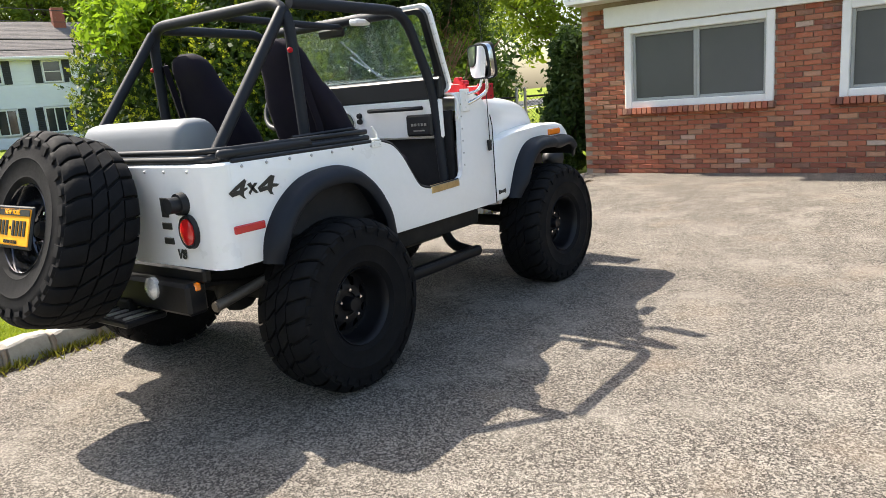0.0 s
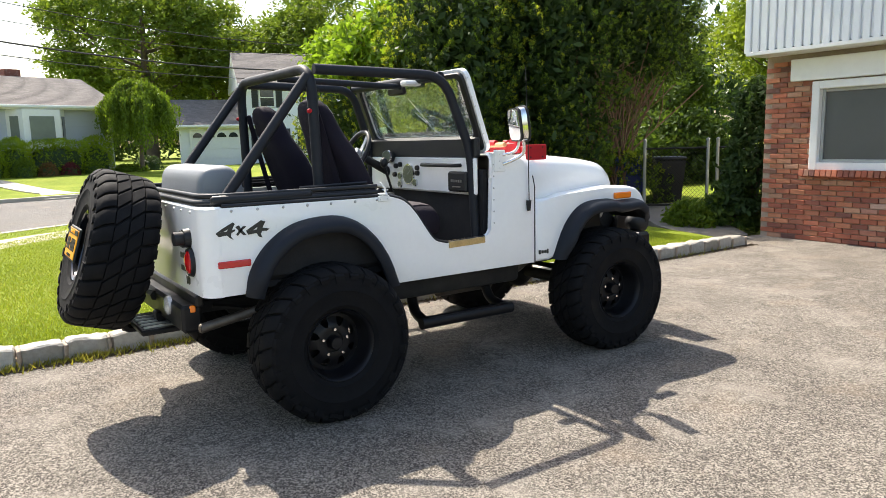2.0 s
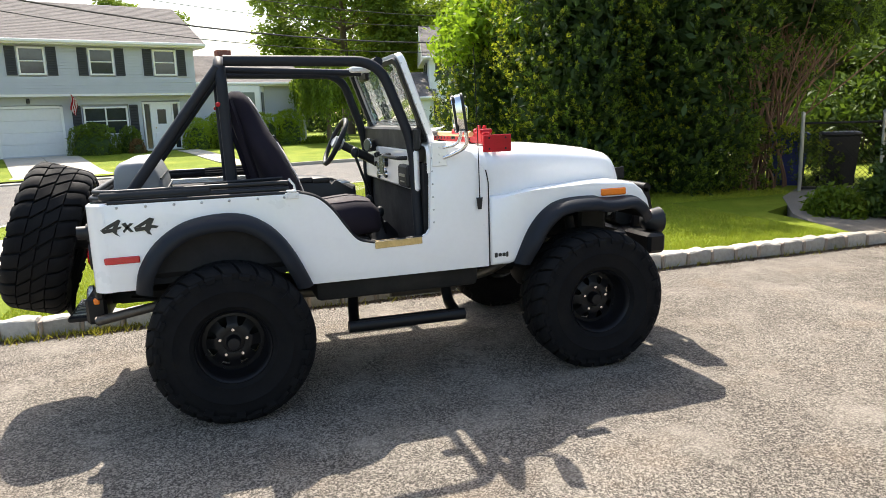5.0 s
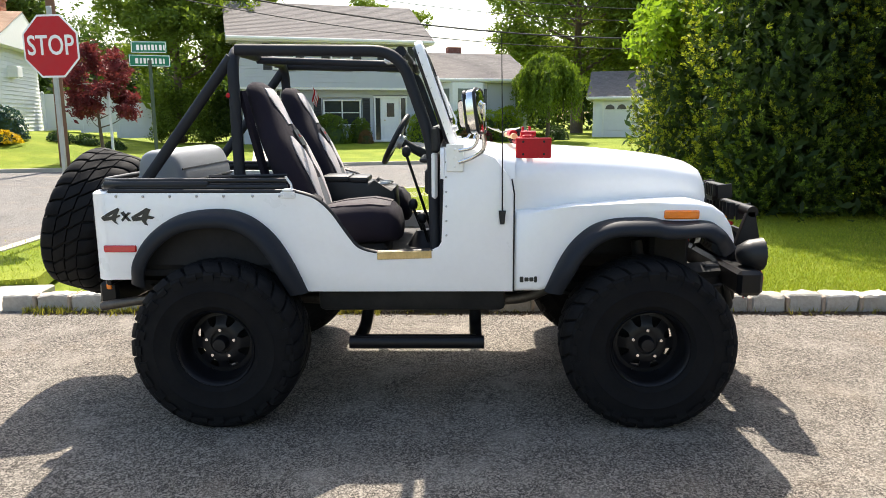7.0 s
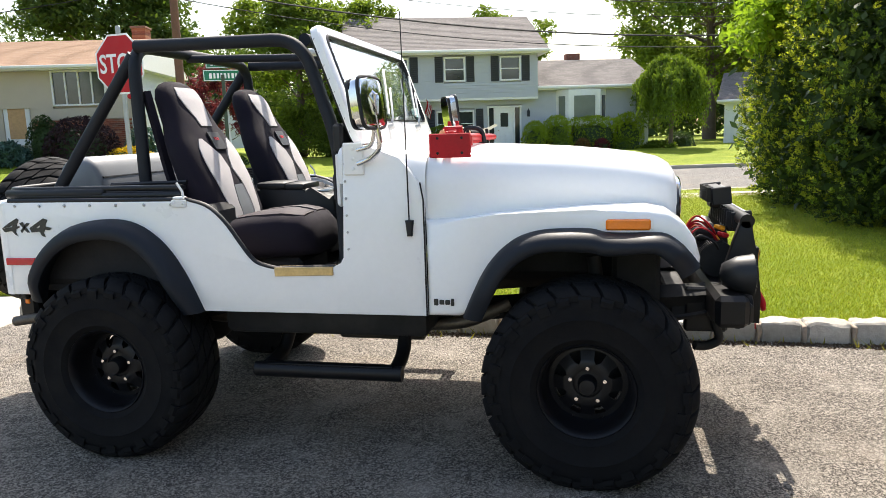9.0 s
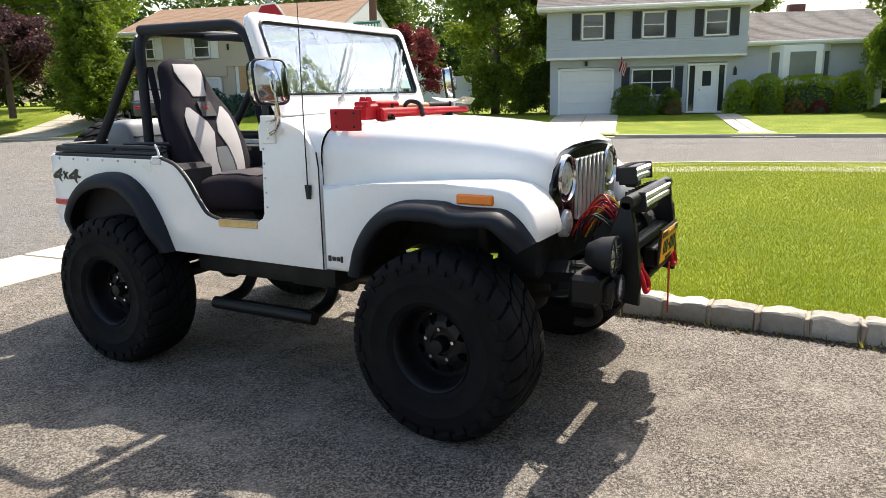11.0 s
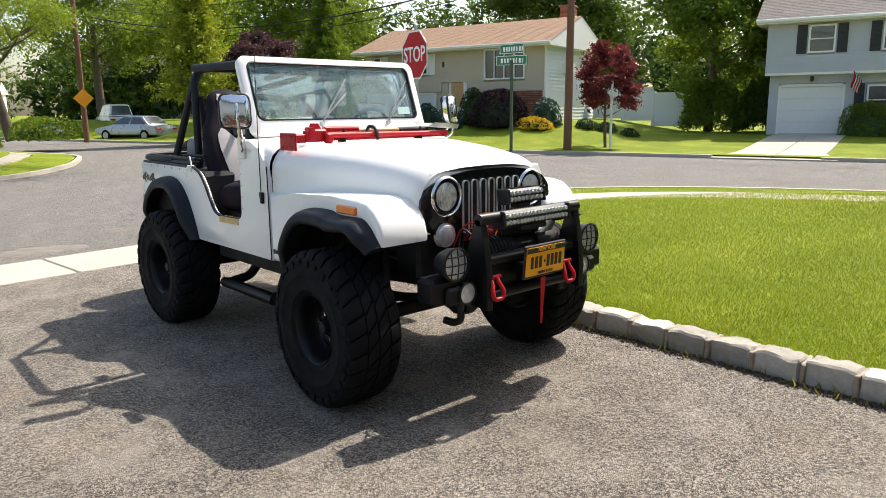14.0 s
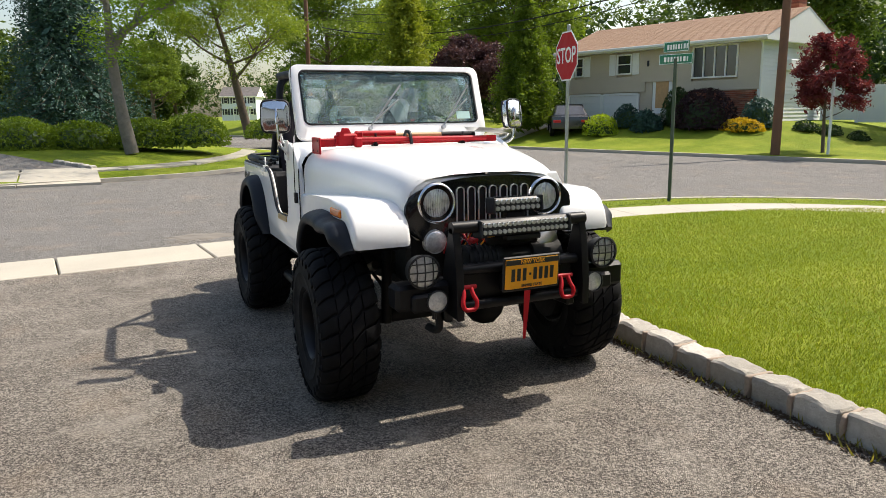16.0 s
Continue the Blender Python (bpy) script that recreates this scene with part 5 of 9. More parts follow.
# ---- far woods ----
def far_woods():
    r = np.random.RandomState(77)
    cs, hearts = [], []
    for k in range(260):
        a = radians(-62 + 260 * k / 259)
        R = 62 + r.uniform(-4, 14)
        az = math.degrees(math.atan2(R * math.sin(a) * -1 - 2, R * math.cos(a) + 2))
        if -87 < az < -78:
            R += 130
        x, y = R * math.sin(a) * -1 - 2, R * math.cos(a) + 2
        if not -106 < az < 60:
            continue
        h = r.uniform(8.5, 14.0)
        if -16 < az < 6:
            h = r.uniform(3.5, 5.5)
        elif -87 < az < -78:
            h = r.uniform(11.0, 15.0)
        elif -100 < az < -66:
            h = r.uniform(7.0, 10.0)
        elif -24 < az <= -16 or 6 <= az < 9:
            h = r.uniform(6.0, 9.0)
        w = r.uniform(2.6, 3.6)
        n = 44
        d = r.normal(0, 1, (n, 3))
        d[:, 2] += 0.2
        d /= np.linalg.norm(d, axis=1)[:, None]
        wob = np.array([1 + 0.35 * noise.noise(Vector(tuple(v * 1.8)) + Vector((x, y, 0))) for v in d])
        cs.append(d * np.array([w, w, h * 0.5]) * (r.uniform(0.78, 1, n) * wob)[:, None] + np.array([x, y, h * 0.52]))
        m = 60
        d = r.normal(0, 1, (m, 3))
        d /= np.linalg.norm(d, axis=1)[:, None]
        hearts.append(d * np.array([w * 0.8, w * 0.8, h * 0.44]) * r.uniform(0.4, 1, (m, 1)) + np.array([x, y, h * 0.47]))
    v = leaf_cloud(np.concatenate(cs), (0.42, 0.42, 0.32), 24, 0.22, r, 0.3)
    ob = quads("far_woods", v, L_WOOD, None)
    # larger leaves in dark green, standing for the shade inside the crowns
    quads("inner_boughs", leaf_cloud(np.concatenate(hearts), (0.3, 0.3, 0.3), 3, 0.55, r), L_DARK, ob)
    tagged(ob, "continuous belt of leafy green woodland behind the houses", "woods", kind="stuff")


far_woods()

# ---- houses ----
def siding(bm, x0, x1, z0, z1, y, course=0.13, skip=(), lap=0.03):
    """Lapped boards on a wall that faces -y; skip holds openings (x0, x1, z0, z1)."""
    z = z0
    while z < z1 - 0.01:
        t = min(z + course, z1)
        cuts = sorted((max(x0, a), min(x1, b)) for a, b, c, d in skip if c < t - 0.01 and d > z + 0.01)
        xs, runs = x0, []
        for a, b in cuts:
            if a > xs:
                runs.append((xs, a))
            xs = max(xs, b)
        if xs < x1:
            runs.append((xs, x1))
        for a, b in runs:
            q = [bm.verts.new(p) for p in ((a, y - lap, z), (b, y - lap, z), (b, y, t), (a, y, t), (a, y + 0.1, z), (b, y + 0.1, z), (b, y + 0.1, t), (a, y + 0.1, t))]
            for f in ((0, 1, 2, 3), (0, 4, 5, 1), (3, 2, 6, 7), (0, 3, 7, 4), (1, 5, 6, 2)):
                bm.faces.new([q[i] for i in f])
        z = t


def window(parent, x0, x1, z0, z1, y, panes=1, shutters=False, pane_mat=None, rail=True, frame_w=0.07):
    """A white framed window in a wall that faces -y."""
    bm = bmesh.new()
    for c, s in (((x0 + x1) / 2, z1), (x1 - x0 + 0.0, frame_w)), (((x0 + x1) / 2, z0), (x1 - x0, frame_w)):
        box(bm, (c[0], y - 0.01, c[1]), (s[0] + frame_w, 0.09, frame_w), 0.008)
    for x in (x0, x1):
        box(bm, (x, y - 0.01, (z0 + z1) / 2), (frame_w, 0.085, z1 - z0 - frame_w), 0.008)
    w = part("window", bm, M_WHITE_TRIM, parent, "", 30)
    for k in range(1, panes):
        bm = bmesh.new()
        box(bm, (x0 + (x1 - x0) * k / panes, y - 0.008, (z0 + z1) / 2), (frame_w * 0.75, 0.075, z1 - z0 - frame_w), 0.006)
        part("mullion", bm, M_WHITE_TRIM, w, "", 30)
    if rail:
        bm = bmesh.new()
        box(bm, ((x0 + x1) / 2, y - 0.006, (z0 + z1) / 2), (x1 - x0 - frame_w, 0.06, 0.04), 0.005)
        part("meeting_rail", bm, M_WHITE_TRIM, w, "", 30)
    for k in range(panes):
        bm = bmesh.new()
        a, b = x0 + (x1 - x0) * k / panes, x0 + (x1 - x0) * (k + 1) / panes
        box(bm, ((a + b) / 2, y + 0.03, (z0 + z1) / 2), (b - a, 0.02, z1 - z0))
        part("pane", bm, pane_mat or M_PANE, w, "", 0)
    if shutters:
        for x in (x0 - 0.26, x1 + 0.26):
            bm = bmesh.new()
            box(bm, (x, y - 0.035, (z0 + z1) / 2), (0.36, 0.035, z1 - z0 + 0.1), 0.006)
            n = int((z1 - z0) / 0.09)
            for k in range(n):
                box(bm, (x, y - 0.056, z0 + 0.05 + (z1 - z0 - 0.1) * k / max(1, n - 1)), (0.27, 0.012, 0.05), 0, (25, 0, 0))
            part("shutter", bm, M_SHUTTER if shutters is True else shutters, parent, "", 0)


def gable_roof(parent, x0, x1, y0, y1, eave, ridge, over=0.35, mat=None, gable_mat=None, thick=0.12):
    """A roof with its ridge along x; y0 is the front eave. Shingle courses are real steps."""
    ym = (y0 + y1) / 2
    bm = bmesh.new()
    n = 26
    for s in (0, 1):
        ya, yb = (y0 - over, ym) if s == 0 else (y1 + over, ym)
        za = eave - (ridge - eave) * over / (ym - y0)
        for i in range(n):
            f0, f1 = i / n, (i + 1) / n
            p0, p1 = ya + (yb - ya) * f0, ya + (yb - ya) * f1
            z0, z1 = za + (ridge - za) * f0 + 0.012, za + (ridge - za) * f1 + 0.004
            cols = 20
            for c in range(cols):
                xa = x0 - over + (x1 - x0 + 2 * over) * c / cols
                xb = x0 - over + (x1 - x0 + 2 * over) * (c + 1) / cols
                q = [bm.verts.new(p) for p in ((xa, p0, z0), (xb, p0, z0), (xb, p1, z1), (xa, p1, z1), (xa, p0, z0 - 0.012), (xb, p0, z0 - 0.012))]
                bm.faces.new((q[0], q[1], q[2], q[3]))
                bm.faces.new((q[4], q[5], q[1], q[0]))
    tagged(part("shingles", bm, mat or M_ROOF_G, parent, "", 0), kind="stuff")
    bm = bmesh.new()
    za = eave - (ridge - eave) * over / (ym - y0)
    prism(bm, [(y0 - over, za - 0.02), (ym, ridge - 0.02), (y1 + over, za - 0.02), (y1 + over, za - 0.17), (y0 - over, za - 0.17)], 'x', x0 - over + 0.02, x1 + over - 0.02)
    part("eave_soffit", bm, M_WHITE_TRIM, parent, "white painted eaves and soffit", 0)
    bm = bmesh.new()
    box(bm, ((x0 + x1) / 2, y0 - over - 0.06, za - 0.06), (x1 - x0 + 2 * over, 0.12, 0.12), 0.02)
    part("gutter", bm, M_WHITE_TRIM, parent, "", 30)


def body(parent, x0, x1, y0, y1, z0, z1, mat, name="wall"):
    bm = bmesh.new()
    box(bm, ((x0 + x1) / 2, (y0 + y1) / 2, (z0 + z1) / 2), (x1 - x0, y1 - y0, z1 - z0))
    return part(name, bm, mat, parent, "", 0)


def garage_door(parent, x0, x1, z0, z1, y, lights=False):
    bm = bmesh.new()
    box(bm, ((x0 + x1) / 2, y + 0.02, (z0 + z1) / 2), (x1 - x0, 0.04, z1 - z0))
    g = part("garage_door", bm, M_GARAGE, parent, "white sectional garage door", 0)
    for i in range(4):
        c, d = z0 + (z1 - z0) * i / 4, z0 + (z1 - z0) * (i + 1) / 4
        bm = bmesh.new()
        box(bm, ((x0 + x1) / 2, y - 0.005, (c + d) / 2), (x1 - x0, 0.03, d - c - 0.012), 0.006)
        part("door_section", bm, M_GARAGE, g, "", 0)
    bm = bmesh.new()
    for x in (x0 - 0.05, x1 + 0.05):
        box(bm, (x, y - 0.02, (z0 + z1) / 2 + 0.02), (0.1, 0.09, z1 - z0 + 0.1))
    box(bm, ((x0 + x1) / 2, y - 0.02, z1 + 0.06), (x1 - x0, 0.09, 0.1))
    part("door_frame", bm, M_WHITE_TRIM, g, "", 0)
    if lights:
        for j in range(4):
            bm = bmesh.new()
            c = x0 + (x1 - x0) * (j + 0.5) / 4
            w = (x1 - x0) / 8 * 0.8
            prism(bm, [(c + w * math.cos(a), z1 - 0.42 + 0.26 * math.sin(a)) for a in np.linspace(0, math.pi, 9)], 'y', y - 0.045, y - 0.02)
            part("pane", bm, M_PANE, g, "", 0)


def grey_house():
    h = thing("grey_house", "pale grey split-level house with dark shutters and shingle roof", "house", pose(-3.88, 28.25, 0.12, 0, 0, 18.5))
    wins = [(x - 0.48, x + 0.48, 3.42, 4.5) for x in (-2.5, 0.0, 2.5)]
    body(h, -4.45, 3.75, 0.1, 7.6, 2.7, 4.95, M_SIDING_G)
    bm = bmesh.new()
    siding(bm, -4.45, 3.75, 2.7, 4.95, 0.0, 0.11, wins)
    part("siding", bm, M_SIDING_G, h, "", 0)
    for x0, x1, z0, z1 in wins:
        window(h, x0 + 0.04, x1 - 0.04, z0 + 0.04, z1 - 0.04, 0.0, 1, True)
    gable_roof(h, -4.45, 3.75, 0.0, 7.6, 4.95, 6.75, 0.42)
    low = [(-3.95, -1.55, 0.3, 2.3), (-0.85, 0.95, 1.0, 2.2), (1.5, 3.1, 0.3, 2.35)]
    body(h, -4.3, 3.75, 0.62, 7.4, -0.1, 2.7, M_SIDING_G)
    bm = bmesh.new()
    siding(bm, -4.3, 3.75, 0.2, 2.7, 0.5, 0.11, low)
    part("siding", bm, M_SIDING_G, h, "", 0)
    bm = bmesh.new()
    box(bm, (-0.35, 0.25, 2.66), (8.2, 0.52, 0.1))
    part("soffit", bm, M_WHITE_TRIM, h, "", 0)
    garage_door(h, -3.85, -1.65, 0.3, 2.15, 0.55)
    window(h, -0.78, 0.88, 1.05, 2.15, 0.5, 2, False)
    for x in (-1.06, 1.16):
        bm = bmesh.new()
        box(bm, (x, 0.46, 1.6), (0.34, 0.04, 1.3), 0.006)
        for k in range(10):
            box(bm, (x, 0.435, 1.06 + 0.12 * k), (0.26, 0.012, 0.05), 0, (25, 0, 0))
        part("shutter", bm, M_SHUTTER, h, "", 0)
    bm = bmesh.new()
    for x in (1.55, 1.85, 2.75, 3.05):
        box(bm, (x, 0.47, 1.3), (0.07, 0.1, 2.0), 0.006)
    box(bm, (2.3, 0.47, 2.3), (1.6, 0.1, 0.08), 0.006)
    box(bm, (2.3, 0.44, 0.32), (1.7, 0.3, 0.08), 0.006)
    fr = part("door_frame", bm, M_WHITE_TRIM, h, "", 0)
    for x in (1.7, 2.9):
        bm = bmesh.new()
        box(bm, (x, 0.53, 1.3), (0.26, 0.03, 1.95))
        part("pane", bm, M_PANE, fr, "", 0)
    bm = bmesh.new()
    box(bm, (2.3, 0.51, 1.3), (0.84, 0.05, 1.95), 0.01)
    for x, z, w2, h2 in ((2.12, 0.75, 0.28, 0.6), (2.48, 0.75, 0.28, 0.6)):
        box(bm, (x, 0.48, z), (w2, 0.02, h2), 0.008)
    d = part("door", bm, M_WHITE_TRIM, h, "white front door with a small leaded pane", 0)
    bm = bmesh.new()
    box(bm, (2.3, 0.478, 1.72), (0.36, 0.02, 0.62), 0.01)
    part("pane", bm, M_PANE, d, "", 0)
    bm = bmesh.new()
    ball(bm, (2.02, 0.46, 1.25), 0.035, (1, 1, 1), 1)
    part("door_knob", bm, M_BRASS, d, "", 60)
    bm = bmesh.new()
    box(bm, (3.42, 0.42, 1.95), (0.12, 0.12, 0.24), 0.02)
    cyl(bm, (3.42, 0.42, 2.05), (3.42, 0.42, 2.2), 0.08, 0.01, 8)
    part("wall_lamp", bm, M_SHUTTER, h, "", 30)
    bm = bmesh.new()
    box(bm, (-2.75, 0.42, 2.45), (0.12, 0.12, 0.2), 0.02)
    part("wall_lamp", bm, M_SHUTTER, h, "", 30)
    # single-storey wing with a bay
    body(h, 3.75, 9.2, 0.72, 7.0, -0.1, 3.3, M_SIDING_G)
    bm = bmesh.new()
    siding(bm, 3.75, 9.2, 0.2, 3.3, 0.6, 0.11, [(4.75, 7.1, 1.2, 2.95)])
    part("siding", bm, M_SIDING_G, h, "", 0)
    gable_roof(h, 3.95, 9.2, 0.6, 7.0, 3.32, 4.62, 0.38)
    bm = bmesh.new()
    prism(bm, [(4.75, 0.62), (5.2, 0.1), (6.7, 0.1), (7.15, 0.62)], 'z', 1.35, 2.98)
    bay = part("bay_window", bm, M_WHITE_TRIM, h, "white three-sided bay window with blinds", 0)
    bm = bmesh.new()
    box(bm, (5.95, 0.085, 2.2), (0.98, 0.03, 1.0), 0.0)
    part("pane", bm, M_BLIND, bay, "", 0)
    for x, a in ((4.965, -49), (6.935, 49)):
        bm = bmesh.new()
        box(bm, (x, 0.35, 2.2), (0.34, 0.03, 1.0), 0.0, (0, 0, a))
        part("pane", bm, M_PANE if x > 6 else M_BLIND, bay, "", 0)
    bm = bmesh.new()
    box(bm, (6.6, 4.2, 4.4), (0.7, 0.5, 1.1), 0.02)
    ch = part("chimney", bm, M_BRICK, h, "", 0)
    # flag on a wall staff
    bm = bmesh.new()
    tube(bm, [(-1.15, 0.4, 1.95), (-1.35, -0.35, 2.75)], 0.015, 6)
    st_ = part("flag_staff", bm, M_WHITE_TRIM, h, "", 60)
    for k in range(7):
        bm = bmesh.new()
        pts = []
        for i in range(7):
            f = i / 6
            pts.append((-1.34 + 0.11 * math.sin(f * 5) * 0.4, -0.33 + 0.5 * f * 0.3, 2.7 - f * 0.62))
        w = 0.05
        for a, b in zip(pts, pts[1:]):
            o = Vector((0.022, 0.05, -0.02)) * k * 1.6
            q = [bm.verts.new(Vector(p) + o) for p in (a, (a[0] + w * 1.3, a[1] + w, a[2] - w), (b[0] + w * 1.3, b[1] + w, b[2] - w), b)]
            bm.faces.new(q)
        bmesh.ops.solidify(bm, geom=bm.faces[:], thickness=0.006)
        part("flag_stripe", bm, M_SIGNRED if k % 2 == 0 else M_SIGNWHITE, st_, "", 0)
    return h


grey_house()


def white_house():
    h = thing("white_house", "white two-storey gabled house with attached garage", "house", pose(11.4, 36.0, 0.0, 0, 0, -14))
    wins = [(x - 0.45, x + 0.45, 3.5, 4.6) for x in (2.2, 4.9, 7.6)]
    body(h, 1.0, 9.0, 0.1, 7.0, -0.1, 5.0, M_SIDING_W)
    bm = bmesh.new()
    low = [(1.6, 3.0, 1.0, 2.3), (4.2, 5.6, 1.0, 2.3), (6.9, 8.3, 1.0, 2.3)]
    siding(bm, 1.0, 9.0, 0.1, 5.0, 0.0, 0.16, wins + low)
    part("siding", bm, M_SIDING_W, h, "", 0)
    for x0, x1, z0, z1 in wins:
        window(h, x0 + 0.04, x1 - 0.04, z0 + 0.04, z1 - 0.04, 0.0, 1, True)
    for x0, x1, z0, z1 in low:
        window(h, x0 + 0.04, x1 - 0.04, z0 + 0.04, z1 - 0.04, 0.0, 3, True, None, False)
    gable_roof(h, 1.0, 9.0, 0.0, 7.0, 5.0, 6.9, 0.4)
    bm = bmesh.new()
    prism(bm, [(0.0, 5.0), (7.0, 5.0), (3.5, 6.85)], 'x', 0.98, 1.1)
    part("gable", bm, M_SIDING_W, h, "", 0)
    for y in (2.6, 4.4):
        bm = bmesh.new()
        box(bm, (0.96, y, 4.1), (0.05, 0.34, 1.1))
        part("shutter", bm, M_SHUTTER, h, "", 0)
    body(h, -2.6, 1.0, -0.6, 6.0, -0.1, 2.7, M_SIDING_W)
    gable_roof(h, -2.6, 1.0, -0.6, 6.0, 2.7, 4.1, 0.35)
    garage_door(h, -2.0, 0.5, 0.2, 2.3, -0.63, True)
    bm = bmesh.new()
    box(bm, (6.3, 3.0, 6.9), (0.6, 0.5, 1.3), 0.02)
    part("chimney", bm, M_BRICK, h, "", 0)
    return h


white_house()


def tan_house():
    h = thing("tan_house", "tan raised ranch house with a low brown shingle roof", "house", pose(-15.8, 22.25, 0.03, 0, 0, 15.6))
    wins = [(-3.05, -0.93, 2.8, 4.2), (-7.0, -6.13, 3.15, 4.1), (-9.5, -8.95, 3.15, 4.1)]
    body(h, -10.0, 0.0, 0.12, 6.0, 0.3, 4.55, M_SIDING_T)
    bm = bmesh.new()
    siding(bm, -10.0, -5.4, 2.35, 4.55, 0.0, 0.14, wins, 0.012)
    siding(bm, -3.9, 0.0, 2.3, 4.55, 0.0, 0.14, wins, 0.012)
    part("siding", bm, M_SIDING_T, h, "", 0)
    bm = bmesh.new()
    siding(bm, -5.4, -3.9, 1.3, 4.55, 0.08, 0.14, [(-5.05, -4.0, 1.3, 3.4)], 0.012)
    part("siding", bm, M_SIDING_T, h, "", 0)
    window(h, -3.0, -0.98, 2.85, 4.15, 0.0, 4, False, None, False)
    for x0, x1, z0, z1 in wins[1:]:
        window(h, x0 + 0.04, x1 - 0.04, z0 + 0.04, z1 - 0.04, 0.0, 1, M_WHITE_TRIM)
    bm = bmesh.new()
    z = 0.6
    rw = random.Random(8)
    while z < 2.28:
        for k in range(16):
            x = -3.95 + k * 0.236 + (0.118 if int(z / 0.08) % 2 else 0)
            box(bm, (x + 0.11, 0.06, z + 0.036), (0.224, 0.1, 0.068))
        z += 0.08
    part("brick_base", bm, M_BRICK, h, "red brick lower wall", 0)
    for x in (-9.8, -7.7):
        garage_door(h, x, x + 1.9, 0.85, 2.2, 0.03)
    bm = bmesh.new()
    box(bm, (-4.52, 0.1, 2.35), (1.0, 0.06, 2.05), 0.01)
    d = part("door", bm, M_WHITE_TRIM, h, "white framed storm door", 0)
    bm = bmesh.new()
    box(bm, (-4.52, 0.065, 2.42), (0.66, 0.04, 1.66), 0.01)
    part("pane", bm, M_WOODH, d, "warm brown door leaf behind the glass", 0)
    bm = bmesh.new()
    box(bm, (-4.52, -0.4, 1.0), (2.0, 1.2, 0.7), 0.02)
    part("stoop", bm, M_CONC, h, "", 0)
    bm = bmesh.new()
    box(bm, (-5.25, 0.0, 3.6), (0.1, 0.12, 0.26), 0.02)
    part("wall_lamp", bm, M_SHUTTER, h, "", 30)
    # white gable end
    bm = bmesh.new()
    side = bmesh.new()
    siding(side, 0.0, 6.0, 0.5, 4.55, 0.0, 0.16, ())
    turned(side, pose(0.03, 0.0, 0, 0, 0, 90))
    part("gable_siding", side, M_SIDING_W, h, "white lapped gable siding", 0)
    prism(bm, [(-0.0, 4.5), (6.0, 4.5), (3.0, 5.5)], 'x', -0.02, 0.05)
    part("gable", bm, M_SIDING_W, h, "", 0)
    gable_roof(h, -10.0, 0.0, 0.0, 6.0, 4.55, 5.7, 0.5, M_ROOF_B)
    bm = bmesh.new()
    z = 4.6
    while z < 6.4:
        box(bm, (-1.1, 5.2, z + 0.04), (0.6, 0.75, 0.075), 0.0)
        z += 0.085
    box(bm, (-1.1, 5.2, 5.5), (0.57, 0.72, 1.9))
    box(bm, (-1.1, 5.2, 6.48), (0.7, 0.85, 0.1), 0.01)
    part("chimney", bm, M_BRICK, h, "red brick chimney above the roof", 0)
    bm = bmesh.new()
    box(bm, (0.2, 2.2, 3.3), (0.4, 0.65, 0.45), 0.03)
    part("air_conditioner", bm, M_WHITE_TRIM, h, "", 0)
    bm = bmesh.new()
    tube(bm, round_path([(0.1, -0.45, 4.35), (0.1, -0.1, 4.1), (0.08, -0.05, 1.0)], 0.15, 4), 0.045, 8)
    part("downpipe", bm, M_WHITE_TRIM, h, "", 40)
    return h


tan_house()

# far houses down the street
for (x, y, z, rot, w, lab) in ((-157, 24.0, 0.9, 66, 7.5, "distant white colonial house with dark shutters"), (-66, 22.0, 0.6, 40, 8.0, "distant pale house among trees")):
    h = thing("distant_house", lab, "house", pose(x, y, z, 0, 0, rot))
    body(h, -w / 2, w / 2, 0, 7, -1.6, 4.9, M_SIDING_W)
    gable_roof(h, -w / 2, w / 2, 0, 7, 4.9, 6.8, 0.4)
    for k in range(4):
        xx = -w / 2 + w * (k + 0.5) / 4
        window(h, xx - 0.35, xx + 0.35, 3.2, 4.4, -0.04, 1, True)
        if k != 2:
            window(h, xx - 0.35, xx + 0.35, 0.8, 2.0, -0.04, 1, True)
    bm = bmesh.new()
    box(bm, (w / 8, -0.9, 2.5), (w * 0.5, 1.9, 0.14))
    for xx in (-w / 10, w * 0.34):
        box(bm, (xx, -1.7, 1.0), (0.16, 0.16, 3.0))
    part("porch", bm, M_WHITE_TRIM, h, "", 0)
h = thing("neighbour_house", "low pale house with a grey roof behind trees", "house", pose(17.5, 33.0, 0, 0, 0, 10))
body(h, 0, 9, 0, 7, -0.1, 2.9, M_SIDING_W)
gable_roof(h, 0, 9, 0, 7, 2.9, 4.6, 0.4)

# white panel fence beside the tan house
fence = thing("panel_fence", "white vinyl panel fence", "fence")
for k in range(3):
    a = -12.2 + k * 1.5
    p, q = st(a, 20.6), st(a + 1.5, 20.6)
    zb = north_height(a, 20.6) - 0.1
    bm = bmesh.new()
    c = (p + q) / 2
    box(bm, (c.x, c.y, zb + 0.9), (1.45, 0.04, 1.6), 0.006, (0, 0, 15))
    part("panel", bm, M_SIDING_W, fence, "", 0)
    bm = bmesh.new()
    box(bm, (p.x, p.y, zb + 0.88), (0.12, 0.12, 1.75), 0.01, (0, 0, 15))
    cyl(bm, (p.x, p.y, zb + 1.75), (p.x, p.y, zb + 1.83), 0.09, 0.01, 4)
    part("post", bm, M_SIDING_W, fence, "", 0)


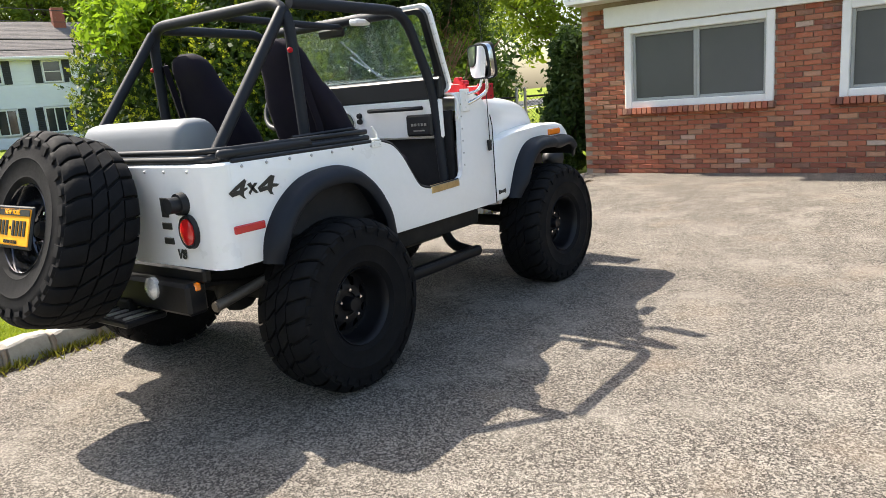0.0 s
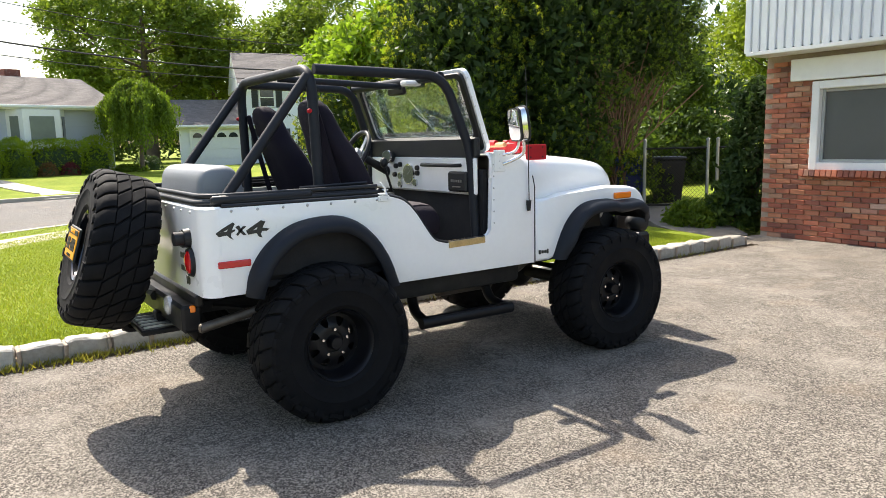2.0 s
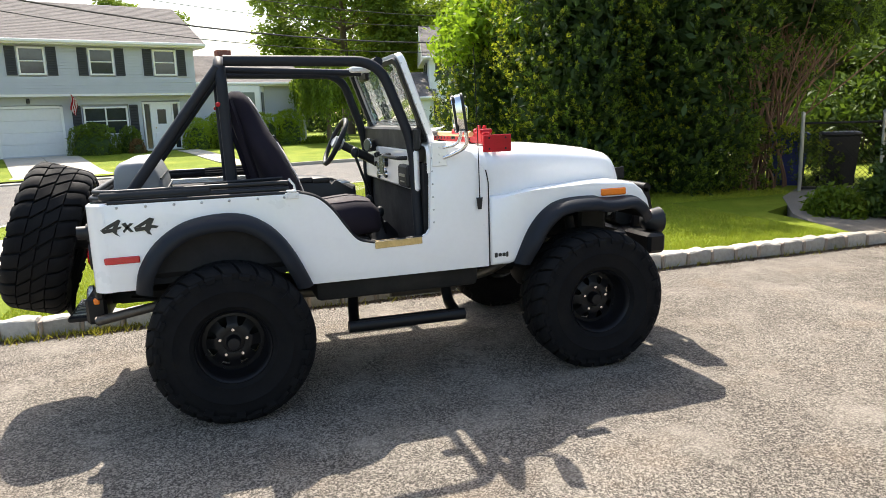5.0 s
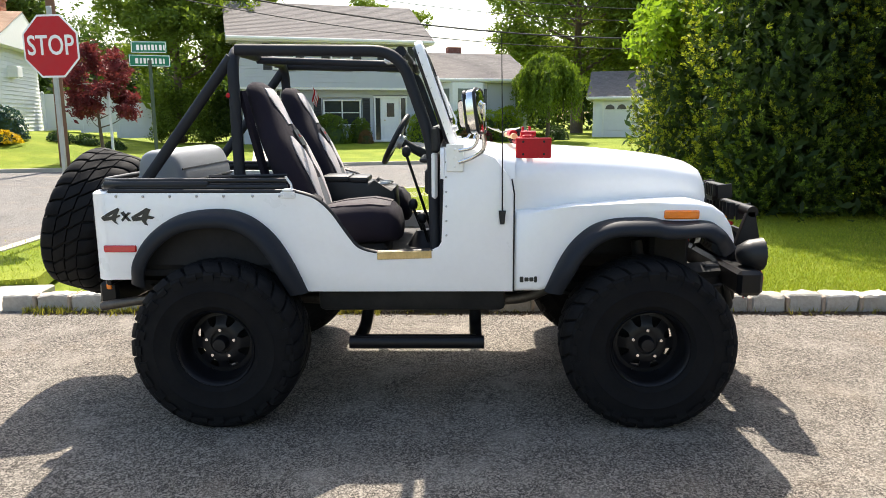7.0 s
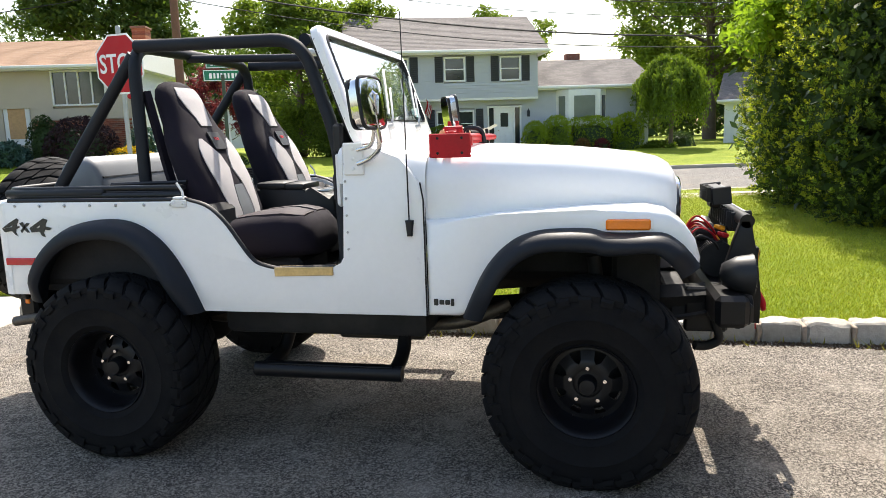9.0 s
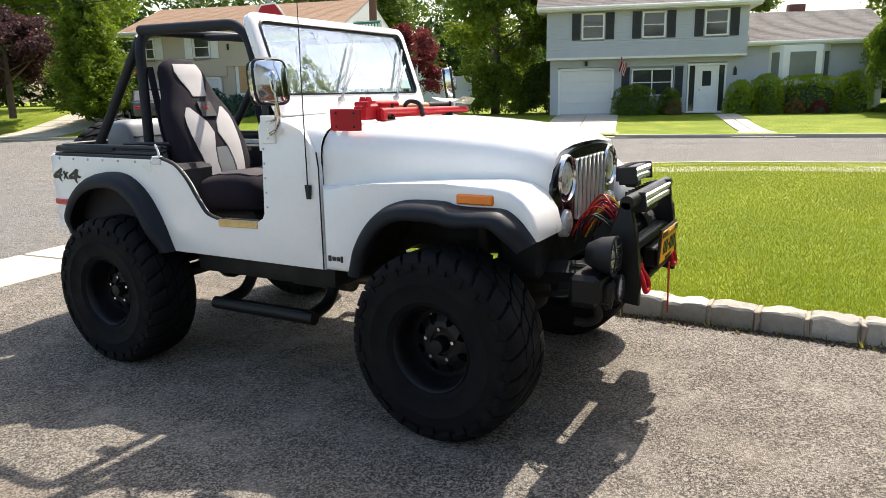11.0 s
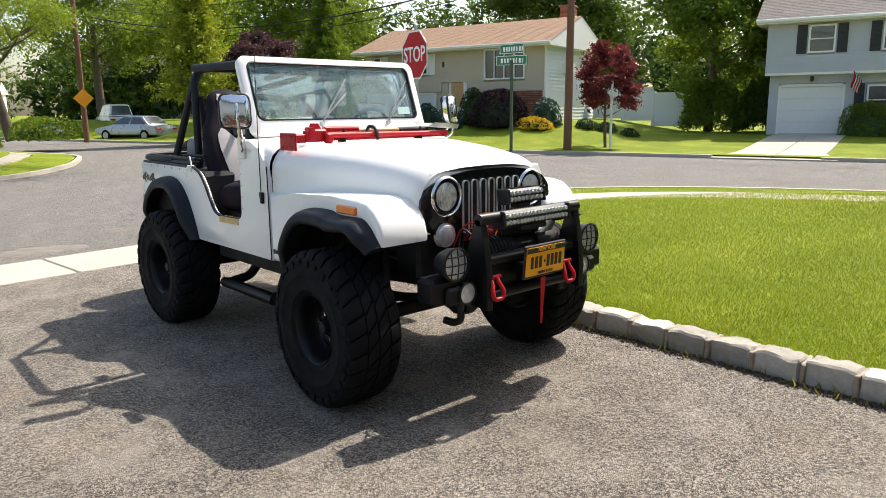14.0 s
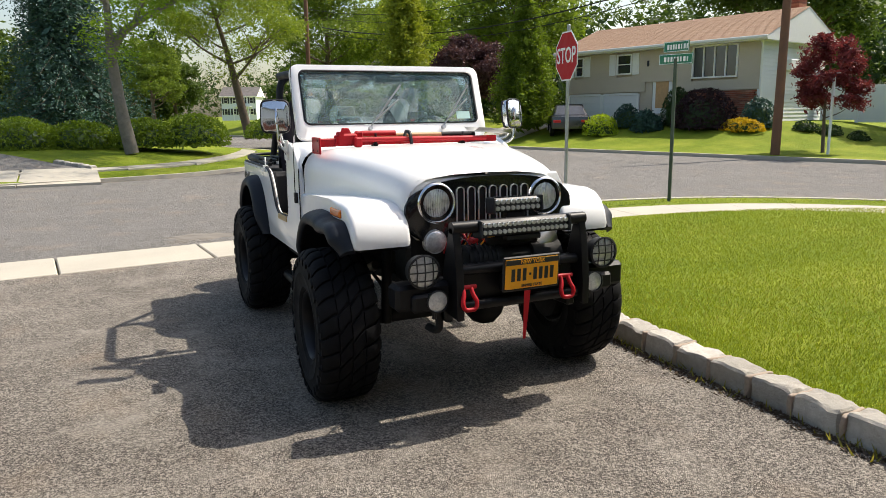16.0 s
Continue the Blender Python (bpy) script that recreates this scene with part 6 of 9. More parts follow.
# ---- the brick house at the head of the drive ----
brick_house = thing("brick_house", "red brick house with white siding above", "house")
WX = 7.72
W1, W2 = (-1.06, 0.92, 0.93, 2.06), (-3.85, -1.80, 0.93, 2.06)
bm = bmesh.new()
for y0, y1, z0, z1 in ((-14, W2[0], -0.1, 2.45), (W2[0], W2[1], -0.1, W2[2]), (W2[0], W2[1], W2[3], 2.45), (W2[1], W1[0], -0.1, 2.45), (W1[0], W1[1], -0.1, W1[2]), (W1[0], W1[1], W1[3], 2.45), (W1[1], 1.58, -0.1, 2.45)):
    box(bm, (WX + 0.15, (y0 + y1) / 2, (z0 + z1) / 2), (0.28, y1 - y0, z1 - z0))
box(bm, (WX + 4.0, 1.48, 1.2), (7.7, 0.2, 2.6))
part("wall", bm, M_MORTAR, brick_house, "mortar bed of the brick wall", 0)
bm = bmesh.new()
box(bm, (WX + 4.0, -6.2, 2.5), (8.0, 15.4, 0.1))
box(bm, (WX + 4.0, -6.2, -0.05), (7.5, 15.2, 0.1))
part("floor_slab", bm, M_CONC, brick_house, "", 0)
# upper storey, jettied, with vertical ribbed siding
bm = bmesh.new()
box(bm, (WX + 3.6, -6.24, 3.78), (8.0, 15.7, 2.58))
part("upper_wall", bm, M_SIDING_W, brick_house, "", 0)
bm = bmesh.new()
y = 1.66
while y > -9:
    box(bm, (WX - 0.415, y - 0.05, 3.76), (0.03, 0.085, 2.6), 0.008)
    y -= 0.115
part("upper_siding", bm, M_SIDING_W, brick_house, "white vertical ribbed siding", 0)
bm = bmesh.new()
box(bm, (WX - 0.2, -6.24, 2.45), (0.46, 15.74, 0.05), 0.006)
part("soffit", bm, M_WHITE_TRIM, brick_house, "", 0)
gr = bmesh.new()
prism(gr, [(WX - 0.9, 5.0), (WX + 3.6, 6.6), (WX + 8.2, 5.0)], 'y', -14.2, 2.2)
part("roof", gr, M_ROOF_G, brick_house, "", 0)
# white beam over the window
bm = bmesh.new()
box(bm, (WX - 0.02, -5.9, 2.215), (0.12, 14.2, 0.28), 0.008)
part("header_board", bm, M_WHITE_TRIM, brick_house, "cream painted board above the windows", 0)


def house_window(y0, y1, z0, z1, name):
    w = thing(name, "white framed sliding window with dark insect screens", "window", kind="structure")
    bm = bmesh.new()
    for y in (y0 + 0.05, y1 - 0.05):
        box(bm, (WX + 0.02, y, (z0 + z1) / 2), (0.14, 0.1, z1 - z0), 0.01)
    for z in (z0 + 0.05, z1 - 0.05):
        box(bm, (WX + 0.025, (y0 + y1) / 2, z), (0.13, y1 - y0 - 0.18, 0.1), 0.01)
    part("window_frame", bm, M_WHITE_TRIM, w, "", 0)
    bm = bmesh.new()
    for a, b in ((y0 + 0.1, (y0 + y1) / 2), ((y0 + y1) / 2, y1 - 0.1)):
        for y in (a + 0.02, b - 0.02):
            box(bm, (WX + 0.05, y, (z0 + z1) / 2), (0.05, 0.04, z1 - z0 - 0.2), 0.005)
        for z in (z0 + 0.12, z1 - 0.12):
            box(bm, (WX + 0.052, (a + b) / 2, z), (0.046, b - a - 0.08, 0.04), 0.005)
    part("sash", bm, M_GALV, w, "grey metal sliding sash", 0)
    for a, b in ((y0 + 0.12, (y0 + y1) / 2 - 0.02), ((y0 + y1) / 2 + 0.02, y1 - 0.12)):
        bm = bmesh.new()
        box(bm, (WX + 0.06, (a + b) / 2, (z0 + z1) / 2), (0.012, b - a, z1 - z0 - 0.24))
        part("pane", bm, M_SCREEN, w, "", 0)


house_window(*W1, "window_1")
house_window(*W2, "window_2")

# ---- street furniture ----
stop = thing("stop_sign", "red octagonal stop sign on a galvanised post", "road sign", pose(-3.72, 4.72, 0.08, 0, 0, -8))
bm = bmesh.new()
box(bm, (0, 0, 1.3), (0.06, 0.035, 2.9), 0.006)
part("post", bm, M_GALV, stop, "", 0)


def octagon(r):
    return [(r * math.cos(math.pi / 8 + k * math.pi / 4), 2.28 + r * math.sin(math.pi / 8 + k * math.pi / 4)) for k in range(8)]


for rad, y0, y1, m, nm in ((0.40, -0.026, -0.030, M_SIGNWHITE, "border"), (0.375, -0.0301, -0.033, M_SIGNRED, "face")):
    bm = bmesh.new()
    prism(bm, octagon(rad), 'y', y0, y1)
    part(nm, bm, m, stop, "", 0)
bm = letters("STOP", 0.33, 0.002, 0, 0.004)
turned(bm, Matrix.Translation((0, -0.036, 2.28)) @ pose(0, 0, 0, 90, 0, 0) @ Matrix.Diagonal((0.80, 1, 1, 1)))
part("lettering", bm, M_SIGNWHITE, stop, "white lettering", 0)

sign = thing("street_sign", "two green street name plates on a slim post", "road sign", pose(-3.27, 6.45, 0.08, 0, 0, 24))
bm = bmesh.new()
box(bm, (0, 0, 1.1), (0.05, 0.04, 2.3), 0.005)
part("post", bm, M_SIGNPOST, sign, "", 0)
for z, w, ang in ((2.24, 0.56, 0), (2.43, 0.50, -16)):
    holder = pose(0, 0, z, 0, 0, ang)
    bm = bmesh.new()
    box(bm, (0, 0, 0), (w, 0.012, 0.165), 0.004)
    turned(bm, holder)
    pl = part("name_plate", bm, M_SIGNGREEN, sign, "green reflective plate with a pale border", 0)
    bm = bmesh.new()
    for s in (-1, 1):
        for zz in (-0.072, 0.072):
            box(bm, (0, s * 0.0075, zz), (w - 0.02, 0.003, 0.008))
        for xx in (-w / 2 + 0.012, w / 2 - 0.012):
            box(bm, (xx, s * 0.0075, 0), (0.008, 0.003, 0.136))
        xx = -w * 0.36
        for wd in (0.055, 0.04, 0.045, 0.038, 0.05, 0.036, 0.0, 0.05, 0.03):
            if wd:
                box(bm, (xx + wd / 2, s * 0.0078, -0.005), (wd * 0.7, 0.003, 0.075))
            xx += wd + 0.008
    turned(bm, holder)
    part("lettering", bm, M_SIGNWHITE, pl, "", 0)

pole = thing("utility_pole", "brown timber utility pole carrying cables", "pole", pose(-10.8, 17.6, 0.05))
bm = bmesh.new()
cyl(bm, (0, 0, -0.3), (0.05, 0, 8.2), 0.15, 0.11, 14)
part("shaft", bm, M_POLE, pole, "", 40)
bm = bmesh.new()
box(bm, (0.05, 0, 7.6), (0.1, 2.0, 0.1), 0.01)
part("cross_arm", bm, M_POLE, pole, "", 0)
for k in range(4):
    bm = bmesh.new()
    cyl(bm, (0.05, -0.8 + 0.53 * k, 7.65), (0.05, -0.8 + 0.53 * k, 7.8), 0.04, 0.03, 8)
    part("insulator", bm, M_GALV, pole, "", 40)
pole2 = thing("utility_pole", "distant timber utility pole by the street", "pole", pose(-36.0, 8.9, 0.3))
bm = bmesh.new()
cyl(bm, (0, 0, -0.3), (0, 0, 8.5), 0.15, 0.11, 12)
part("shaft", bm, M_POLE, pole2, "", 40)
bm = bmesh.new()
prism(bm, [(-0.5, 0), (0, -0.5), (0.5, 0), (0, 0.5)], 'x', 0.17, 0.19)
turned(bm, Matrix.Translation((0, 0, 2.0)))
part("warning_plate", bm, M_SIGNYEL, pole2, "amber diamond warning plate", 0)
sp = thing("sign_post", "thin white post with a horizontal arm", "post", pose(-9.9, 18.9, 0.2))
bm = bmesh.new()
box(bm, (0, 0, 1.1), (0.07, 0.07, 2.5), 0.008)
part("upright", bm, M_SIDING_W, sp, "", 0)
bm = bmesh.new()
box(bm, (-0.45, 0, 2.4), (1.3, 0.04, 0.04), 0.005)
part("arm", bm, M_GALV, sp, "", 0)
for k, (za, zb, off, sag, rr) in enumerate(((7.7, 7.2, -0.8, 2.3, 0.014), (7.2, 6.8, 0.3, 2.1, 0.012), (6.5, 6.2, 0.0, 2.1, 0.028), (6.1, 5.9, 0.1, 2.1, 0.016))):
    c = thing("cable", "black overhead service cable strung along the street", "cable", group="overhead cables")
    for a0, a1, z0, z1 in ((-10.0, 28.0, za, zb), (-10.0, -37.0, za, zb + 0.5)):
        bm = bmesh.new()
        pts = []
        for i in range(25):
            f = i / 24
            pts.append(st(a0 + (a1 - a0) * f, 9.25 + off, z0 + (z1 - z0) * f - sag * (1.0 if a1 > 0 else 0.6) * 4 * f * (1 - f)))
        tube(bm, pts, rr, 5)
        part("span", bm, M_CABLE, c, "", 60)
pole3 = thing("utility_pole", "timber utility pole beyond the thicket", "pole", Matrix.Translation(st(28.0, 9.25)))
bm = bmesh.new()
cyl(bm, (0, 0, -0.3), (0, 0, 8.0), 0.15, 0.11, 12)
part("shaft", bm, M_POLE, pole3, "", 40)


# chain-link fence and gate by the path
def chain_link(bm, p, q, z0, z1, step=0.075):
    d = Vector(q) - Vector(p)
    L = d.length
    n = d.normalized()
    h = z1 - z0
    k = -h
    while k < L:
        for s in (0, 1):
            a, b = (k, k + h) if s == 0 else (k + h, k)
            lo, hi = (k, k + h)
            t0, t1 = max(0.0, (0 - lo) / h), min(1.0, (L - lo) / h)
            if t1 <= t0:
                continue
            x0, x1 = lo + h * t0, lo + h * t1
            za, zb = (z0 + h * t0, z0 + h * t1) if s == 0 else (z1 - h * t0, z1 - h * t1)
            tube(bm, [Vector(p) + n * x0 + Vector((0, 0, za)), Vector(p) + n * x1 + Vector((0, 0, zb))], 0.0035, 3)
        k += step


cl = thing("chain_link_fence", "weathered chain-link garden fence with a closed gate", "fence")
posts = [(9.05, 4.75), (9.95, 4.05), (10.1, 3.95), (11.6, 2.8), (8.2, 5.4)]
for x, y in posts[:4]:
    bm = bmesh.new()
    cyl(bm, (x, y, -0.1), (x, y, 1.32), 0.03, 0.03, 8)
    ball(bm, (x, y, 1.33), 0.04, (1, 1, 1), 1)
    part("post", bm, M_GALV, cl, "", 40)
for (p, q, nm) in ((posts[0], posts[1], "gate_panel"), (posts[2], posts[3], "fence_panel")):
    bm = bmesh.new()
    chain_link(bm, (*p, 0), (*q, 0), 0.12, 1.2)
    for z in (0.14, 1.18):
        cyl(bm, (*p, z), (*q, z), 0.018, 0.018, 6)
    part(nm, bm, M_FRAME, cl, "", 40)
for (x, y, m, lab) in ((10.4, 5.3, M_BIN, "black wheeled rubbish bin behind the gate"), (9.75, 5.75, M_BINBLUE, "blue recycling bin behind the gate")):
    b = thing("wheeled_bin", lab, "bin", pose(x, y, 0.0, 0, 0, -40))
    bm = bmesh.new()
    loft(bm, [[(-0.22, -0.24, 0.06), (0.22, -0.24, 0.06), (0.22, 0.24, 0.06), (-0.22, 0.24, 0.06)], [(-0.29, -0.32, 0.92), (0.29, -0.32, 0.92), (0.29, 0.32, 0.92), (-0.29, 0.32, 0.92)]])
    part("body", bm, m, b, "", 0)
    bm = bmesh.new()
    box(bm, (0, 0, 0.96), (0.62, 0.7, 0.07), 0.025)
    part("lid", bm, m, b, "", 30)
    for s in (-1, 1):
        bm = bmesh.new()
        cyl(bm, (s * 0.25, 0.26, 0.1), (s * 0.3, 0.26, 0.1), 0.1, 0.1, 12)
        part("wheel", bm, M_RUBBER, b, "", 40)


# parked cars in the distance
def far_car(name, label, at, rot, paint, tall=1.42, length=4.6):
    c = thing(name, label, "car", pose(*at, 0, 0, rot))
    L = length / 2
    bm = bmesh.new()
    low = [(-L, 0.33), (-L - 0.03, 0.55), (-L + 0.02, 0.86), (-L + 0.75, 0.93), (L - 1.35, 0.90), (L - 0.25, 0.74), (L - 0.02, 0.58), (L, 0.32)]
    prism(bm, low, 'y', -0.86, 0.86, 0.09, 3)
    part("body", bm, paint, c, "", 40)
    if tall < 1.6:
        cabin = [(-L + 0.55, 0.90), (-L + 1.15, tall - 0.05), (-L + 1.6, tall), (L - 2.35, tall), (L - 2.05, tall - 0.06), (L - 1.25, 0.88)]
    else:
        cabin = [(-L + 0.05, 0.90), (-L + 0.3, tall - 0.06), (-L + 0.7, tall), (L - 2.1, tall), (L - 1.85, tall - 0.06), (L - 1.1, 0.88)]
    mid = [sum(p[0] for p in cabin) / 6, 1.12]

    def wide(z, s):
        return s * (0.80 - 0.20 * max(0.0, z - 0.9) / (tall - 0.9))
    bm = bmesh.new()
    loft(bm, [[(x, wide(z, -1), z) for x, z in cabin], [(x, wide(z, 1), z) for x, z in cabin]], True, True)
    bmesh.ops.bevel(bm, geom=bm.edges[:], offset=0.04, segments=2, affect='EDGES', profile=0.5)
    part("cabin", bm, paint, c, "", 40)
    # side windows, front and rear door
    zb, zt = 0.96, tall - 0.09
    for s in (-1, 1):
        for k in range(2):
            f0, f1 = (0.0, 0.47) if k == 0 else (0.52, 1.0)
            xa, xb = cabin[0][0] + 0.22, cabin[5][0] - 0.16
            ta, tb = cabin[1][0] + 0.10, cabin[4][0] - 0.04
            q = [(xa + (xb - xa) * f0, zb), (xa + (xb - xa) * f1, zb), (ta + (tb - ta) * f1, zt), (ta + (tb - ta) * f0, zt)]
            bm = bmesh.new()
            loft(bm, [[(x, wide(z, s) + s * 0.004, z) for x, z in q], [(x, wide(z, s) - s * 0.02, z) for x, z in q]], True, True)
            part("side_window", bm, M_PANE, c, "", 0)
    for name_, (x0, z0), (x1, z1), o in (("rear_window", cabin[0], cabin[1], -0.006), ("windscreen", cabin[5], cabin[4], 0.006)):
        bm = bmesh.new()
        q = [(x0 + (x1 - x0) * 0.12, z0 + (z1 - z0) * 0.12), (x0 + (x1 - x0) * 0.94, z0 + (z1 - z0) * 0.94)]
        loft(bm, [[(x + o, wide(z, -0.88), z + 0.004), (x + o, wide(z, 0.88), z + 0.004), (x - o * 3, wide(z, 0.88), z - 0.01), (x - o * 3, wide(z, -0.88), z - 0.01)] for x, z in q], True, True)
        part(name_, bm, M_PANE, c, "", 0)
    for x in (-L + 0.85, L - 0.9):
        for s in (-1, 1):
            bm = bmesh.new()
            cyl(bm, (x, s * 0.7, 0.32), (x, s * 0.89, 0.32), 0.32, 0.32, 20)
            w = part("wheel", bm, M_RUBBER, c, "", 40)
            bm = bmesh.new()
            cyl(bm, (x, s * 0.88, 0.32), (x, s * 0.9, 0.32), 0.2, 0.2, 14)
            part("hubcap", bm, M_GALV, w, "", 40)
    for s in (-1, 1):
        bm = bmesh.new()
        box(bm, (-L + 0.02, s * 0.62, 0.66), (0.08, 0.36, 0.14), 0.02)
        part("tail_light", bm, M_REDLENS, c, "", 0)
        bm = bmesh.new()
        box(bm, (L - 0.08, s * 0.6, 0.6), (0.12, 0.34, 0.13), 0.02)
        part("headlight", bm, M_LENS, c, "", 0)
    return c


M_CARSILVER = surf("silver_paint", (0.36, 0.39, 0.43), 0.3, 0.5, 0.05, 3.0, 40.0, 0.01, coat=0.8)
M_CARWHITE = surf("white_car_paint", (0.75, 0.75, 0.75), 0.3, 0.0, 0.04, 3.0, 40.0, 0.01, coat=0.8)
M_CARDARK = surf("dark_car_paint", (0.02, 0.022, 0.026), 0.3, 0.0, 0.1, 3.0, 40.0, 0.01, coat=0.8)
far_car("saloon_car", "silver saloon car parked along the street", (-37.5, 12.0, -0.05), 206, M_CARSILVER)
far_car("estate_car", "white sport utility car parked in a drive", (-51.0, 15.2, 0.4), 175, M_CARWHITE, 1.75)
far_car("estate_car", "distant white car parked by the colonial house", (-118.0, 12.0, -0.1), 70, M_CARWHITE, 1.7)
far_car("pickup_car", "dark car parked in the tan house drive", (-22.9, 17.9, 0.42), 150, M_CARDARK, 1.42, 3.6)

# ---- the off-road vehicle ----
car = thing("off_road_vehicle", "white open-topped vintage four-wheel-drive with black roll cage and huge tyres", "car", Matrix.Translation((0, 0.025, 0)))
HY = 0.79
HUB = 0.402
TR = 0.416


def mirrored(fn):
    """Builds a part on the right (s = -1) and on the left (s = 1)."""
    return [fn(s) for s in (-1, 1)]


REAR_C, FRONT_C = (0.02, 0.60), (2.10, 0.60)
REAR_ARCH = [(-0.413, 0.70), (-0.385, 0.82), (-0.30, 0.94), (-0.16, 1.03), (0.02, 1.058), (0.16, 1.035), (0.28, 0.95), (0.37, 0.82), (0.447, 0.65)]
FRONT_ARCH = [(1.606, 0.655), (1.64, 0.735), (1.684, 0.825), (1.723, 0.884), (1.774, 0.938), (1.838, 0.981), (1.914, 1.004), (2.0, 1.011), (2.11, 1.010), (2.165, 0.997), (2.25, 0.994), (2.37, 0.995), (2.43, 0.964), (2.47, 0.924), (2.51, 0.872)]


def smooth_line(pts, n=4):
    """A Catmull-Rom line through 2-D points."""
    out = []
    for i in range(len(pts) - 1):
        p0, p1, p2, p3 = pts[max(0, i - 1)], pts[i], pts[i + 1], pts[min(len(pts) - 1, i + 2)]
        for k in range(n):
            t = k / n
            out.append(tuple(0.5 * (2 * b + (c - a) * t + (2 * a - 5 * b + 4 * c - d) * t * t + (3 * b - a - 3 * c + d) * t ** 3) for a, b, c, d in zip(p0, p1, p2, p3)))
    out.append(pts[-1])
    return out


def shrink(pts, c, k):
    return [(c[0] + (x - c[0]) * k, c[1] + (z - c[1]) * k) for x, z in pts]


# tub: two sides, the rounded back and a back panel
door = smooth_line([(0.40, 1.138), (0.48, 1.115), (0.53, 1.082), (0.58, 1.028), (0.63, 0.955), (0.68, 0.887), (0.72, 0.858), (0.80, 0.838)], 4)
rear_open = shrink(smooth_line(REAR_ARCH, 3), REAR_C, 0.93)
side = [(-0.535, 1.14), (-0.535, 0.71), (-0.385, 0.71)] + rear_open[1:-1] + [(0.43, 0.65), (1.452, 0.65), (1.452, 1.13), (1.43, 1.21), (1.36, 1.30), (1.25, 1.345), (1.118, 1.35), (1.112, 0.892), (1.095, 0.863), (1.06, 0.846)] + door[::-1]


def tub_side(s):
    bm = bmesh.new()
    prism(bm, side, 'y', s * HY, s * (HY - 0.035), 0.008, 2)
    return part("tub_side", bm, M_WHITE, car, "white painted steel tub side", 30)


mirrored(tub_side)
bm = bmesh.new()
plan = [(-0.518, -HY - 0.0012)] + [(-0.52 - 0.085 * math.sin(a), -HY + 0.085 - 0.085 * math.cos(a)) for a in np.linspace(0, math.pi / 2, 7)]
plan += [(x, -y) for x, y in plan[::-1]]
loft(bm, [[(x, y, 0.71) for x, y in plan], [(x, y, 0.80) for x, y in plan], [(x, y, 1.135) for x, y in plan], [(x + 0.012, y * 0.985, 1.145) for x, y in plan], [(x + 0.03, y * 0.96, 1.135) for x, y in plan], [(x + 0.035, y * 0.955, 0.72) for x, y in plan]], False, False)
part("tub_back", bm, M_WHITE, car, "white rounded rear corners and panel", 40)
bm = bmesh.new()
box(bm, (0.28, 0, 0.735), (1.7, 1.46, 0.03))
box(bm, (1.11, 0, 1.0), (0.03, 1.46, 0.5))
for s in (-1, 1):
    box(bm, (0.03, s * 0.62, 0.93), (0.92, 0.27, 0.36), 0.03)
part("floor_pan", bm, M_PIT, car, "black floor pan and wheel housings", 30)
# rim bead along the tub top
for s in (-1, 1):
    bm = bmesh.new()
    tube(bm, [(x, s * (HY - 0.012), z + 0.004) for x, z in [(-0.5, 1.14)] + door + [(1.06, 0.848)]], 0.012, 6)
    part("door_edge_trim", bm, M_BLACK, car, "black rubber edging round the door opening", 60)
    bm = bmesh.new()
    box(bm, (0.924, s * (HY + 0.0035), 0.831), (0.264, 0.006, 0.032), 0.002, (0, -1.5, 0))
    box(bm, (0.924, s * (HY - 0.02), 0.849), (0.264, 0.052, 0.006), 0.002, (0, -1.5, 0))
    part("sill_plate", bm, M_BRASS, car, "bright brass sill plate", 30)

# cowl and hood
bm = bmesh.new()


def cowl_ring(x, w, zt, zb, r=0.11):
    pts = [(x, -w, zb)]
    pts += [(x, -w + r - r * math.cos(a), zt - r + r * math.sin(a)) for a in np.linspace(0, math.pi / 2, 6)]
    pts += [(x, -w * 0.4, zt + 0.012), (x, 0, zt + 0.016)]
    return pts + [(px, -py, pz) for px, py, pz in pts[-2::-1]]


loft(bm, [cowl_ring(1.10, 0.786, 1.345, 1.2, 0.05), cowl_ring(1.16, 0.786, 1.35, 1.2, 0.07), cowl_ring(1.30, 0.782, 1.345, 1.2, 0.11), cowl_ring(1.458, 0.774, 1.315, 1.1, 0.13)], False, False)
part("cowl", bm, M_WHITE, car, "white cowl below the windscreen", 50)
bm = bmesh.new()
loft(bm, [cowl_ring(1.452, 0.755, 1.308, 1.03, 0.13), cowl_ring(1.466, 0.757, 1.318, 1.03, 0.135), cowl_ring(1.6, 0.70, 1.318, 1.03, 0.14), cowl_ring(1.8, 0.648, 1.308, 1.03, 0.145), cowl_ring(2.0, 0.60, 1.295, 1.03, 0.15),
          cowl_ring(2.2, 0.552, 1.275, 1.03, 0.155), cowl_ring(2.34, 0.52, 1.255, 1.03, 0.16), cowl_ring(2.41, 0.505, 1.238, 1.03, 0.165), cowl_ring(2.445, 0.495, 1.218, 1.03, 0.17), cowl_ring(2.458, 0.485, 1.20, 1.03, 0.175)], False, False)
hood = part("hood", bm, M_WHITE, car, "white domed hood", 60)
# front fenders
fend_open = shrink(smooth_line(FRONT_ARCH, 3), FRONT_C, 0.94)
fender = [(1.455, 0.65), (1.585, 0.65)] + fend_open[1:-1] + [(2.49, 0.865), (2.512, 0.87), (2.515, 0.90), (2.495, 0.97), (2.455, 1.03), (2.40, 1.07), (2.32, 1.088), (2.1, 1.086), (1.75, 1.07), (1.60, 1.05), (1.455, 1.05)]


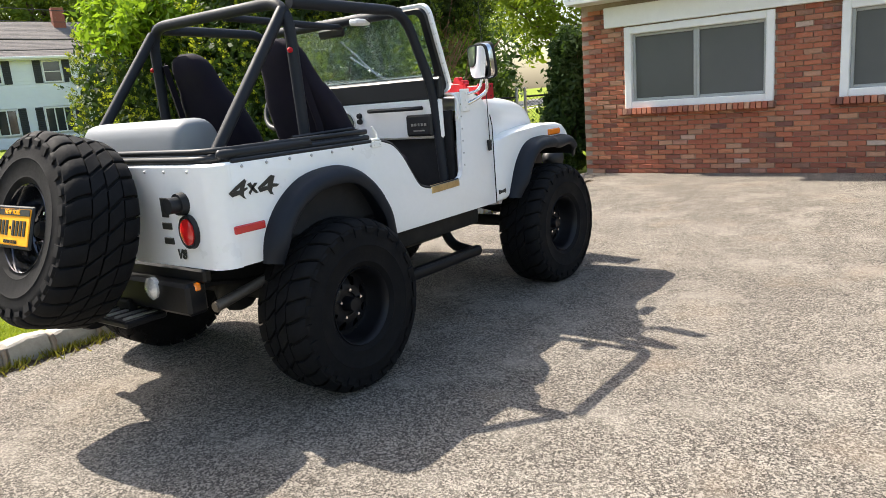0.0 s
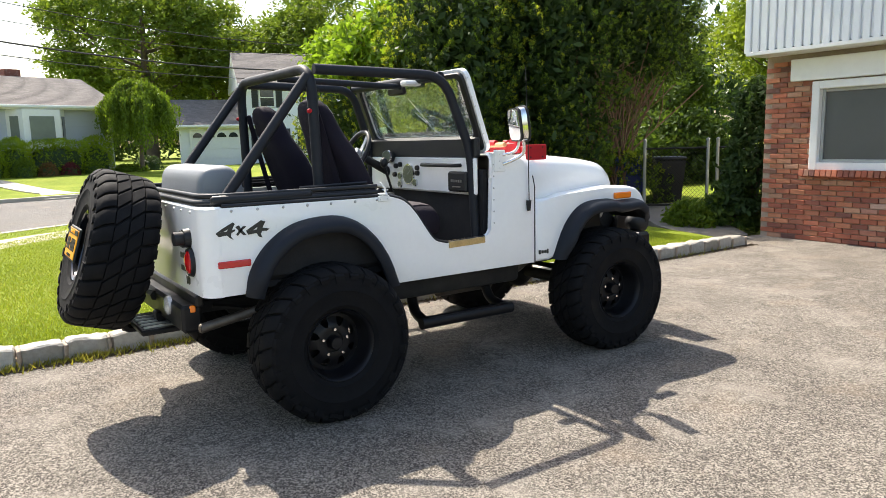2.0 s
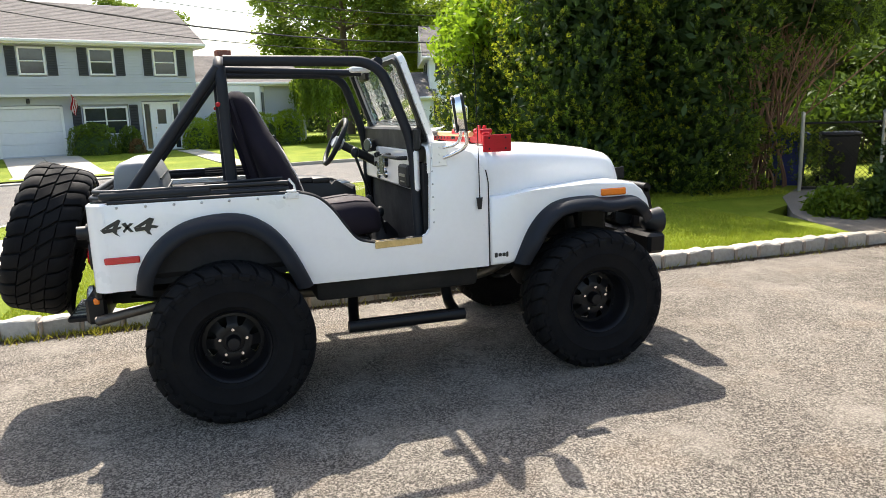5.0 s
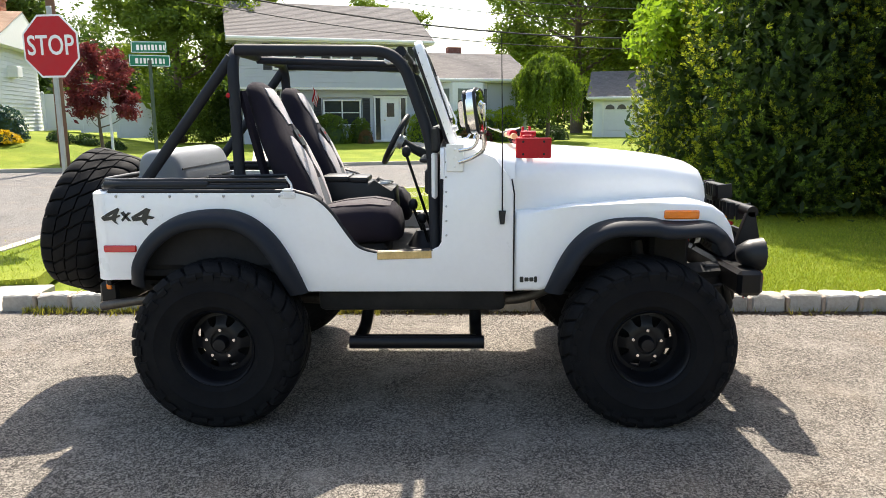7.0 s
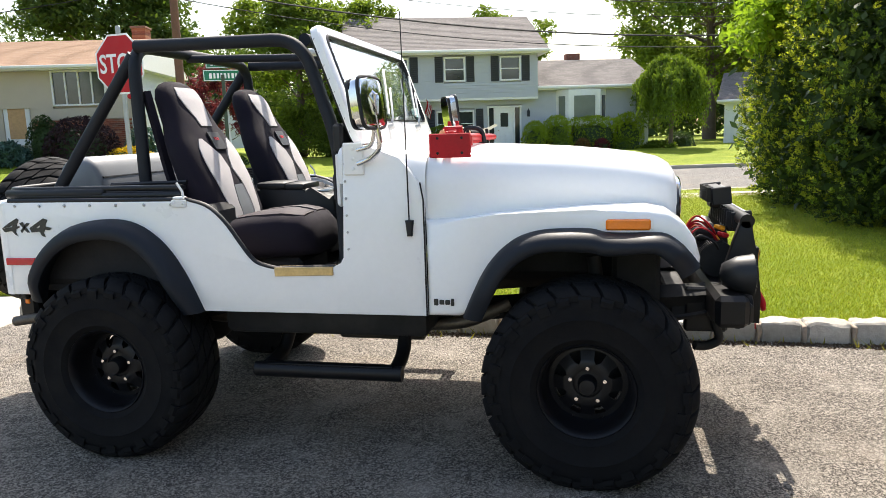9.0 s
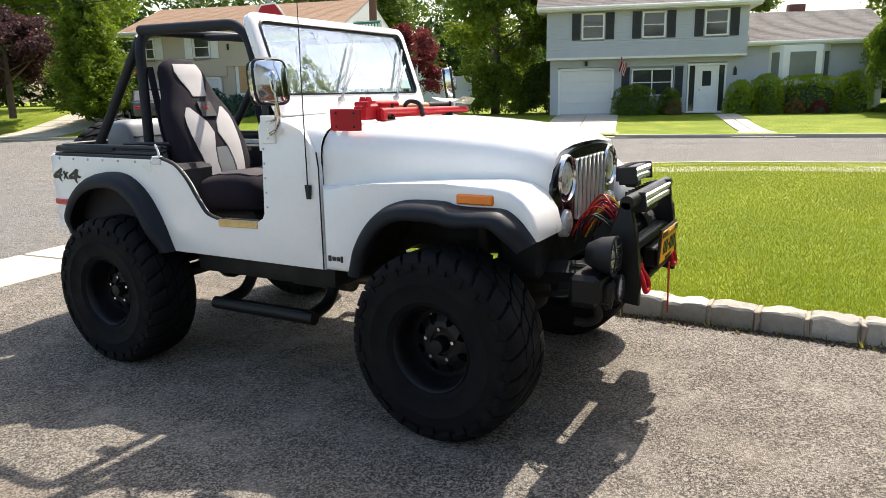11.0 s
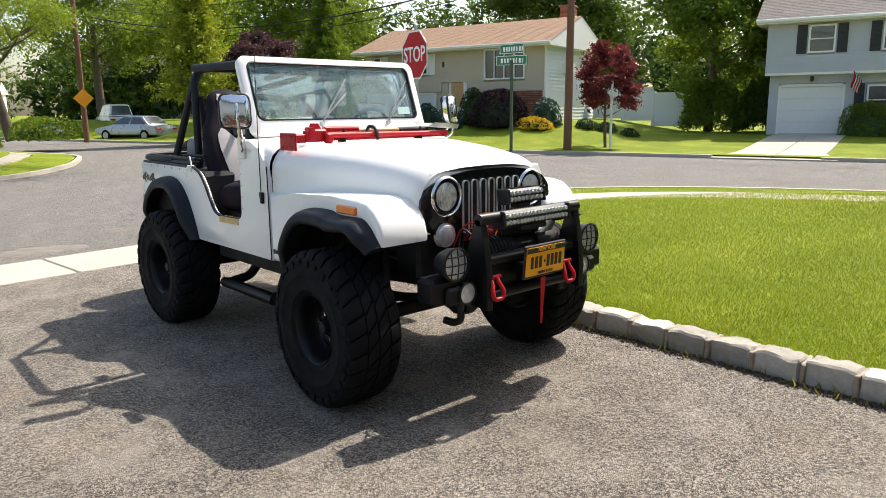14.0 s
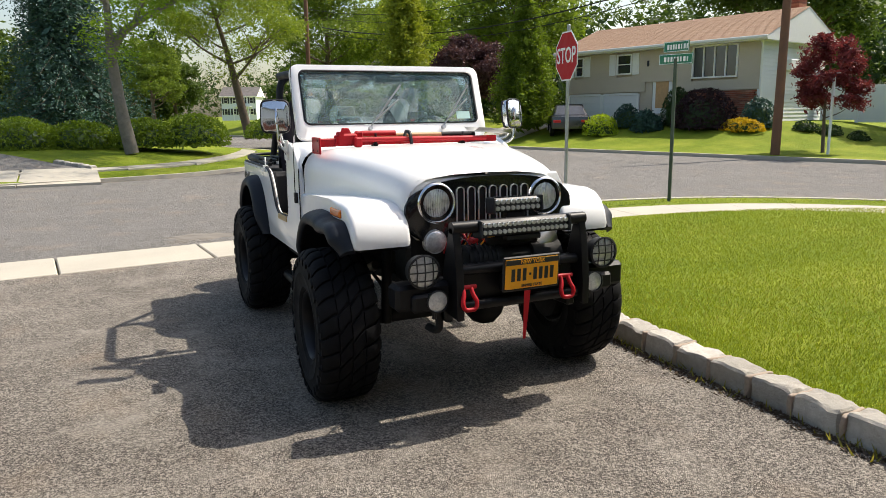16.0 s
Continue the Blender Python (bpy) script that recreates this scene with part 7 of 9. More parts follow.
def fender_side(s):
    bm = bmesh.new()
    prism(bm, fender, 'y', s * HY, s * 0.47, 0.028, 3)
    f = part("fender", bm, M_WHITE, car, "white front fender", 40)
    bm = bmesh.new()
    box(bm, (2.248, s * (HY + 0.004), 1.028), (0.165, 0.02, 0.042), 0.006)
    m = part("side_marker", bm, M_AMBER, f, "amber side marker", 0)
    # body-coloured panel under the hood edge
    bm = bmesh.new()
    loft(bm, [[(1.458, s * 0.733, 1.02), (2.46, s * 0.486, 1.02)], [(1.458, s * 0.735, 1.1), (2.46, s * 0.488, 1.1)]], False, False)
    return f


mirrored(fender_side)
for s in (-1, 1):
    bm = bmesh.new()
    lin = shrink(smooth_line(FRONT_ARCH, 3), FRONT_C, 0.925)
    loft(bm, [[(x, s * y, z) for x, z in lin] for y in (0.46, 0.775)], False, False)
    bmesh.ops.solidify(bm, geom=bm.faces[:], thickness=0.006)
    part("fender_liner", bm, M_FRAME, car, "black inner fender liner", 40)
bm = bmesh.new()
box(bm, (1.9, 0, 0.92), (0.8, 0.7, 0.42), 0.05)
box(bm, (2.3, 0, 0.88), (0.2, 0.9, 0.5), 0.02)
part("engine", bm, M_FRAME, car, "dark engine block and radiator", 30)


# black flares
def flare(arch, c, s, lip=0.098):
    bm = bmesh.new()
    outer = smooth_line(arch, 4)
    rings = []
    y0 = HY - 0.002
    n = len(outer)
    for i, (x, z) in enumerate(outer):
        f = min(i, n - 1 - i) / (n - 1) * 2
        g = 0.55 + 0.45 * smooth01(f * 4)
        d = Vector((c[0] - x, 0, c[1] - z))
        d.normalize()
        L = 0.085
        P = lambda u, w: (x + d.x * u, s * (y0 + w * g), z + d.z * u)
        rings.append([P(-0.004, 0), P(-0.002, 0.03), P(0.006, lip * 0.6), P(0.018, lip * 0.82), P(0.035, lip * 0.95), P(0.052, lip), P(0.068, lip * 0.96), P(0.078, lip * 0.86), P(0.078, lip * 0.76), P(0.062, lip * 0.7), P(0.046, 0.04), P(0.043, -0.045)])
    loft(bm, rings, True, True)
    return part("wheel_flare", bm, M_FLARE, car, "wide black rubber wheel flare", 45)


for s in (-1, 1):
    flare(REAR_ARCH, REAR_C, s)
    flare(FRONT_ARCH, FRONT_C, s, 0.105)

# seam, snaps and small hardware on the side
for s in (-1, 1):
    bm = bmesh.new()
    tube(bm, [(1.4525, s * (HY + 0.001), 0.652), (1.4525, s * (HY + 0.001), 1.13), (1.44, s * (HY - 0.004), 1.2)], 0.0035, 5)
    part("panel_seam", bm, M_FRAME, car, "", 60)
bm = bmesh.new()
for s in (-1, 1):
    for x in (-0.46, -0.33, -0.2, -0.07, 0.06, 0.2, 0.33):
        ball(bm, (x, s * (HY + 0.002), 1.122), 0.008, (1, 0.7, 1), 1)
    for z in (0.93, 1.0, 1.07, 1.14, 1.21, 1.28):
        ball(bm, (1.128, s * (HY + 0.002), z), 0.006, (1, 0.7, 1), 1)
for y in (-0.62, -0.45, -0.3, -0.12, 0.05, 0.2, 0.4, 0.6):
    ball(bm, (-0.607, y, 1.115), 0.008, (0.7, 1, 1), 1)
tagged(part("snap_studs", bm, M_STEEL, car, "small steel snap studs", 60), kind="stuff")
for s in (-1, 1):
    bm = bmesh.new()
    box(bm, (0.371, s * (HY + 0.004), 1.127), (0.070, 0.010, 0.032), 0.003)
    box(bm, (0.37, s * (HY - 0.008), 1.150), (0.05, 0.035, 0.012), 0.003)
    tube(bm, [(0.39, s * (HY - 0.005), 1.15), (0.385, s * (HY - 0.005), 1.18), (0.36, s * (HY - 0.01), 1.215)], 0.006, 6)
    for dx in (-0.022, 0.022):
        ball(bm, (0.371 + dx, s * (HY + 0.010), 1.127), 0.007, (1, 0.7, 1), 1)
    part("top_bracket", bm, M_WHITE_TRIM, car, "white hinge bracket on the tub rail", 30)
    bm = bmesh.new()
    box(bm, (1.17, s * (HY + 0.005), 1.30), (0.085, 0.014, 0.13), 0.004)
    for z in (1.26, 1.30, 1.34):
        ball(bm, (1.17, s * (HY + 0.013), z), 0.008, (1, 0.6, 1), 1)
    part("windscreen_hinge", bm, M_WHITE, car, "white bolted windscreen hinge", 30)
    bm = bmesh.new()
    box(bm, (-0.46, s * (HY + 0.003), 0.867), (0.16, 0.014, 0.034), 0.005)
    part("side_reflector", bm, M_REDLENS, car, "red side reflector", 30)

# the 4x4 decal in ragged brush strokes, a maker's badge as plain bars
STROKES = [
    [(0, 45), (35, 23), (80, 0), (88, 8), (73, 36), (89, 33), (88, 41), (71, 48), (67, 63), (78, 80), (63, 71), (49, 57), (13, 62), (0, 45.5), (35, 41), (51, 40), (57, 29), (35, 40.5)],
    [(90, 23), (107, 16), (117, 34), (138, 63), (125, 63), (107, 45)],
    [(125, 21), (141, 23), (121, 39), (98, 65), (92, 56), (110, 36)],
    [(138, 43), (170, 25), (210, 1), (230, 8), (215, 36), (247, 43), (235, 53), (213, 51), (205, 65), (213, 83), (197, 78), (185, 59), (147, 63), (138, 43.5), (170, 43), (187, 43), (193, 30), (170, 42.5)],
]
for s in (-1, 1):
    bm = bmesh.new()
    for stroke in STROKES:
        mid = 0.5
        pts = [((u / 250 - mid) * (1 if s < 0 else -1) * 0.267 - 0.408, 1.068 - v / 85 * 0.089) for u, v in stroke]
        prism(bm, pts, 'y', s * (HY + 0.0035), s * (HY + 0.0012))
    part("decal", bm, M_DECAL, car, "black slanted decal lettering", 0)
    bm = bmesh.new()
    for k, (dx, w, h) in enumerate(((-0.03, 0.014, 0.03), (-0.010, 0.02, 0.02), (0.014, 0.02, 0.02), (0.038, 0.018, 0.028))):
        box(bm, (1.53 - s * dx * -1, s * (HY + 0.002), 0.712), (w, 0.004, h), 0.003)
    part("badge", bm, M_DECAL, car, "small dark maker's badge", 0)

# antenna
bm = bmesh.new()
prism(bm, [(1.378, 1.05), (1.412, 1.05), (1.405, 0.985), (1.385, 0.985)], 'y', -HY - 0.022, -HY, 0.005, 1)
ant = part("antenna", bm, M_BLACK, car, "slim whip antenna with a black base", 30)
bm = bmesh.new()
tube(bm, [(1.395, -HY - 0.015, 1.04), (1.392, -HY - 0.012, 1.4), (1.385, -HY, 1.86)], 0.0035, 5, 0.002)
part("whip", bm, M_FRAME, ant, "", 60)

# grille panel, slots and lamps
bm = bmesh.new()


def superellipse(w, zc, hu, hl, n=40, p=2.7):
    out = []
    for k in range(n):
        a = 2 * math.pi * k / n
        c, s_ = math.cos(a), math.sin(a)
        h = hu if s_ > 0 else hl
        out.append((w * math.copysign(abs(c) ** (2 / p), c), zc + h * math.copysign(abs(s_) ** (2 / p), s_)))
    return out


prism(bm, superellipse(0.50, 1.03, 0.168, 0.22, 44, 2.45), 'x', 2.40, 2.470, 0.012, 2)
grille = part("grille", bm, M_DARKCHROME, car, "glossy black grille insert with bright slots", 35)
for k in range(7):
    y = -0.192 + 0.064 * k
    bm = bmesh.new()
    o = [(y + 0.0238 * math.cos(a), (1.125 if math.sin(a) > 0 else 0.89) + 0.0238 * math.sin(a)) for a in np.linspace(0, 2 * math.pi, 17)[:-1]]
    i_ = [(y + 0.0198 * math.cos(a), (1.125 if math.sin(a) > 0 else 0.89) + 0.0198 * math.sin(a)) for a in np.linspace(0, 2 * math.pi, 17)[:-1]]
    loft(bm, [[(2.468, a, b) for a, b in o], [(2.482, a, b) for a, b in o], [(2.482, a, b) for a, b in i_], [(2.45, a, b) for a, b in i_]], True, False)
    part("slot_trim", bm, M_SLOT, grille, "", 40)
    bm = bmesh.new()
    prism(bm, i_, 'x', 2.466, 2.4725)
    part("slot", bm, M_FRAME, grille, "", 0)
for s in (-1, 1):
    bm = bmesh.new()
    lathe(bm, [(0.090, 0.0), (0.091, 0.020), (0.096, 0.026), (0.104, 0.022), (0.109, 0.006), (0.110, -0.01)], 36, 'x')
    turned(bm, Matrix.Translation((2.456, s * 0.325, 1.071)))
    hl = part("headlight", bm, M_CHROME, car, "round headlight with a chrome ring", 60)
    bm = bmesh.new()
    lathe(bm, [(0.0, 0.028), (0.03, 0.026), (0.06, 0.020), (0.08, 0.011), (0.092, 0.002), (0.091, -0.001), (0.079, 0.008), (0.06, 0.017), (0.03, 0.023), (0.0, 0.025)], 36, 'x')
    bmesh.ops.remove_doubles(bm, verts=bm.verts[:], dist=0.0004)
    turned(bm, Matrix.Translation((2.456, s * 0.325, 1.071)))
    part("lens", bm, M_HEAD, hl, "fluted clear glass lens", 60)
    bm = bmesh.new()
    lathe(bm, [(0.0, 0.022), (0.008, 0.018), (0.016, 0.022), (0.024, 0.017), (0.032, 0.020), (0.040, 0.014), (0.048, 0.015), (0.056, 0.006), (0.062, 0.008), (0.066, -0.02)], 26, 'x')
    turned(bm, Matrix.Translation((2.475, s * 0.338, 0.872)))
    part("turn_signal", bm, M_LENS, car, "round clear turn signal", 60)
bm = bmesh.new()
prism(bm, [(-0.42, 0.88), (0.42, 0.88), (0.50, 0.97), (0.50, 1.06), (0.42, 1.20), (-0.42, 1.20), (-0.50, 1.06), (-0.50, 0.97)], 'x', 2.38, 2.455, 0.02, 2)
part("grille_shell", bm, M_WHITE, car, "white grille shell", 40)

# windscreen
WB, WT = Vector((1.165, 0, 1.355)), Vector((0.992, 0, 1.845))
wd = (WT - WB)


def ws(y, f, out=0.0):
    p = WB + wd * f
    nrm = Vector((wd.z, 0, -wd.x)).normalized()
    return p + Vector((0, y, 0)) + nrm * out


def ws_outline(w, f0, f1, r):
    pts = []
    L = wd.length
    for cy, cf, a0 in ((w - r, f1 - r / L, 0), (-(w - r), f1 - r / L, 90), (-(w - r), f0 + r / L, 180), (w - r, f0 + r / L, 270)):
        for k in range(6):
            a = radians(a0 + 18 * k)
            pts.append((cy + r * math.cos(a), cf + r * math.sin(a) / L))
    return pts


bm = bmesh.new()
oo, ii = ws_outline(0.715, 0.0, 1.0, 0.06), ws_outline(0.66, 0.19, 0.925, 0.045)
loft(bm, [[ws(y, f, -0.018) for y, f in oo], [ws(y, f, 0.012) for y, f in oo], [ws(y * 0.985, f * 0.98 + 0.01, 0.02) for y, f in oo], [ws(y, f, 0.02) for y, f in ii], [ws(y, f, -0.02) for y, f in ii], [ws(y, f, -0.018) for y, f in oo]], True, False)
frame_ = part("windscreen_frame", bm, M_WHITE, car, "white windscreen frame", 40)
bm = bmesh.new()
i2 = ws_outline(0.648, 0.205, 0.912, 0.04)
loft(bm, [[ws(y, f, 0.022) for y, f in ii], [ws(y, f, 0.026) for y, f in i2], [ws(y, f, 0.005) for y, f in i2]], True, False)
loft(bm, [[ws(y, f, -0.021) for y, f in ws_outline(0.70, 0.03, 0.97, 0.05)], [ws(y, f, -0.034) for y, f in ws_outline(0.69, 0.05, 0.96, 0.05)], [ws(y, f, -0.034) for y, f in i2], [ws(y, f, -0.01) for y, f in i2]], True, False)
part("windscreen_seal", bm, M_BLACK, frame_, "black rubber seal and padded inner frame", 40)
bm = bmesh.new()
v0 = [bm.verts.new(ws(y, f, 0.006)) for y, f in i2]
bm.faces.new(v0)
bmesh.ops.solidify(bm, geom=bm.faces[:], thickness=0.005)
glass = part("windscreen_glass", bm, M_GLASS, frame_, "clear windscreen glass", 0)
glass.visible_shadow = False
bm = bmesh.new()
prism(bm, [(0.49, 0.255), (0.60, 0.255), (0.60, 0.36), (0.49, 0.36)], 'x', 0, 0.001)
for v in bm.verts:
    v.co = ws(v.co.y, v.co.z, 0.011 + v.co.x)
part("sticker", bm, M_STICKER, frame_, "small pale green sticker", 0)
for y, tip in ((-0.20, (0.04, 0.60)), (0.36, (0.58, 0.60))):
    bm = bmesh.new()
    tube(bm, [ws(y, 0.13, 0.03), ws(y + 0.02, 0.2, 0.05), ws(tip[0], tip[1] - 0.08, 0.035)], 0.006, 6)
    tube(bm, [ws(y + 0.05, 0.25, 0.03), ws(tip[0] + 0.03, tip[1] + 0.12, 0.03)], 0.007, 5)
    cyl(bm, ws(y, 0.13, 0.0), ws(y, 0.13, 0.045), 0.018, 0.014, 10)
    part("wiper", bm, M_GALV, frame_, "steel wiper arm and blade", 50)
bm = bmesh.new()
box(bm, ws(0.03, 0.87, -0.07), (0.03, 0.22, 0.055), 0.012, (0, -8, 0))
tube(bm, [ws(0.03, 0.93, -0.02), ws(0.03, 0.87, -0.06)], 0.008, 6)
part("rear_view_mirror", bm, M_BLACK, frame_, "", 40)
bm = bmesh.new()
box(bm, (0.86, -0.3, 1.782), (0.12, 0.07, 0.032), 0.009)
part("dome_lamp", bm, M_WHITE_TRIM, car, "white dome lamp on the cage", 40)
for s in (-1, 1):
    bm = bmesh.new()
    for k in range(8):
        ball(bm, ws(s * 0.708, 0.12 + 0.11 * k, -0.012), 0.009, (1, 1, 1), 1)
    tagged(part("frame_bolts", bm, M_STEEL, frame_, "", 60), kind="stuff")

# door mirrors
def door_mirror(s):
    yaw = 14.5 if s < 0 else 26
    bm = bmesh.new()
    c = Vector((1.262, s * 0.876, 1.513))
    tilt = pose(0, 0, 0, 0, 0, s * yaw) @ pose(0, 0, 0, 0, -7, 0)
    tube(bm, round_path([(1.19, s * 0.80, 1.28), (1.25, s * 0.82, 1.30), (1.31, s * 0.87, 1.34), (1.29, s * 0.875, 1.48)], 0.05, 4), 0.011, 8)
    tube(bm, round_path([(1.19, s * 0.80, 1.335), (1.27, s * 0.84, 1.35), (1.30, s * 0.88, 1.55)], 0.05, 4), 0.009, 8)
    tube(bm, [(1.27, s * 0.87, 1.57), (1.305, s * 0.88, 1.54), (1.305, s * 0.88, 1.47)], 0.008, 6)
    arm = part("mirror_arm", bm, M_CHROME, car, "chrome tubular mirror arm", 60)
    bm = bmesh.new()
    prism(bm, [(y, z) for y, z in superellipse(0.088, 0, 0.098, 0.098, 28, 5)], 'x', -0.02, 0.03, 0.012, 2)
    turned(bm, Matrix.Translation(c) @ tilt)
    h = part("mirror_housing", bm, M_CHROME, car, "rectangular chrome mirror housing", 40)
    bm = bmesh.new()
    prism(bm, superellipse(0.088, 0, 0.098, 0.098, 28, 5), 'x', -0.032, -0.021)
    turned(bm, Matrix.Translation(c) @ tilt)
    tube(bm, [Matrix.Translation(c) @ tilt @ Vector((0.022, a, b)) for a, b in superellipse(0.088, 0, 0.098, 0.098, 28, 5) + [(0.088, 0.0)]], 0.008, 6)
    part("mirror_rim", bm, M_BLACK, h, "", 0)
    bm = bmesh.new()
    prism(bm, superellipse(0.079, 0, 0.089, 0.089, 28, 5), 'x', -0.036, -0.033)
    turned(bm, Matrix.Translation(c) @ tilt)
    part("mirror_glass", bm, M_MIRROR, h, "", 0)


mirrored(door_mirror)

# roll cage
R = 0.0285
cage = bmesh.new()
HX, HYY, HT = 0.075, 0.575, 1.825
tube(cage, round_path([(HX + 0.02, -HYY - 0.02, 0.76), (HX, -HYY, HT), (HX, HYY, HT), (HX + 0.02, HYY + 0.02, 0.76)], 0.14, 7), R, 12)
part("main_hoop", cage, M_FOAM, car, "padded black main roll hoop", 60)
for s in (-1, 1):
    bm = bmesh.new()
    tube(bm, round_path([(HX + 0.02, s * HYY, HT - 0.006), (0.90, s * (HYY + 0.03), HT - 0.02), (1.06, s * (HYY + 0.075), 1.36), (1.075, s * (HYY + 0.10), 0.76)], 0.13, 7), R, 12)
    part("side_bar", bm, M_FOAM, car, "padded black cage side bar", 60)
    bm = bmesh.new()
    tube(bm, [(HX - 0.01, s * (HYY - 0.02), HT - 0.04), (-0.42, s * (HYY - 0.02), 1.16), (-0.47, s * (HYY - 0.02), 1.1)], R * 0.97, 12)
    part("rear_brace", bm, M_FOAM, car, "padded black rear brace", 60)
    bm = bmesh.new()
    ball(bm, (HX - 0.02, s * (HYY + 0.015), 1.60), 0.017, (1, 0.8, 0.8), 2)
    part("red_knob", bm, M_RED, car, "small red belt anchor knob", 60)
    bm = bmesh.new()
    tube(bm, [(HX + 0.03, s * (HYY - 0.03), 1.62), (0.20, s * 0.57, 1.25), (0.24, s * 0.56, 1.08)], 0.022, 4)
    part("seat_belt", bm, M_FABRIC, car, "black seat belt webbing", 60)
bm = bmesh.new()
tube(bm, [(0.905, -HYY, HT - 0.02), (0.905, HYY, HT - 0.02)], R * 0.95, 12)
part("cross_bar", bm, M_FOAM, car, "padded black front cross bar", 60)
bm = bmesh.new()
tube(bm, [(HX, -0.1, HT - 0.02), (0.9, -0.1, HT - 0.05)], 0.02, 8)
part("centre_bar", bm, M_FOAM, car, "", 60)

# folded soft-top bows lying on the rail
bm = bmesh.new()
rail = [(0.36, -0.745), (-0.50, -0.745), (-0.585, -0.66), (-0.585, 0.66), (-0.50, 0.745), (0.36, 0.745)]
for dz, inset, rr in ((1.160, 0.0, 0.016), (1.192, 0.012, 0.013)):
    tube(bm, round_path([(x * (1 if x > 0 else 1) + (inset if x < -0.55 else 0), y * (1 - inset), dz) for x, y in rail], 0.08, 5), rr, 8)
for s in (-1, 1):
    box(bm, (-0.28, s * 0.742, 1.172), (0.52, 0.036, 0.045), 0.012)
    for k in range(3):
        tube(bm, [(-0.05, s * (0.69 - 0.02 * k), 1.17 + 0.016 * k), (0.34, s * (0.70 - 0.02 * k), 1.17 + 0.02 * k)], 0.01, 6)
part("soft_top_frame", bm, M_BLACK, car, "folded black soft-top bows along the rail", 50)

# seats
def ring_at(cx, cz, hw, ht, y, lean, n=18, p=3.2):
    return [(cx + ht * math.copysign(abs(math.cos(a)) ** (2 / p), math.cos(a)) , y + hw * math.copysign(abs(math.sin(a)) ** (2 / p), math.sin(a)), cz) for a in (2 * math.pi * k / n for k in range(n))]


def front_seat(s):
    y = s * 0.385
    seat = new("front_seat")
    seat.parent = car
    tagged(seat, "high-backed bucket seat, black cover with pale grey panels")
    bm = bmesh.new()
    prof = [(0.92, 0.43, 0.255, 0.085), (1.05, 0.395, 0.265, 0.095), (1.2, 0.34, 0.268, 0.10), (1.33, 0.285, 0.25, 0.095), (1.40, 0.253, 0.225, 0.088), (1.46, 0.226, 0.185, 0.08), (1.53, 0.195, 0.162, 0.075), (1.59, 0.172, 0.15, 0.07), (1.63, 0.158, 0.128, 0.06), (1.655, 0.15, 0.095, 0.045), (1.67, 0.147, 0.05, 0.025)]
    loft(bm, [ring_at(x, z, hw, ht, y, 0, 24, 2.7) for z, x, hw, ht in prof])
    part("backrest", bm, M_FABRIC, seat, "", 60)
    # pale panels sewn onto the backrest, following its curve
    def section(z):
        for a, b in zip(prof, prof[1:]):
            if a[0] <= z <= b[0]:
                f = (z - a[0]) / (b[0] - a[0])
                return [p + (q - p) * f for p, q in zip(a, b)][1:]
        return prof[-1][1:]

    def panel(name, rows, mat, lift):
        bm = bmesh.new()
        grid = []
        for (z0, a0, b0), (z1, a1, b1) in zip(rows, rows[1:]):
            for f in (0.0, 0.33, 0.67):
                grid.append((z0 + (z1 - z0) * f, a0 + (a1 - a0) * f, b0 + (b1 - b0) * f))
        grid.append(rows[-1])
        vs = []
        for z, a, b in grid:
            cx, hw, ht = section(z)
            vs.append([bm.verts.new((cx + ht * max(0.0, 1 - abs((a + (b - a) * k / 6) / hw) ** 2.7) ** (1 / 2.7) + lift, y + a + (b - a) * k / 6, z)) for k in range(7)])
        for p, q in zip(vs, vs[1:]):
            for k in range(6):
                bm.faces.new((p[k], p[k + 1], q[k + 1], q[k]))
        bmesh.ops.recalc_face_normals(bm, faces=bm.faces[:])
        bmesh.ops.solidify(bm, geom=bm.faces[:], thickness=0.008)
        part(name, bm, mat, seat, "", 40)

    for q in (-1, 1):
        panel("side_panel", [(z, q * a, q * b) for z, a, b in ((1.0, 0.062, 0.12), (1.1, 0.066, 0.15), (1.18, 0.05, 0.165), (1.26, 0.014, 0.175), (1.32, 0.035, 0.175), (1.36, 0.075, 0.165), (1.40, 0.115, 0.135))], M_GREYSEAT, 0.005)
    panel("headrest_panel", [(1.46, -0.05, 0.05), (1.50, -0.06, 0.06), (1.56, -0.09, 0.09), (1.60, -0.10, 0.10), (1.64, -0.085, 0.085)], M_GREYSEAT, 0.005)
    panel("belt_slot", [(1.35, -0.055, 0.055), (1.43, -0.05, 0.05)], M_BLACK, 0.012)
    for q in range(3):
        panel("slot_mark", [(1.392, -0.020 + 0.014 * q, -0.010 + 0.014 * q), (1.406, -0.020 + 0.014 * q, -0.010 + 0.014 * q)], M_RED, 0.014)
    panel("lumbar_panel", [(1.0, -0.055, 0.055), (1.1, -0.056, 0.056), (1.18, -0.04, 0.04)], M_VINYL, 0.004)
    bm = bmesh.new()
    cush = [(0.36, 0.235, 0.90, 0.08), (0.46, 0.25, 0.925, 0.10), (0.60, 0.25, 0.945, 0.11), (0.74, 0.245, 0.955, 0.11), (0.83, 0.225, 0.95, 0.10), (0.875, 0.19, 0.93, 0.075), (0.89, 0.14, 0.91, 0.04)]
    rings = []
    for x, hw, cz, ht in cush:
        rings.append([(x, y + hw * math.copysign(abs(math.cos(a)) ** 0.6, math.cos(a)), cz + ht * math.copysign(abs(math.sin(a)) ** 0.6, math.sin(a))) for a in (2 * math.pi * k / 18 for k in range(18))])
    loft(bm, rings)
    part("cushion", bm, M_FABRIC, seat, "", 60)
    bm = bmesh.new()
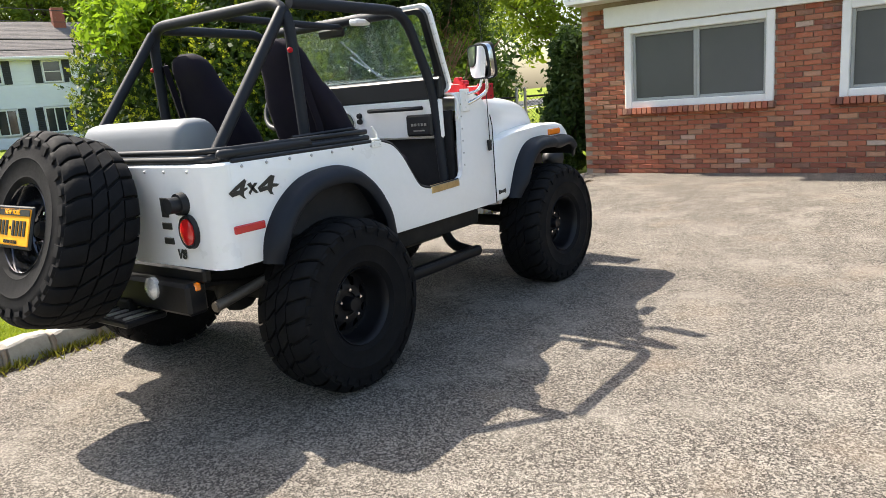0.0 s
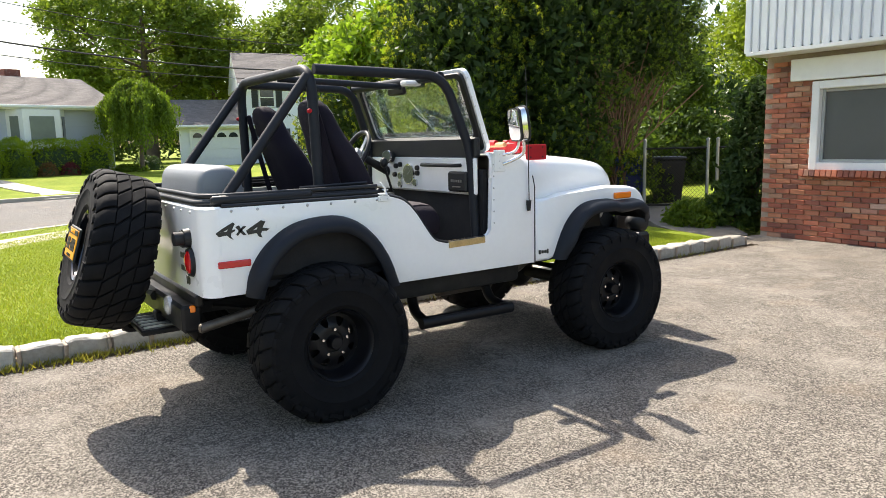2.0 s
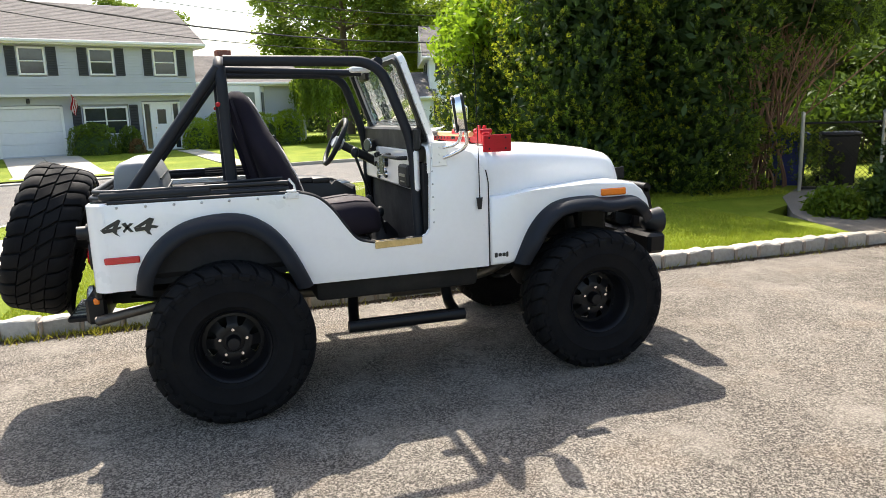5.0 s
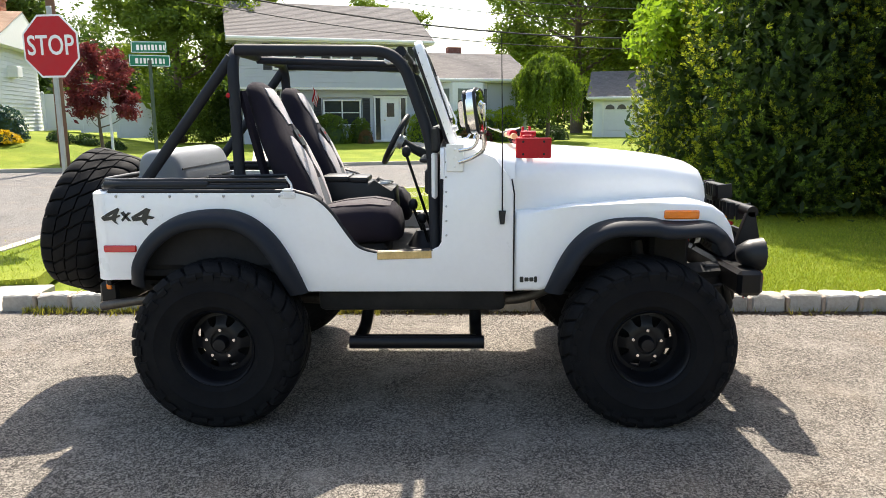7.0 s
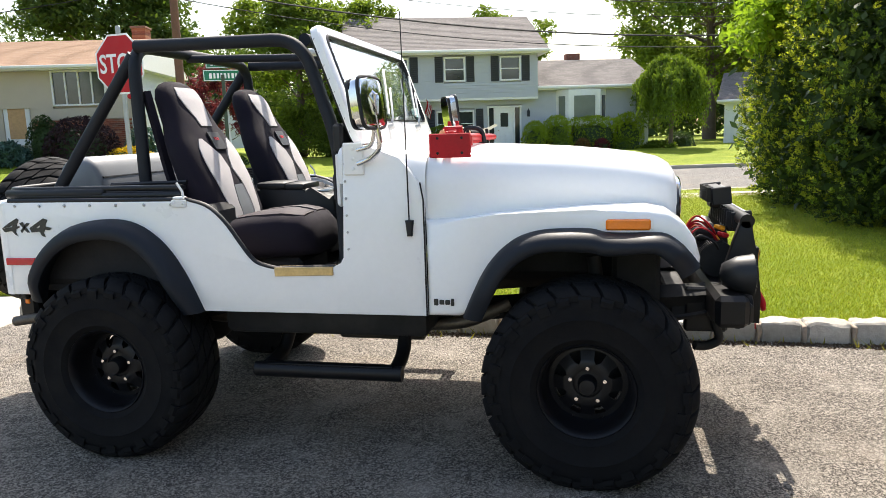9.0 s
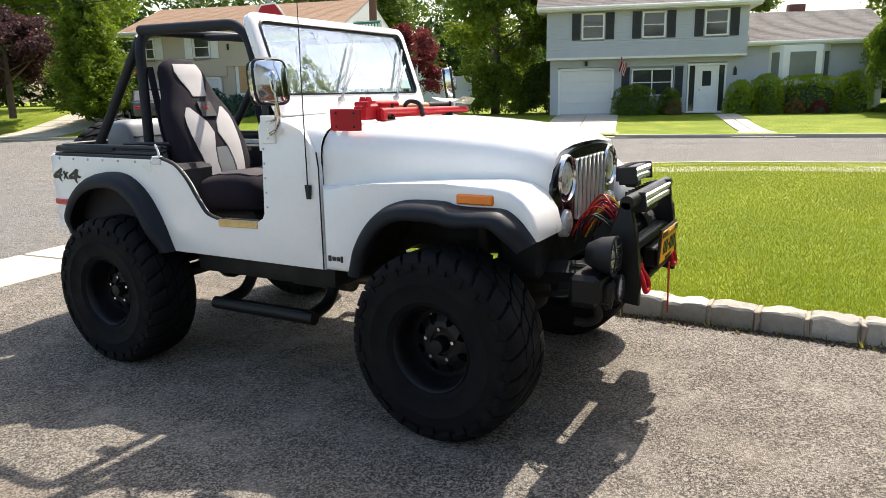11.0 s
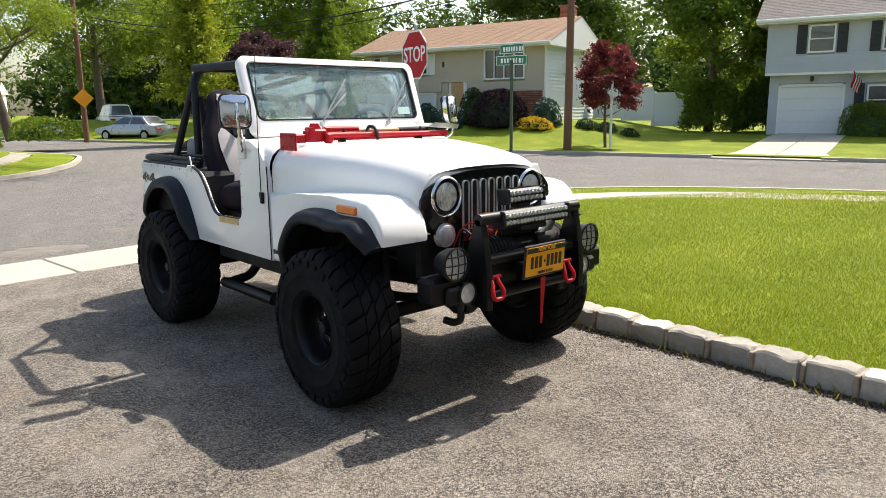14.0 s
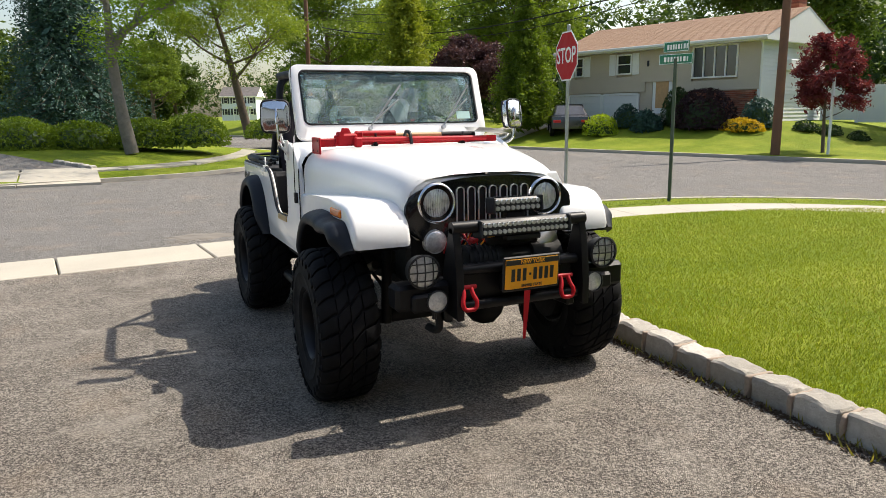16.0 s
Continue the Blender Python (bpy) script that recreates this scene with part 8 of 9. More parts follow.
    for q in (-1, 1):
        vs = []
        for x, a, b in ((0.50, 0.02, 0.15), (0.58, 0.02, 0.17), (0.66, 0.02, 0.18), (0.74, 0.02, 0.18), (0.80, 0.02, 0.165), (0.835, 0.02, 0.14)):
            hw, cz, ht = [[c[i] + (d[i] - c[i]) * (x - c[0]) / (d[0] - c[0]) for i in (1, 2, 3)] for c, d in zip(cush, cush[1:]) if c[0] <= x <= d[0]][0]
            vs.append([bm.verts.new((x, y + q * (a + (b - a) * k / 5), cz + ht * (1 - ((a + (b - a) * k / 5) / hw) ** 3.33) ** 0.3 + 0.005)) for k in range(6)])
        for p, w in zip(vs, vs[1:]):
            for k in range(5):
                bm.faces.new((p[k], p[k + 1], w[k + 1], w[k]))
    bmesh.ops.recalc_face_normals(bm, faces=bm.faces[:])
    bmesh.ops.solidify(bm, geom=bm.faces[:], thickness=0.008)
    part("cushion_panel", bm, M_SUNLIT_FABRIC, seat, "", 40)
    bm = bmesh.new()
    box(bm, (0.62, y, 0.80), (0.4, 0.36, 0.1), 0.02)
    part("seat_base", bm, M_FRAME, seat, "", 30)


mirrored(front_seat)
bm = bmesh.new()
edge = round_path([(0.14, 0, 0.0), (0.28, 0, 0.0), (0.26, 0, 0.17), (0.21, 0, 0.275), (0.03, 0, 0.27), (0.0, 0, 0.0), (0.139, 0, 0.0)], 0.075, 5)
rings = []
for yy, k in ((-0.43, 0.80), (-0.42, 0.9), (-0.395, 0.97), (-0.36, 1.0), (0.36, 1.0), (0.395, 0.97), (0.42, 0.9), (0.43, 0.80)):
    rings.append([(0.14 + (p.x - 0.14) * k, yy, 0.12 + (p.z - 0.12) * k) for p in edge])
loft(bm, rings)
turned(bm, Matrix.Translation((-0.525, 0, 1.055)))
rs = part("rear_seat", bm, M_VINYL, car, "grey vinyl folded rear bench seat", 40)
bm = bmesh.new()
for z, x in ((1.155, -0.252), (1.225, -0.272)):
    tube(bm, [(x, -0.40, z), (x, 0.40, z)], 0.006, 5)
part("piping", bm, M_BLACK, rs, "", 60)
bm = bmesh.new()
prism(bm, [(0.42, 0.8), (0.80, 0.8), (0.84, 0.98), (0.83, 1.10), (0.70, 1.115), (0.68, 1.13), (0.42, 1.14)], 'y', -0.115, 0.115, 0.025, 2)
con = part("centre_console", bm, M_BLACK, car, "black padded centre console with cup holders", 35)
bm = bmesh.new()
box(bm, (0.49, 0, 1.148), (0.16, 0.23, 0.035), 0.014, seg=2)
box(bm, (0.62, 0, 1.142), (0.11, 0.23, 0.035), 0.014, seg=2)
part("armrest", bm, M_BLACK, con, "padded black armrest", 40)
for y in (-0.055, 0.055):
    bm = bmesh.new()
    tube(bm, [(0.765 + 0.036 * math.cos(a), y + 0.036 * math.sin(a), 1.118) for a in np.linspace(0, 2 * math.pi, 17)], 0.006, 5)
    part("cup_holder", bm, M_STEEL, con, "", 60)

# dash, wheel and levers
bm = bmesh.new()
box(bm, (1.07, 0, 1.21), (0.03, 1.40, 0.23), 0.012)
dash = part("dashboard", bm, M_WHITE, car, "white painted steel dashboard", 30)
bm = bmesh.new()
box(bm, (1.075, 0, 1.382), (0.045, 1.42, 0.125), 0.012)
part("dash_pad", bm, M_BLACK, dash, "", 30)
bm = bmesh.new()
cyl(bm, (1.043, 0.08, 1.205), (1.058, 0.08, 1.205), 0.070, 0.074, 28)
g = part("gauge", bm, M_CHROME, dash, "round gauge with a chrome ring", 40)
bm = bmesh.new()
cyl(bm, (1.039, 0.08, 1.205), (1.046, 0.08, 1.205), 0.061, 0.061, 28)
part("dial", bm, M_DIAL, g, "olive dial face with fine markings", 40)
bm = bmesh.new()
for k in range(11):
    a = radians(-40 + 26 * k)
    box(bm, (1.0385, 0.08 + 0.047 * math.cos(a), 1.205 + 0.047 * math.sin(a)), (0.001, 0.012, 0.003), 0, (math.degrees(a), 0, 0))
box(bm, (1.038, 0.066, 1.215), (0.001, 0.045, 0.004), 0, (-35, 0, 0))
part("dial_marks", bm, M_STEEL, g, "", 0)
for y, z in ((-0.005, 1.15), (0.195, 1.19), (0.20, 1.135)):
    bm = bmesh.new()
    cyl(bm, (1.04, y, z), (1.058, y, z), 0.024, 0.027, 18)
    sg = part("small_gauge", bm, M_CHROME, dash, "", 40)
    bm = bmesh.new()
    cyl(bm, (1.037, y, z), (1.043, y, z), 0.018, 0.018, 18)
    part("dial", bm, M_DIAL, sg, "", 40)
bm = bmesh.new()
ax = Vector((-0.93, -0.34, 0.1)).normalized()
tc = Vector((1.005, 0.30, 1.325))
cyl(bm, tc - ax * 0.06, tc, 0.036, 0.046, 20)
tacho = part("tachometer", bm, M_BLACK, car, "round tachometer clamped to the steering column", 40)
bm = bmesh.new()
cyl(bm, tc, tc + ax * 0.008, 0.047, 0.044, 20)
part("chrome_ring", bm, M_CHROME, tacho, "", 40)
bm = bmesh.new()
cyl(bm, tc + ax * 0.006, tc + ax * 0.010, 0.037, 0.037, 20)
part("dial", bm, M_DIAL, tacho, "", 40)
for y, z in ((-0.04, 1.25), (-0.04, 1.215), (0.19, 1.27), (0.25, 1.26), (0.27, 1.2)):
    bm = bmesh.new()
    cyl(bm, (1.035, y, z), (1.058, y, z), 0.016, 0.018, 10)
    part("switch", bm, M_BLACK, dash, "", 40)
bm = bmesh.new()
tube(bm, round_path([(1.05, -0.15, 1.275), (1.0, -0.16, 1.275), (1.0, -0.55, 1.275), (1.05, -0.56, 1.275)], 0.03, 4), 0.012, 8)
part("grab_bar", bm, M_BLACK, dash, "black grab bar", 60)
bm = bmesh.new()
box(bm, (1.045, -0.545, 1.175), (0.05, 0.2, 0.125), 0.012)
gl = part("glove_box", bm, M_BLACK, dash, "black glove box", 30)
bm = bmesh.new()
for y, w, z, h in ((-0.60, 0.016, 1.18, 0.016), (-0.575, 0.014, 1.18, 0.016), (-0.55, 0.012, 1.18, 0.016), (-0.525, 0.014, 1.18, 0.016), (-0.50, 0.016, 1.18, 0.016), (-0.55, 0.085, 1.145, 0.007)):
    box(bm, (1.018, y, z), (0.004, w, h))
part("lettering", bm, M_STEEL, gl, "", 0)
SW = Matrix.Translation((0.80, 0.385, 1.355)) @ pose(0, 0, 0, 0, -62, 0)
bm = bmesh.new()
pts = [SW @ Vector((0.16 * math.cos(a), 0.16 * math.sin(a), 0)) for a in np.linspace(0, 2 * math.pi, 37)]
tube(bm, pts, 0.017, 8)
wheel_ = part("steering_wheel", bm, M_BLACK, car, "black steering wheel with bright spokes", 60)
bm = bmesh.new()
for k in range(3):
    a = radians(90 + 120 * k)
    u, w = Vector((math.cos(a), math.sin(a), 0)), Vector((-math.sin(a), math.cos(a), 0))
    loft(bm, [[SW @ (u * r_ + w * sx_ * wd + Vector((0, 0, h_ + o_))) for sx_, o_ in ((-1, 0), (1, 0), (1, 0.006), (-1, 0.006))] for r_, wd, h_ in ((0.02, 0.03, -0.03), (0.09, 0.02, -0.016), (0.155, 0.026, 0.0))])
cyl(bm, SW @ Vector((0, 0, -0.05)), SW @ Vector((0, 0, 0.01)), 0.045, 0.04, 14)
part("spokes", bm, M_GALV, wheel_, "", 40)
bm = bmesh.new()
cyl(bm, SW @ Vector((0, 0, -0.04)), SW @ Vector((0, 0, -0.36)), 0.028, 0.032, 12)
part("steering_column", bm, M_BLACK, car, "", 40)
for y, x, z0, z1, lx in ((0.12, 1.04, 0.78, 1.27, -0.16), (-0.02, 1.0, 0.78, 0.97, -0.075), (-0.09, 1.02, 0.76, 0.90, -0.04)):
    bm = bmesh.new()
    tube(bm, [(x, y, z0), (x + lx * 0.5, y, (z0 + z1) / 2), (x + lx, y, z1)], 0.009, 6)
    lv = part("gear_lever", bm, M_BLACK_PAINT, car, "", 60)
    bm = bmesh.new()
    ball(bm, (x + lx, y, z1 + 0.02), 0.028, (1, 1, 1.3), 2)
    part("lever_knob", bm, M_BLACK, lv, "", 60)
bm = bmesh.new()
cyl(bm, (1.0, 0.0, 0.75), (0.99, 0.0, 0.84), 0.12, 0.05, 14)
part("lever_boot", bm, M_BLACK, car, "", 40)

# wheels
def tyre_mesh(flat):
    """A wide mud tyre turned round y: carcass and tread blocks."""
    bm = bmesh.new()
    half = [(0.178, 0.110), (0.190, 0.130), (0.207, 0.142), (0.213, 0.147), (0.222, 0.146), (0.25, 0.153), (0.285, 0.157), (0.290, 0.160), (0.296, 0.157), (0.325, 0.157), (0.345, 0.154), (0.366, 0.145), (0.384, 0.129), (0.395, 0.105), (0.401, 0.06)]
    prof = [(r_, -y_) for r_, y_ in half] + [(0.402, 0.0)] + half[::-1] + [(0.172, 0.06), (0.172, -0.06), (0.178, -0.110)]
    lathe(bm, prof, 72, 'y')
    bmesh.ops.remove_doubles(bm, verts=bm.verts[:], dist=0.0005)
    carcass, bm = bm, bmesh.new()
    n = 28

    def block(a, ys, rs_, base, da, skew):
        """A lug that sweeps round the tyre as it runs across it."""
        rows, m = [], len(ys) - 1
        for i, (yy, top) in enumerate(zip(ys, rs_)):
            sk = skew * (2 * i / m - 1)
            rows.append([bm.verts.new((rr * math.cos(a + d + sk), yy, rr * math.sin(a + d + sk))) for rr, d in ((base, -da), (top - 0.002, -da * 0.97), (top, -da * 0.86), (top, da * 0.86), (top - 0.002, da * 0.97), (base, da))])
        for p, q in zip(rows, rows[1:]):
            for c in range(5):
                bm.faces.new((p[c], p[c + 1], q[c + 1], q[c]))
        bm.faces.new(rows[0])
        bm.faces.new(rows[-1][::-1])
    for k in range(n):
        a = 2 * math.pi * k / n
        for s in (-1, 1):
            h = a + (math.pi / n if s > 0 else 0)
            # shoulder lug that rolls down onto the sidewall
            block(h, [s * y_ for y_ in (0.070, 0.10, 0.124, 0.140, 0.152)], [TR, TR - 0.001, TR - 0.007, TR - 0.019, 0.382], 0.36, 0.092 if k % 2 else 0.098, 0.05 * s)
            # side biter
            block(h + 0.01, [s * y_ for y_ in (0.138, 0.150, 0.161)], [0.384, 0.380, 0.368], 0.333 if k % 2 else 0.348, 0.066, 0.0)
            # centre lugs, hooked round one another
            block(h + 0.10, [s * y_ for y_ in (0.004, 0.034, 0.064)], [TR, TR, TR], 0.39, 0.096, 0.075 * s)
    bmesh.ops.recalc_face_normals(bm, faces=bm.faces[:])
    made = []
    for name, b in (("tyre", carcass), ("tread", bm)):
        if flat:
            for v in b.verts:
                if v.co.z < -HUB + 0.003:
                    d = -HUB + 0.003 - v.co.z
                    v.co.z = -HUB + 0.003
                    v.co.y *= 1 + d * 1.2
        me = bpy.data.meshes.new(name)
        b.to_mesh(me)
        b.free()
        me.materials.append(M_RUBBER)
        me.shade_smooth()
        me.set_sharp_from_angle(angle=radians(32))
        made.append(me)
    return made


TYRE_FLAT, TYRE_ROUND = tyre_mesh(True), tyre_mesh(False)


def rim_parts(parent, metal=None):
    """A black steel wheel whose face looks to -y."""
    SLIM = Matrix.Diagonal((0.9, 1, 0.9, 1))
    bm = bmesh.new()
    lathe(bm, [(0.20, -0.118), (0.212, -0.128), (0.207, -0.135), (0.195, -0.125), (0.188, -0.09), (0.182, -0.03), (0.172, -0.015), (0.15, -0.018), (0.15, 0.01), (0.185, 0.03), (0.19, 0.118), (0.2, 0.12)], 48, 'y')
    turned(bm, SLIM)
    part("rim", bm, metal or M_RIM, parent, "", 40)
    bm = bmesh.new()
    # face disc with eight windows
    n = 8
    for k in range(n):
        a0 = 2 * math.pi * k / n
        rs_ = [(0.168, -0.010), (0.150, -0.018), (0.112, -0.036), (0.095, -0.044), (0.062, -0.040)]
        half = math.pi / n
        arcs = [(-half, half), (-half * 0.55, half * 0.55), (-half * 0.62, half * 0.62), (-half, half), (-half, half)]
        pts = []
        for (r_, y_), (p, q) in zip(rs_, arcs):
            pts.append([bm.verts.new((r_ * math.cos(a0 + p + (q - p) * i / 4), y_, r_ * math.sin(a0 + p + (q - p) * i / 4))) for i in range(5)])
        for A, B in zip(pts, pts[1:]):
            for i in range(4):
                bm.faces.new((A[i], A[i + 1], B[i + 1], B[i]))
    bmesh.ops.remove_doubles(bm, verts=bm.verts[:], dist=0.001)
    bmesh.ops.solidify(bm, geom=bm.faces[:], thickness=0.012)
    turned(bm, SLIM)
    part("wheel_disc", bm, metal or M_RIM, parent, "", 40)
    bm = bmesh.new()
    lathe(bm, [(0.0, -0.085), (0.03, -0.083), (0.036, -0.07), (0.038, -0.03), (0.06, -0.028)], 24, 'y')
    part("hub", bm, M_RIM, parent, "", 40)
    for k in range(5):
        a = 2 * math.pi * k / 5 + 0.3
        bm = bmesh.new()
        cyl(bm, (0.07 * math.cos(a), -0.03, 0.07 * math.sin(a)), (0.07 * math.cos(a), -0.062, 0.07 * math.sin(a)), 0.0105, 0.008, 6)
        part("lug_nut", bm, M_CHROME, parent, "bright chrome lug nut" if k == 0 else "", 40)


def wheel(name, m, tyre, label):
    w = new(name)
    w.parent = car
    w.matrix_basis = m
    tagged(w, label)
    t = new("tyre", tyre[0])
    t.parent = w
    tagged(t, "chunky black mud-terrain tyre")
    b = new("tread", tyre[1])
    b.parent = w
    tagged(b, kind="stuff")
    rim_parts(w, M_SPARE if name == "spare_wheel" else None)
    return w


for x in (0.02, 2.10):
    wheel("wheel", pose(x, -0.79, HUB, 0, 0, -2.5 if x > 1 else 0), TYRE_FLAT, "black steel wheel with a wide mud tyre")
    wheel("wheel", pose(x, 0.79, HUB, 0, 0, 180 - (2.5 if x > 1 else 0)), TYRE_FLAT, "black steel wheel with a wide mud tyre")
wheel("spare_wheel", Matrix.Translation((-0.895, -0.055, 0.90)) @ pose(0, 0, 0, 0, 17, 0) @ pose(0, 0, 0, 0, 0, -90), TYRE_ROUND, "spare mud tyre on a rear swing carrier, tilted")

# chassis
bm = bmesh.new()
for s in (-1, 1):
    tube(bm, [(-0.6, s * 0.36, 0.62), (0.4, s * 0.36, 0.58), (1.6, s * 0.34, 0.58), (2.6, s * 0.34, 0.66)], 0.055, 4)
for x in (-0.5, 0.5, 1.3, 2.5):
    box(bm, (x, 0, 0.6), (0.1, 0.72, 0.09), 0.01)
part("chassis_frame", bm, M_FRAME, car, "black ladder chassis", 30)
for x, off in ((0.02, 0.05), (2.10, 0.18)):
    bm = bmesh.new()
    cyl(bm, (x, -0.66, HUB), (x, 0.66, HUB), 0.042, 0.042, 12)
    ball(bm, (x, off, HUB), 0.135, (0.9, 1, 1), 2)
    part("axle", bm, M_FRAME, car, "", 50)
    for s in (-1, 1):
        bm = bmesh.new()
        for k in range(4):
            tube(bm, round_path([(x - 0.5 + 0.06 * k, s * 0.42, 0.60 - 0.012 * k), (x, s * 0.42, HUB + 0.075 - 0.012 * k + 0.02), (x + 0.5 - 0.06 * k, s * 0.42, 0.60 - 0.012 * k)], 0.3, 5), 0.012, 4)
        part("leaf_spring", bm, M_FRAME, car, "", 50)
        bm = bmesh.new()
        cyl(bm, (x + 0.08, s * 0.5, HUB - 0.02), (x + 0.02, s * 0.46, 0.85), 0.03, 0.03, 10)
        part("shock_absorber", bm, M_FRAME, car, "", 50)
        bm = bmesh.new()
        cyl(bm, (x, s * 0.62, HUB), (x, s * 0.73, HUB), 0.14, 0.14, 20)
        part("brake_drum", bm, M_FRAME, car, "", 50)
bm = bmesh.new()
box(bm, (1.05, 0, 0.50), (0.6, 0.34, 0.2), 0.04)
part("gearbox", bm, M_FRAME, car, "dark gearbox and transfer case", 40)
for pts, rr in (([(0.1, 0.05, 0.42), (0.85, 0.05, 0.5)], 0.04), ([(1.25, 0.18, 0.5), (2.05, 0.18, 0.42)], 0.035)):
    bm = bmesh.new()
    tube(bm, pts, rr, 8)
    part("drive_shaft", bm, M_FRAME, car, "", 40)
for s in (-1, 1):
    bm = bmesh.new()
    box(bm, (0.95, s * 0.52, 0.585), (0.95, 0.30, 0.13), 0.03, seg=2)
    part("fuel_tank", bm, M_FRAME, car, "", 40)
bm = bmesh.new()
tube(bm, round_path([(1.75, -0.40, 0.62), (1.55, -0.44, 0.53), (0.9, -0.40, 0.50), (0.25, -0.36, 0.52)], 0.1, 4), 0.03, 10)
cyl(bm, (0.95, -0.40, 0.50), (1.35, -0.42, 0.505), 0.062, 0.062, 16)
part("silencer", bm, M_RUST, car, "dull exhaust pipe and silencer", 50)
for s in (-1, 1):
    bm = bmesh.new()
    for x, back in ((0.675, 0.035), (1.275, 0.0)):
        tube(bm, round_path([(x + back, s * 0.47, 0.61), (x + back, s * 0.475, 0.50), (x + back * 0.6, s * 0.54, 0.40), (x, s * 0.69, 0.373)], 0.09, 6), 0.032, 10)
    tube(bm, [(0.636, s * 0.712, 0.371), (0.645, s * 0.712, 0.371), (1.306, s * 0.712, 0.371), (1.315, s * 0.712, 0.371)], 0.034, 14)
    box(bm, (0.975, s * 0.712, 0.402), (0.60, 0.042, 0.008), 0.002)
    part("step_bar", bm, M_BLACK_PAINT, car, "black tubular side step", 50)
bm = bmesh.new()
tube(bm, [(0.12, -0.60, 0.62), (-0.3, -0.66, 0.60), (-0.62, -0.70, 0.555)], 0.024, 12)
tube(bm, [(-0.615, -0.6995, 0.5555), (-0.625, -0.7005, 0.5545)], 0.019, 12)
part("exhaust_pipe", bm, M_RUST, car, "dull rusty exhaust tailpipe", 50)

# rear: lamps, bumper and tyre carrier
for s in (-1, 1):
    bm = bmesh.new()
    lathe(bm, [(0.0, -0.034), (0.03, -0.032), (0.048, -0.022), (0.052, 0.0)], 28, 'x')
    turned(bm, Matrix.Translation((-0.607, s * 0.585, 0.868)) @ Matrix.Diagonal((1, 1, 1.15, 1)))
    tl = part("tail_light", bm, M_REDLENS, car, "round red tail light in a black bezel", 50)
    bm = bmesh.new()
    lathe(bm, [(0.05, -0.018), (0.06, -0.02), (0.064, 0.0)], 28, 'x')
    turned(bm, Matrix.Translation((-0.607, s * 0.585, 0.868)) @ Matrix.Diagonal((1, 1, 1.15, 1)))
    part("bezel", bm, M_BLACK, tl, "", 50)
bm = bmesh.new()
cyl(bm, (-0.605, -0.555, 0.985), (-0.635, -0.555, 0.985), 0.05, 0.045, 20)
cyl(bm, (-0.635, -0.555, 0.985), (-0.68, -0.555, 0.985), 0.034, 0.034, 18)
part("fuel_cap", bm, M_BLACK, car, "black fuel filler cap", 40)
bm = bmesh.new()
for z, w, h in ((0.965, 0.05, 0.085), (0.885, 0.07, 0.03), (0.82, 0.07, 0.03)):
    box(bm, (-0.609, -0.415, z), (0.006, w, h), 0.002)
part("badge", bm, M_DECAL, car, "black maker's badges", 0)
bm = letters("V8", 0.06, 0.002, 0.2, 0.001)
turned(bm, Matrix.Translation((-0.612, -0.5, 0.765)) @ pose(0, 0, 0, 90, 0, -90))
part("badge_lettering", bm, M_DECAL, car, "dark engine badge lettering", 0)
bm = bmesh.new()
box(bm, (-0.63, 0, 0.585), (0.1, 1.20, 0.14), 0.015)
box(bm, (-0.60, 0, 0.68), (0.04, 1.3, 0.06), 0.01)
part("rear_bumper", bm, M_BLACK_PAINT, car, "black boxed rear bumper", 30)
bm = bmesh.new()
box(bm, (-0.72, -0.12, 0.485), (0.20, 0.44, 0.03), 0.008)
box(bm, (-0.68, -0.12, 0.50), (0.05, 0.1, 0.1), 0.01)
hitch = part("hitch_step", bm, M_BLACK_PAINT, car, "black hitch step with grip slats", 30)
for k in range(6):
    bm = bmesh.new()
    box(bm, (-0.72, -0.29 + 0.068 * k, 0.502), (0.16, 0.02, 0.012), 0.003)
    part("grip_slat", bm, M_STEEL, hitch, "", 30)
bm = bmesh.new()
lathe(bm, [(0.0, -0.016), (0.03, -0.013), (0.044, -0.004), (0.05, 0.0), (0.05, 0.02)], 22, 'x')
turned(bm, Matrix.Translation((-0.69, -0.34, 0.62)))
part("reverse_lamp", bm, M_LENS, car, "round clear reversing lamp", 50)
bm = bmesh.new()
box(bm, (-0.625, -0.57, 0.635), (0.03, 0.07, 0.035), 0.006)
part("marker_lamp", bm, M_AMBER, car, "", 30)
bm = bmesh.new()
tube(bm, [(-0.70, 0.30, 0.55), (-0.74, 0.30, 0.70), (-0.70, 0.0, 0.90), (-0.70, -0.1, 0.90)], 0.028, 6)
tube(bm, round_path([(-0.68, -0.05, 0.47), (-0.86, -0.05, 0.45), (-0.83, -0.05, 0.6), (-0.72, -0.06, 0.9)], 0.06, 4), 0.026, 6)
tube(bm, [(-0.65, 0.62, 0.56), (-0.68, 0.3, 0.60), (-0.68, -0.06, 0.62)], 0.028, 6)
cyl(bm, (-0.68, -0.08, 0.885), (-0.86, -0.08, 0.90), 0.06, 0.06, 14)
part("tyre_carrier", bm, M_BLACK_PAINT, car, "black tubular spare tyre carrier", 40)
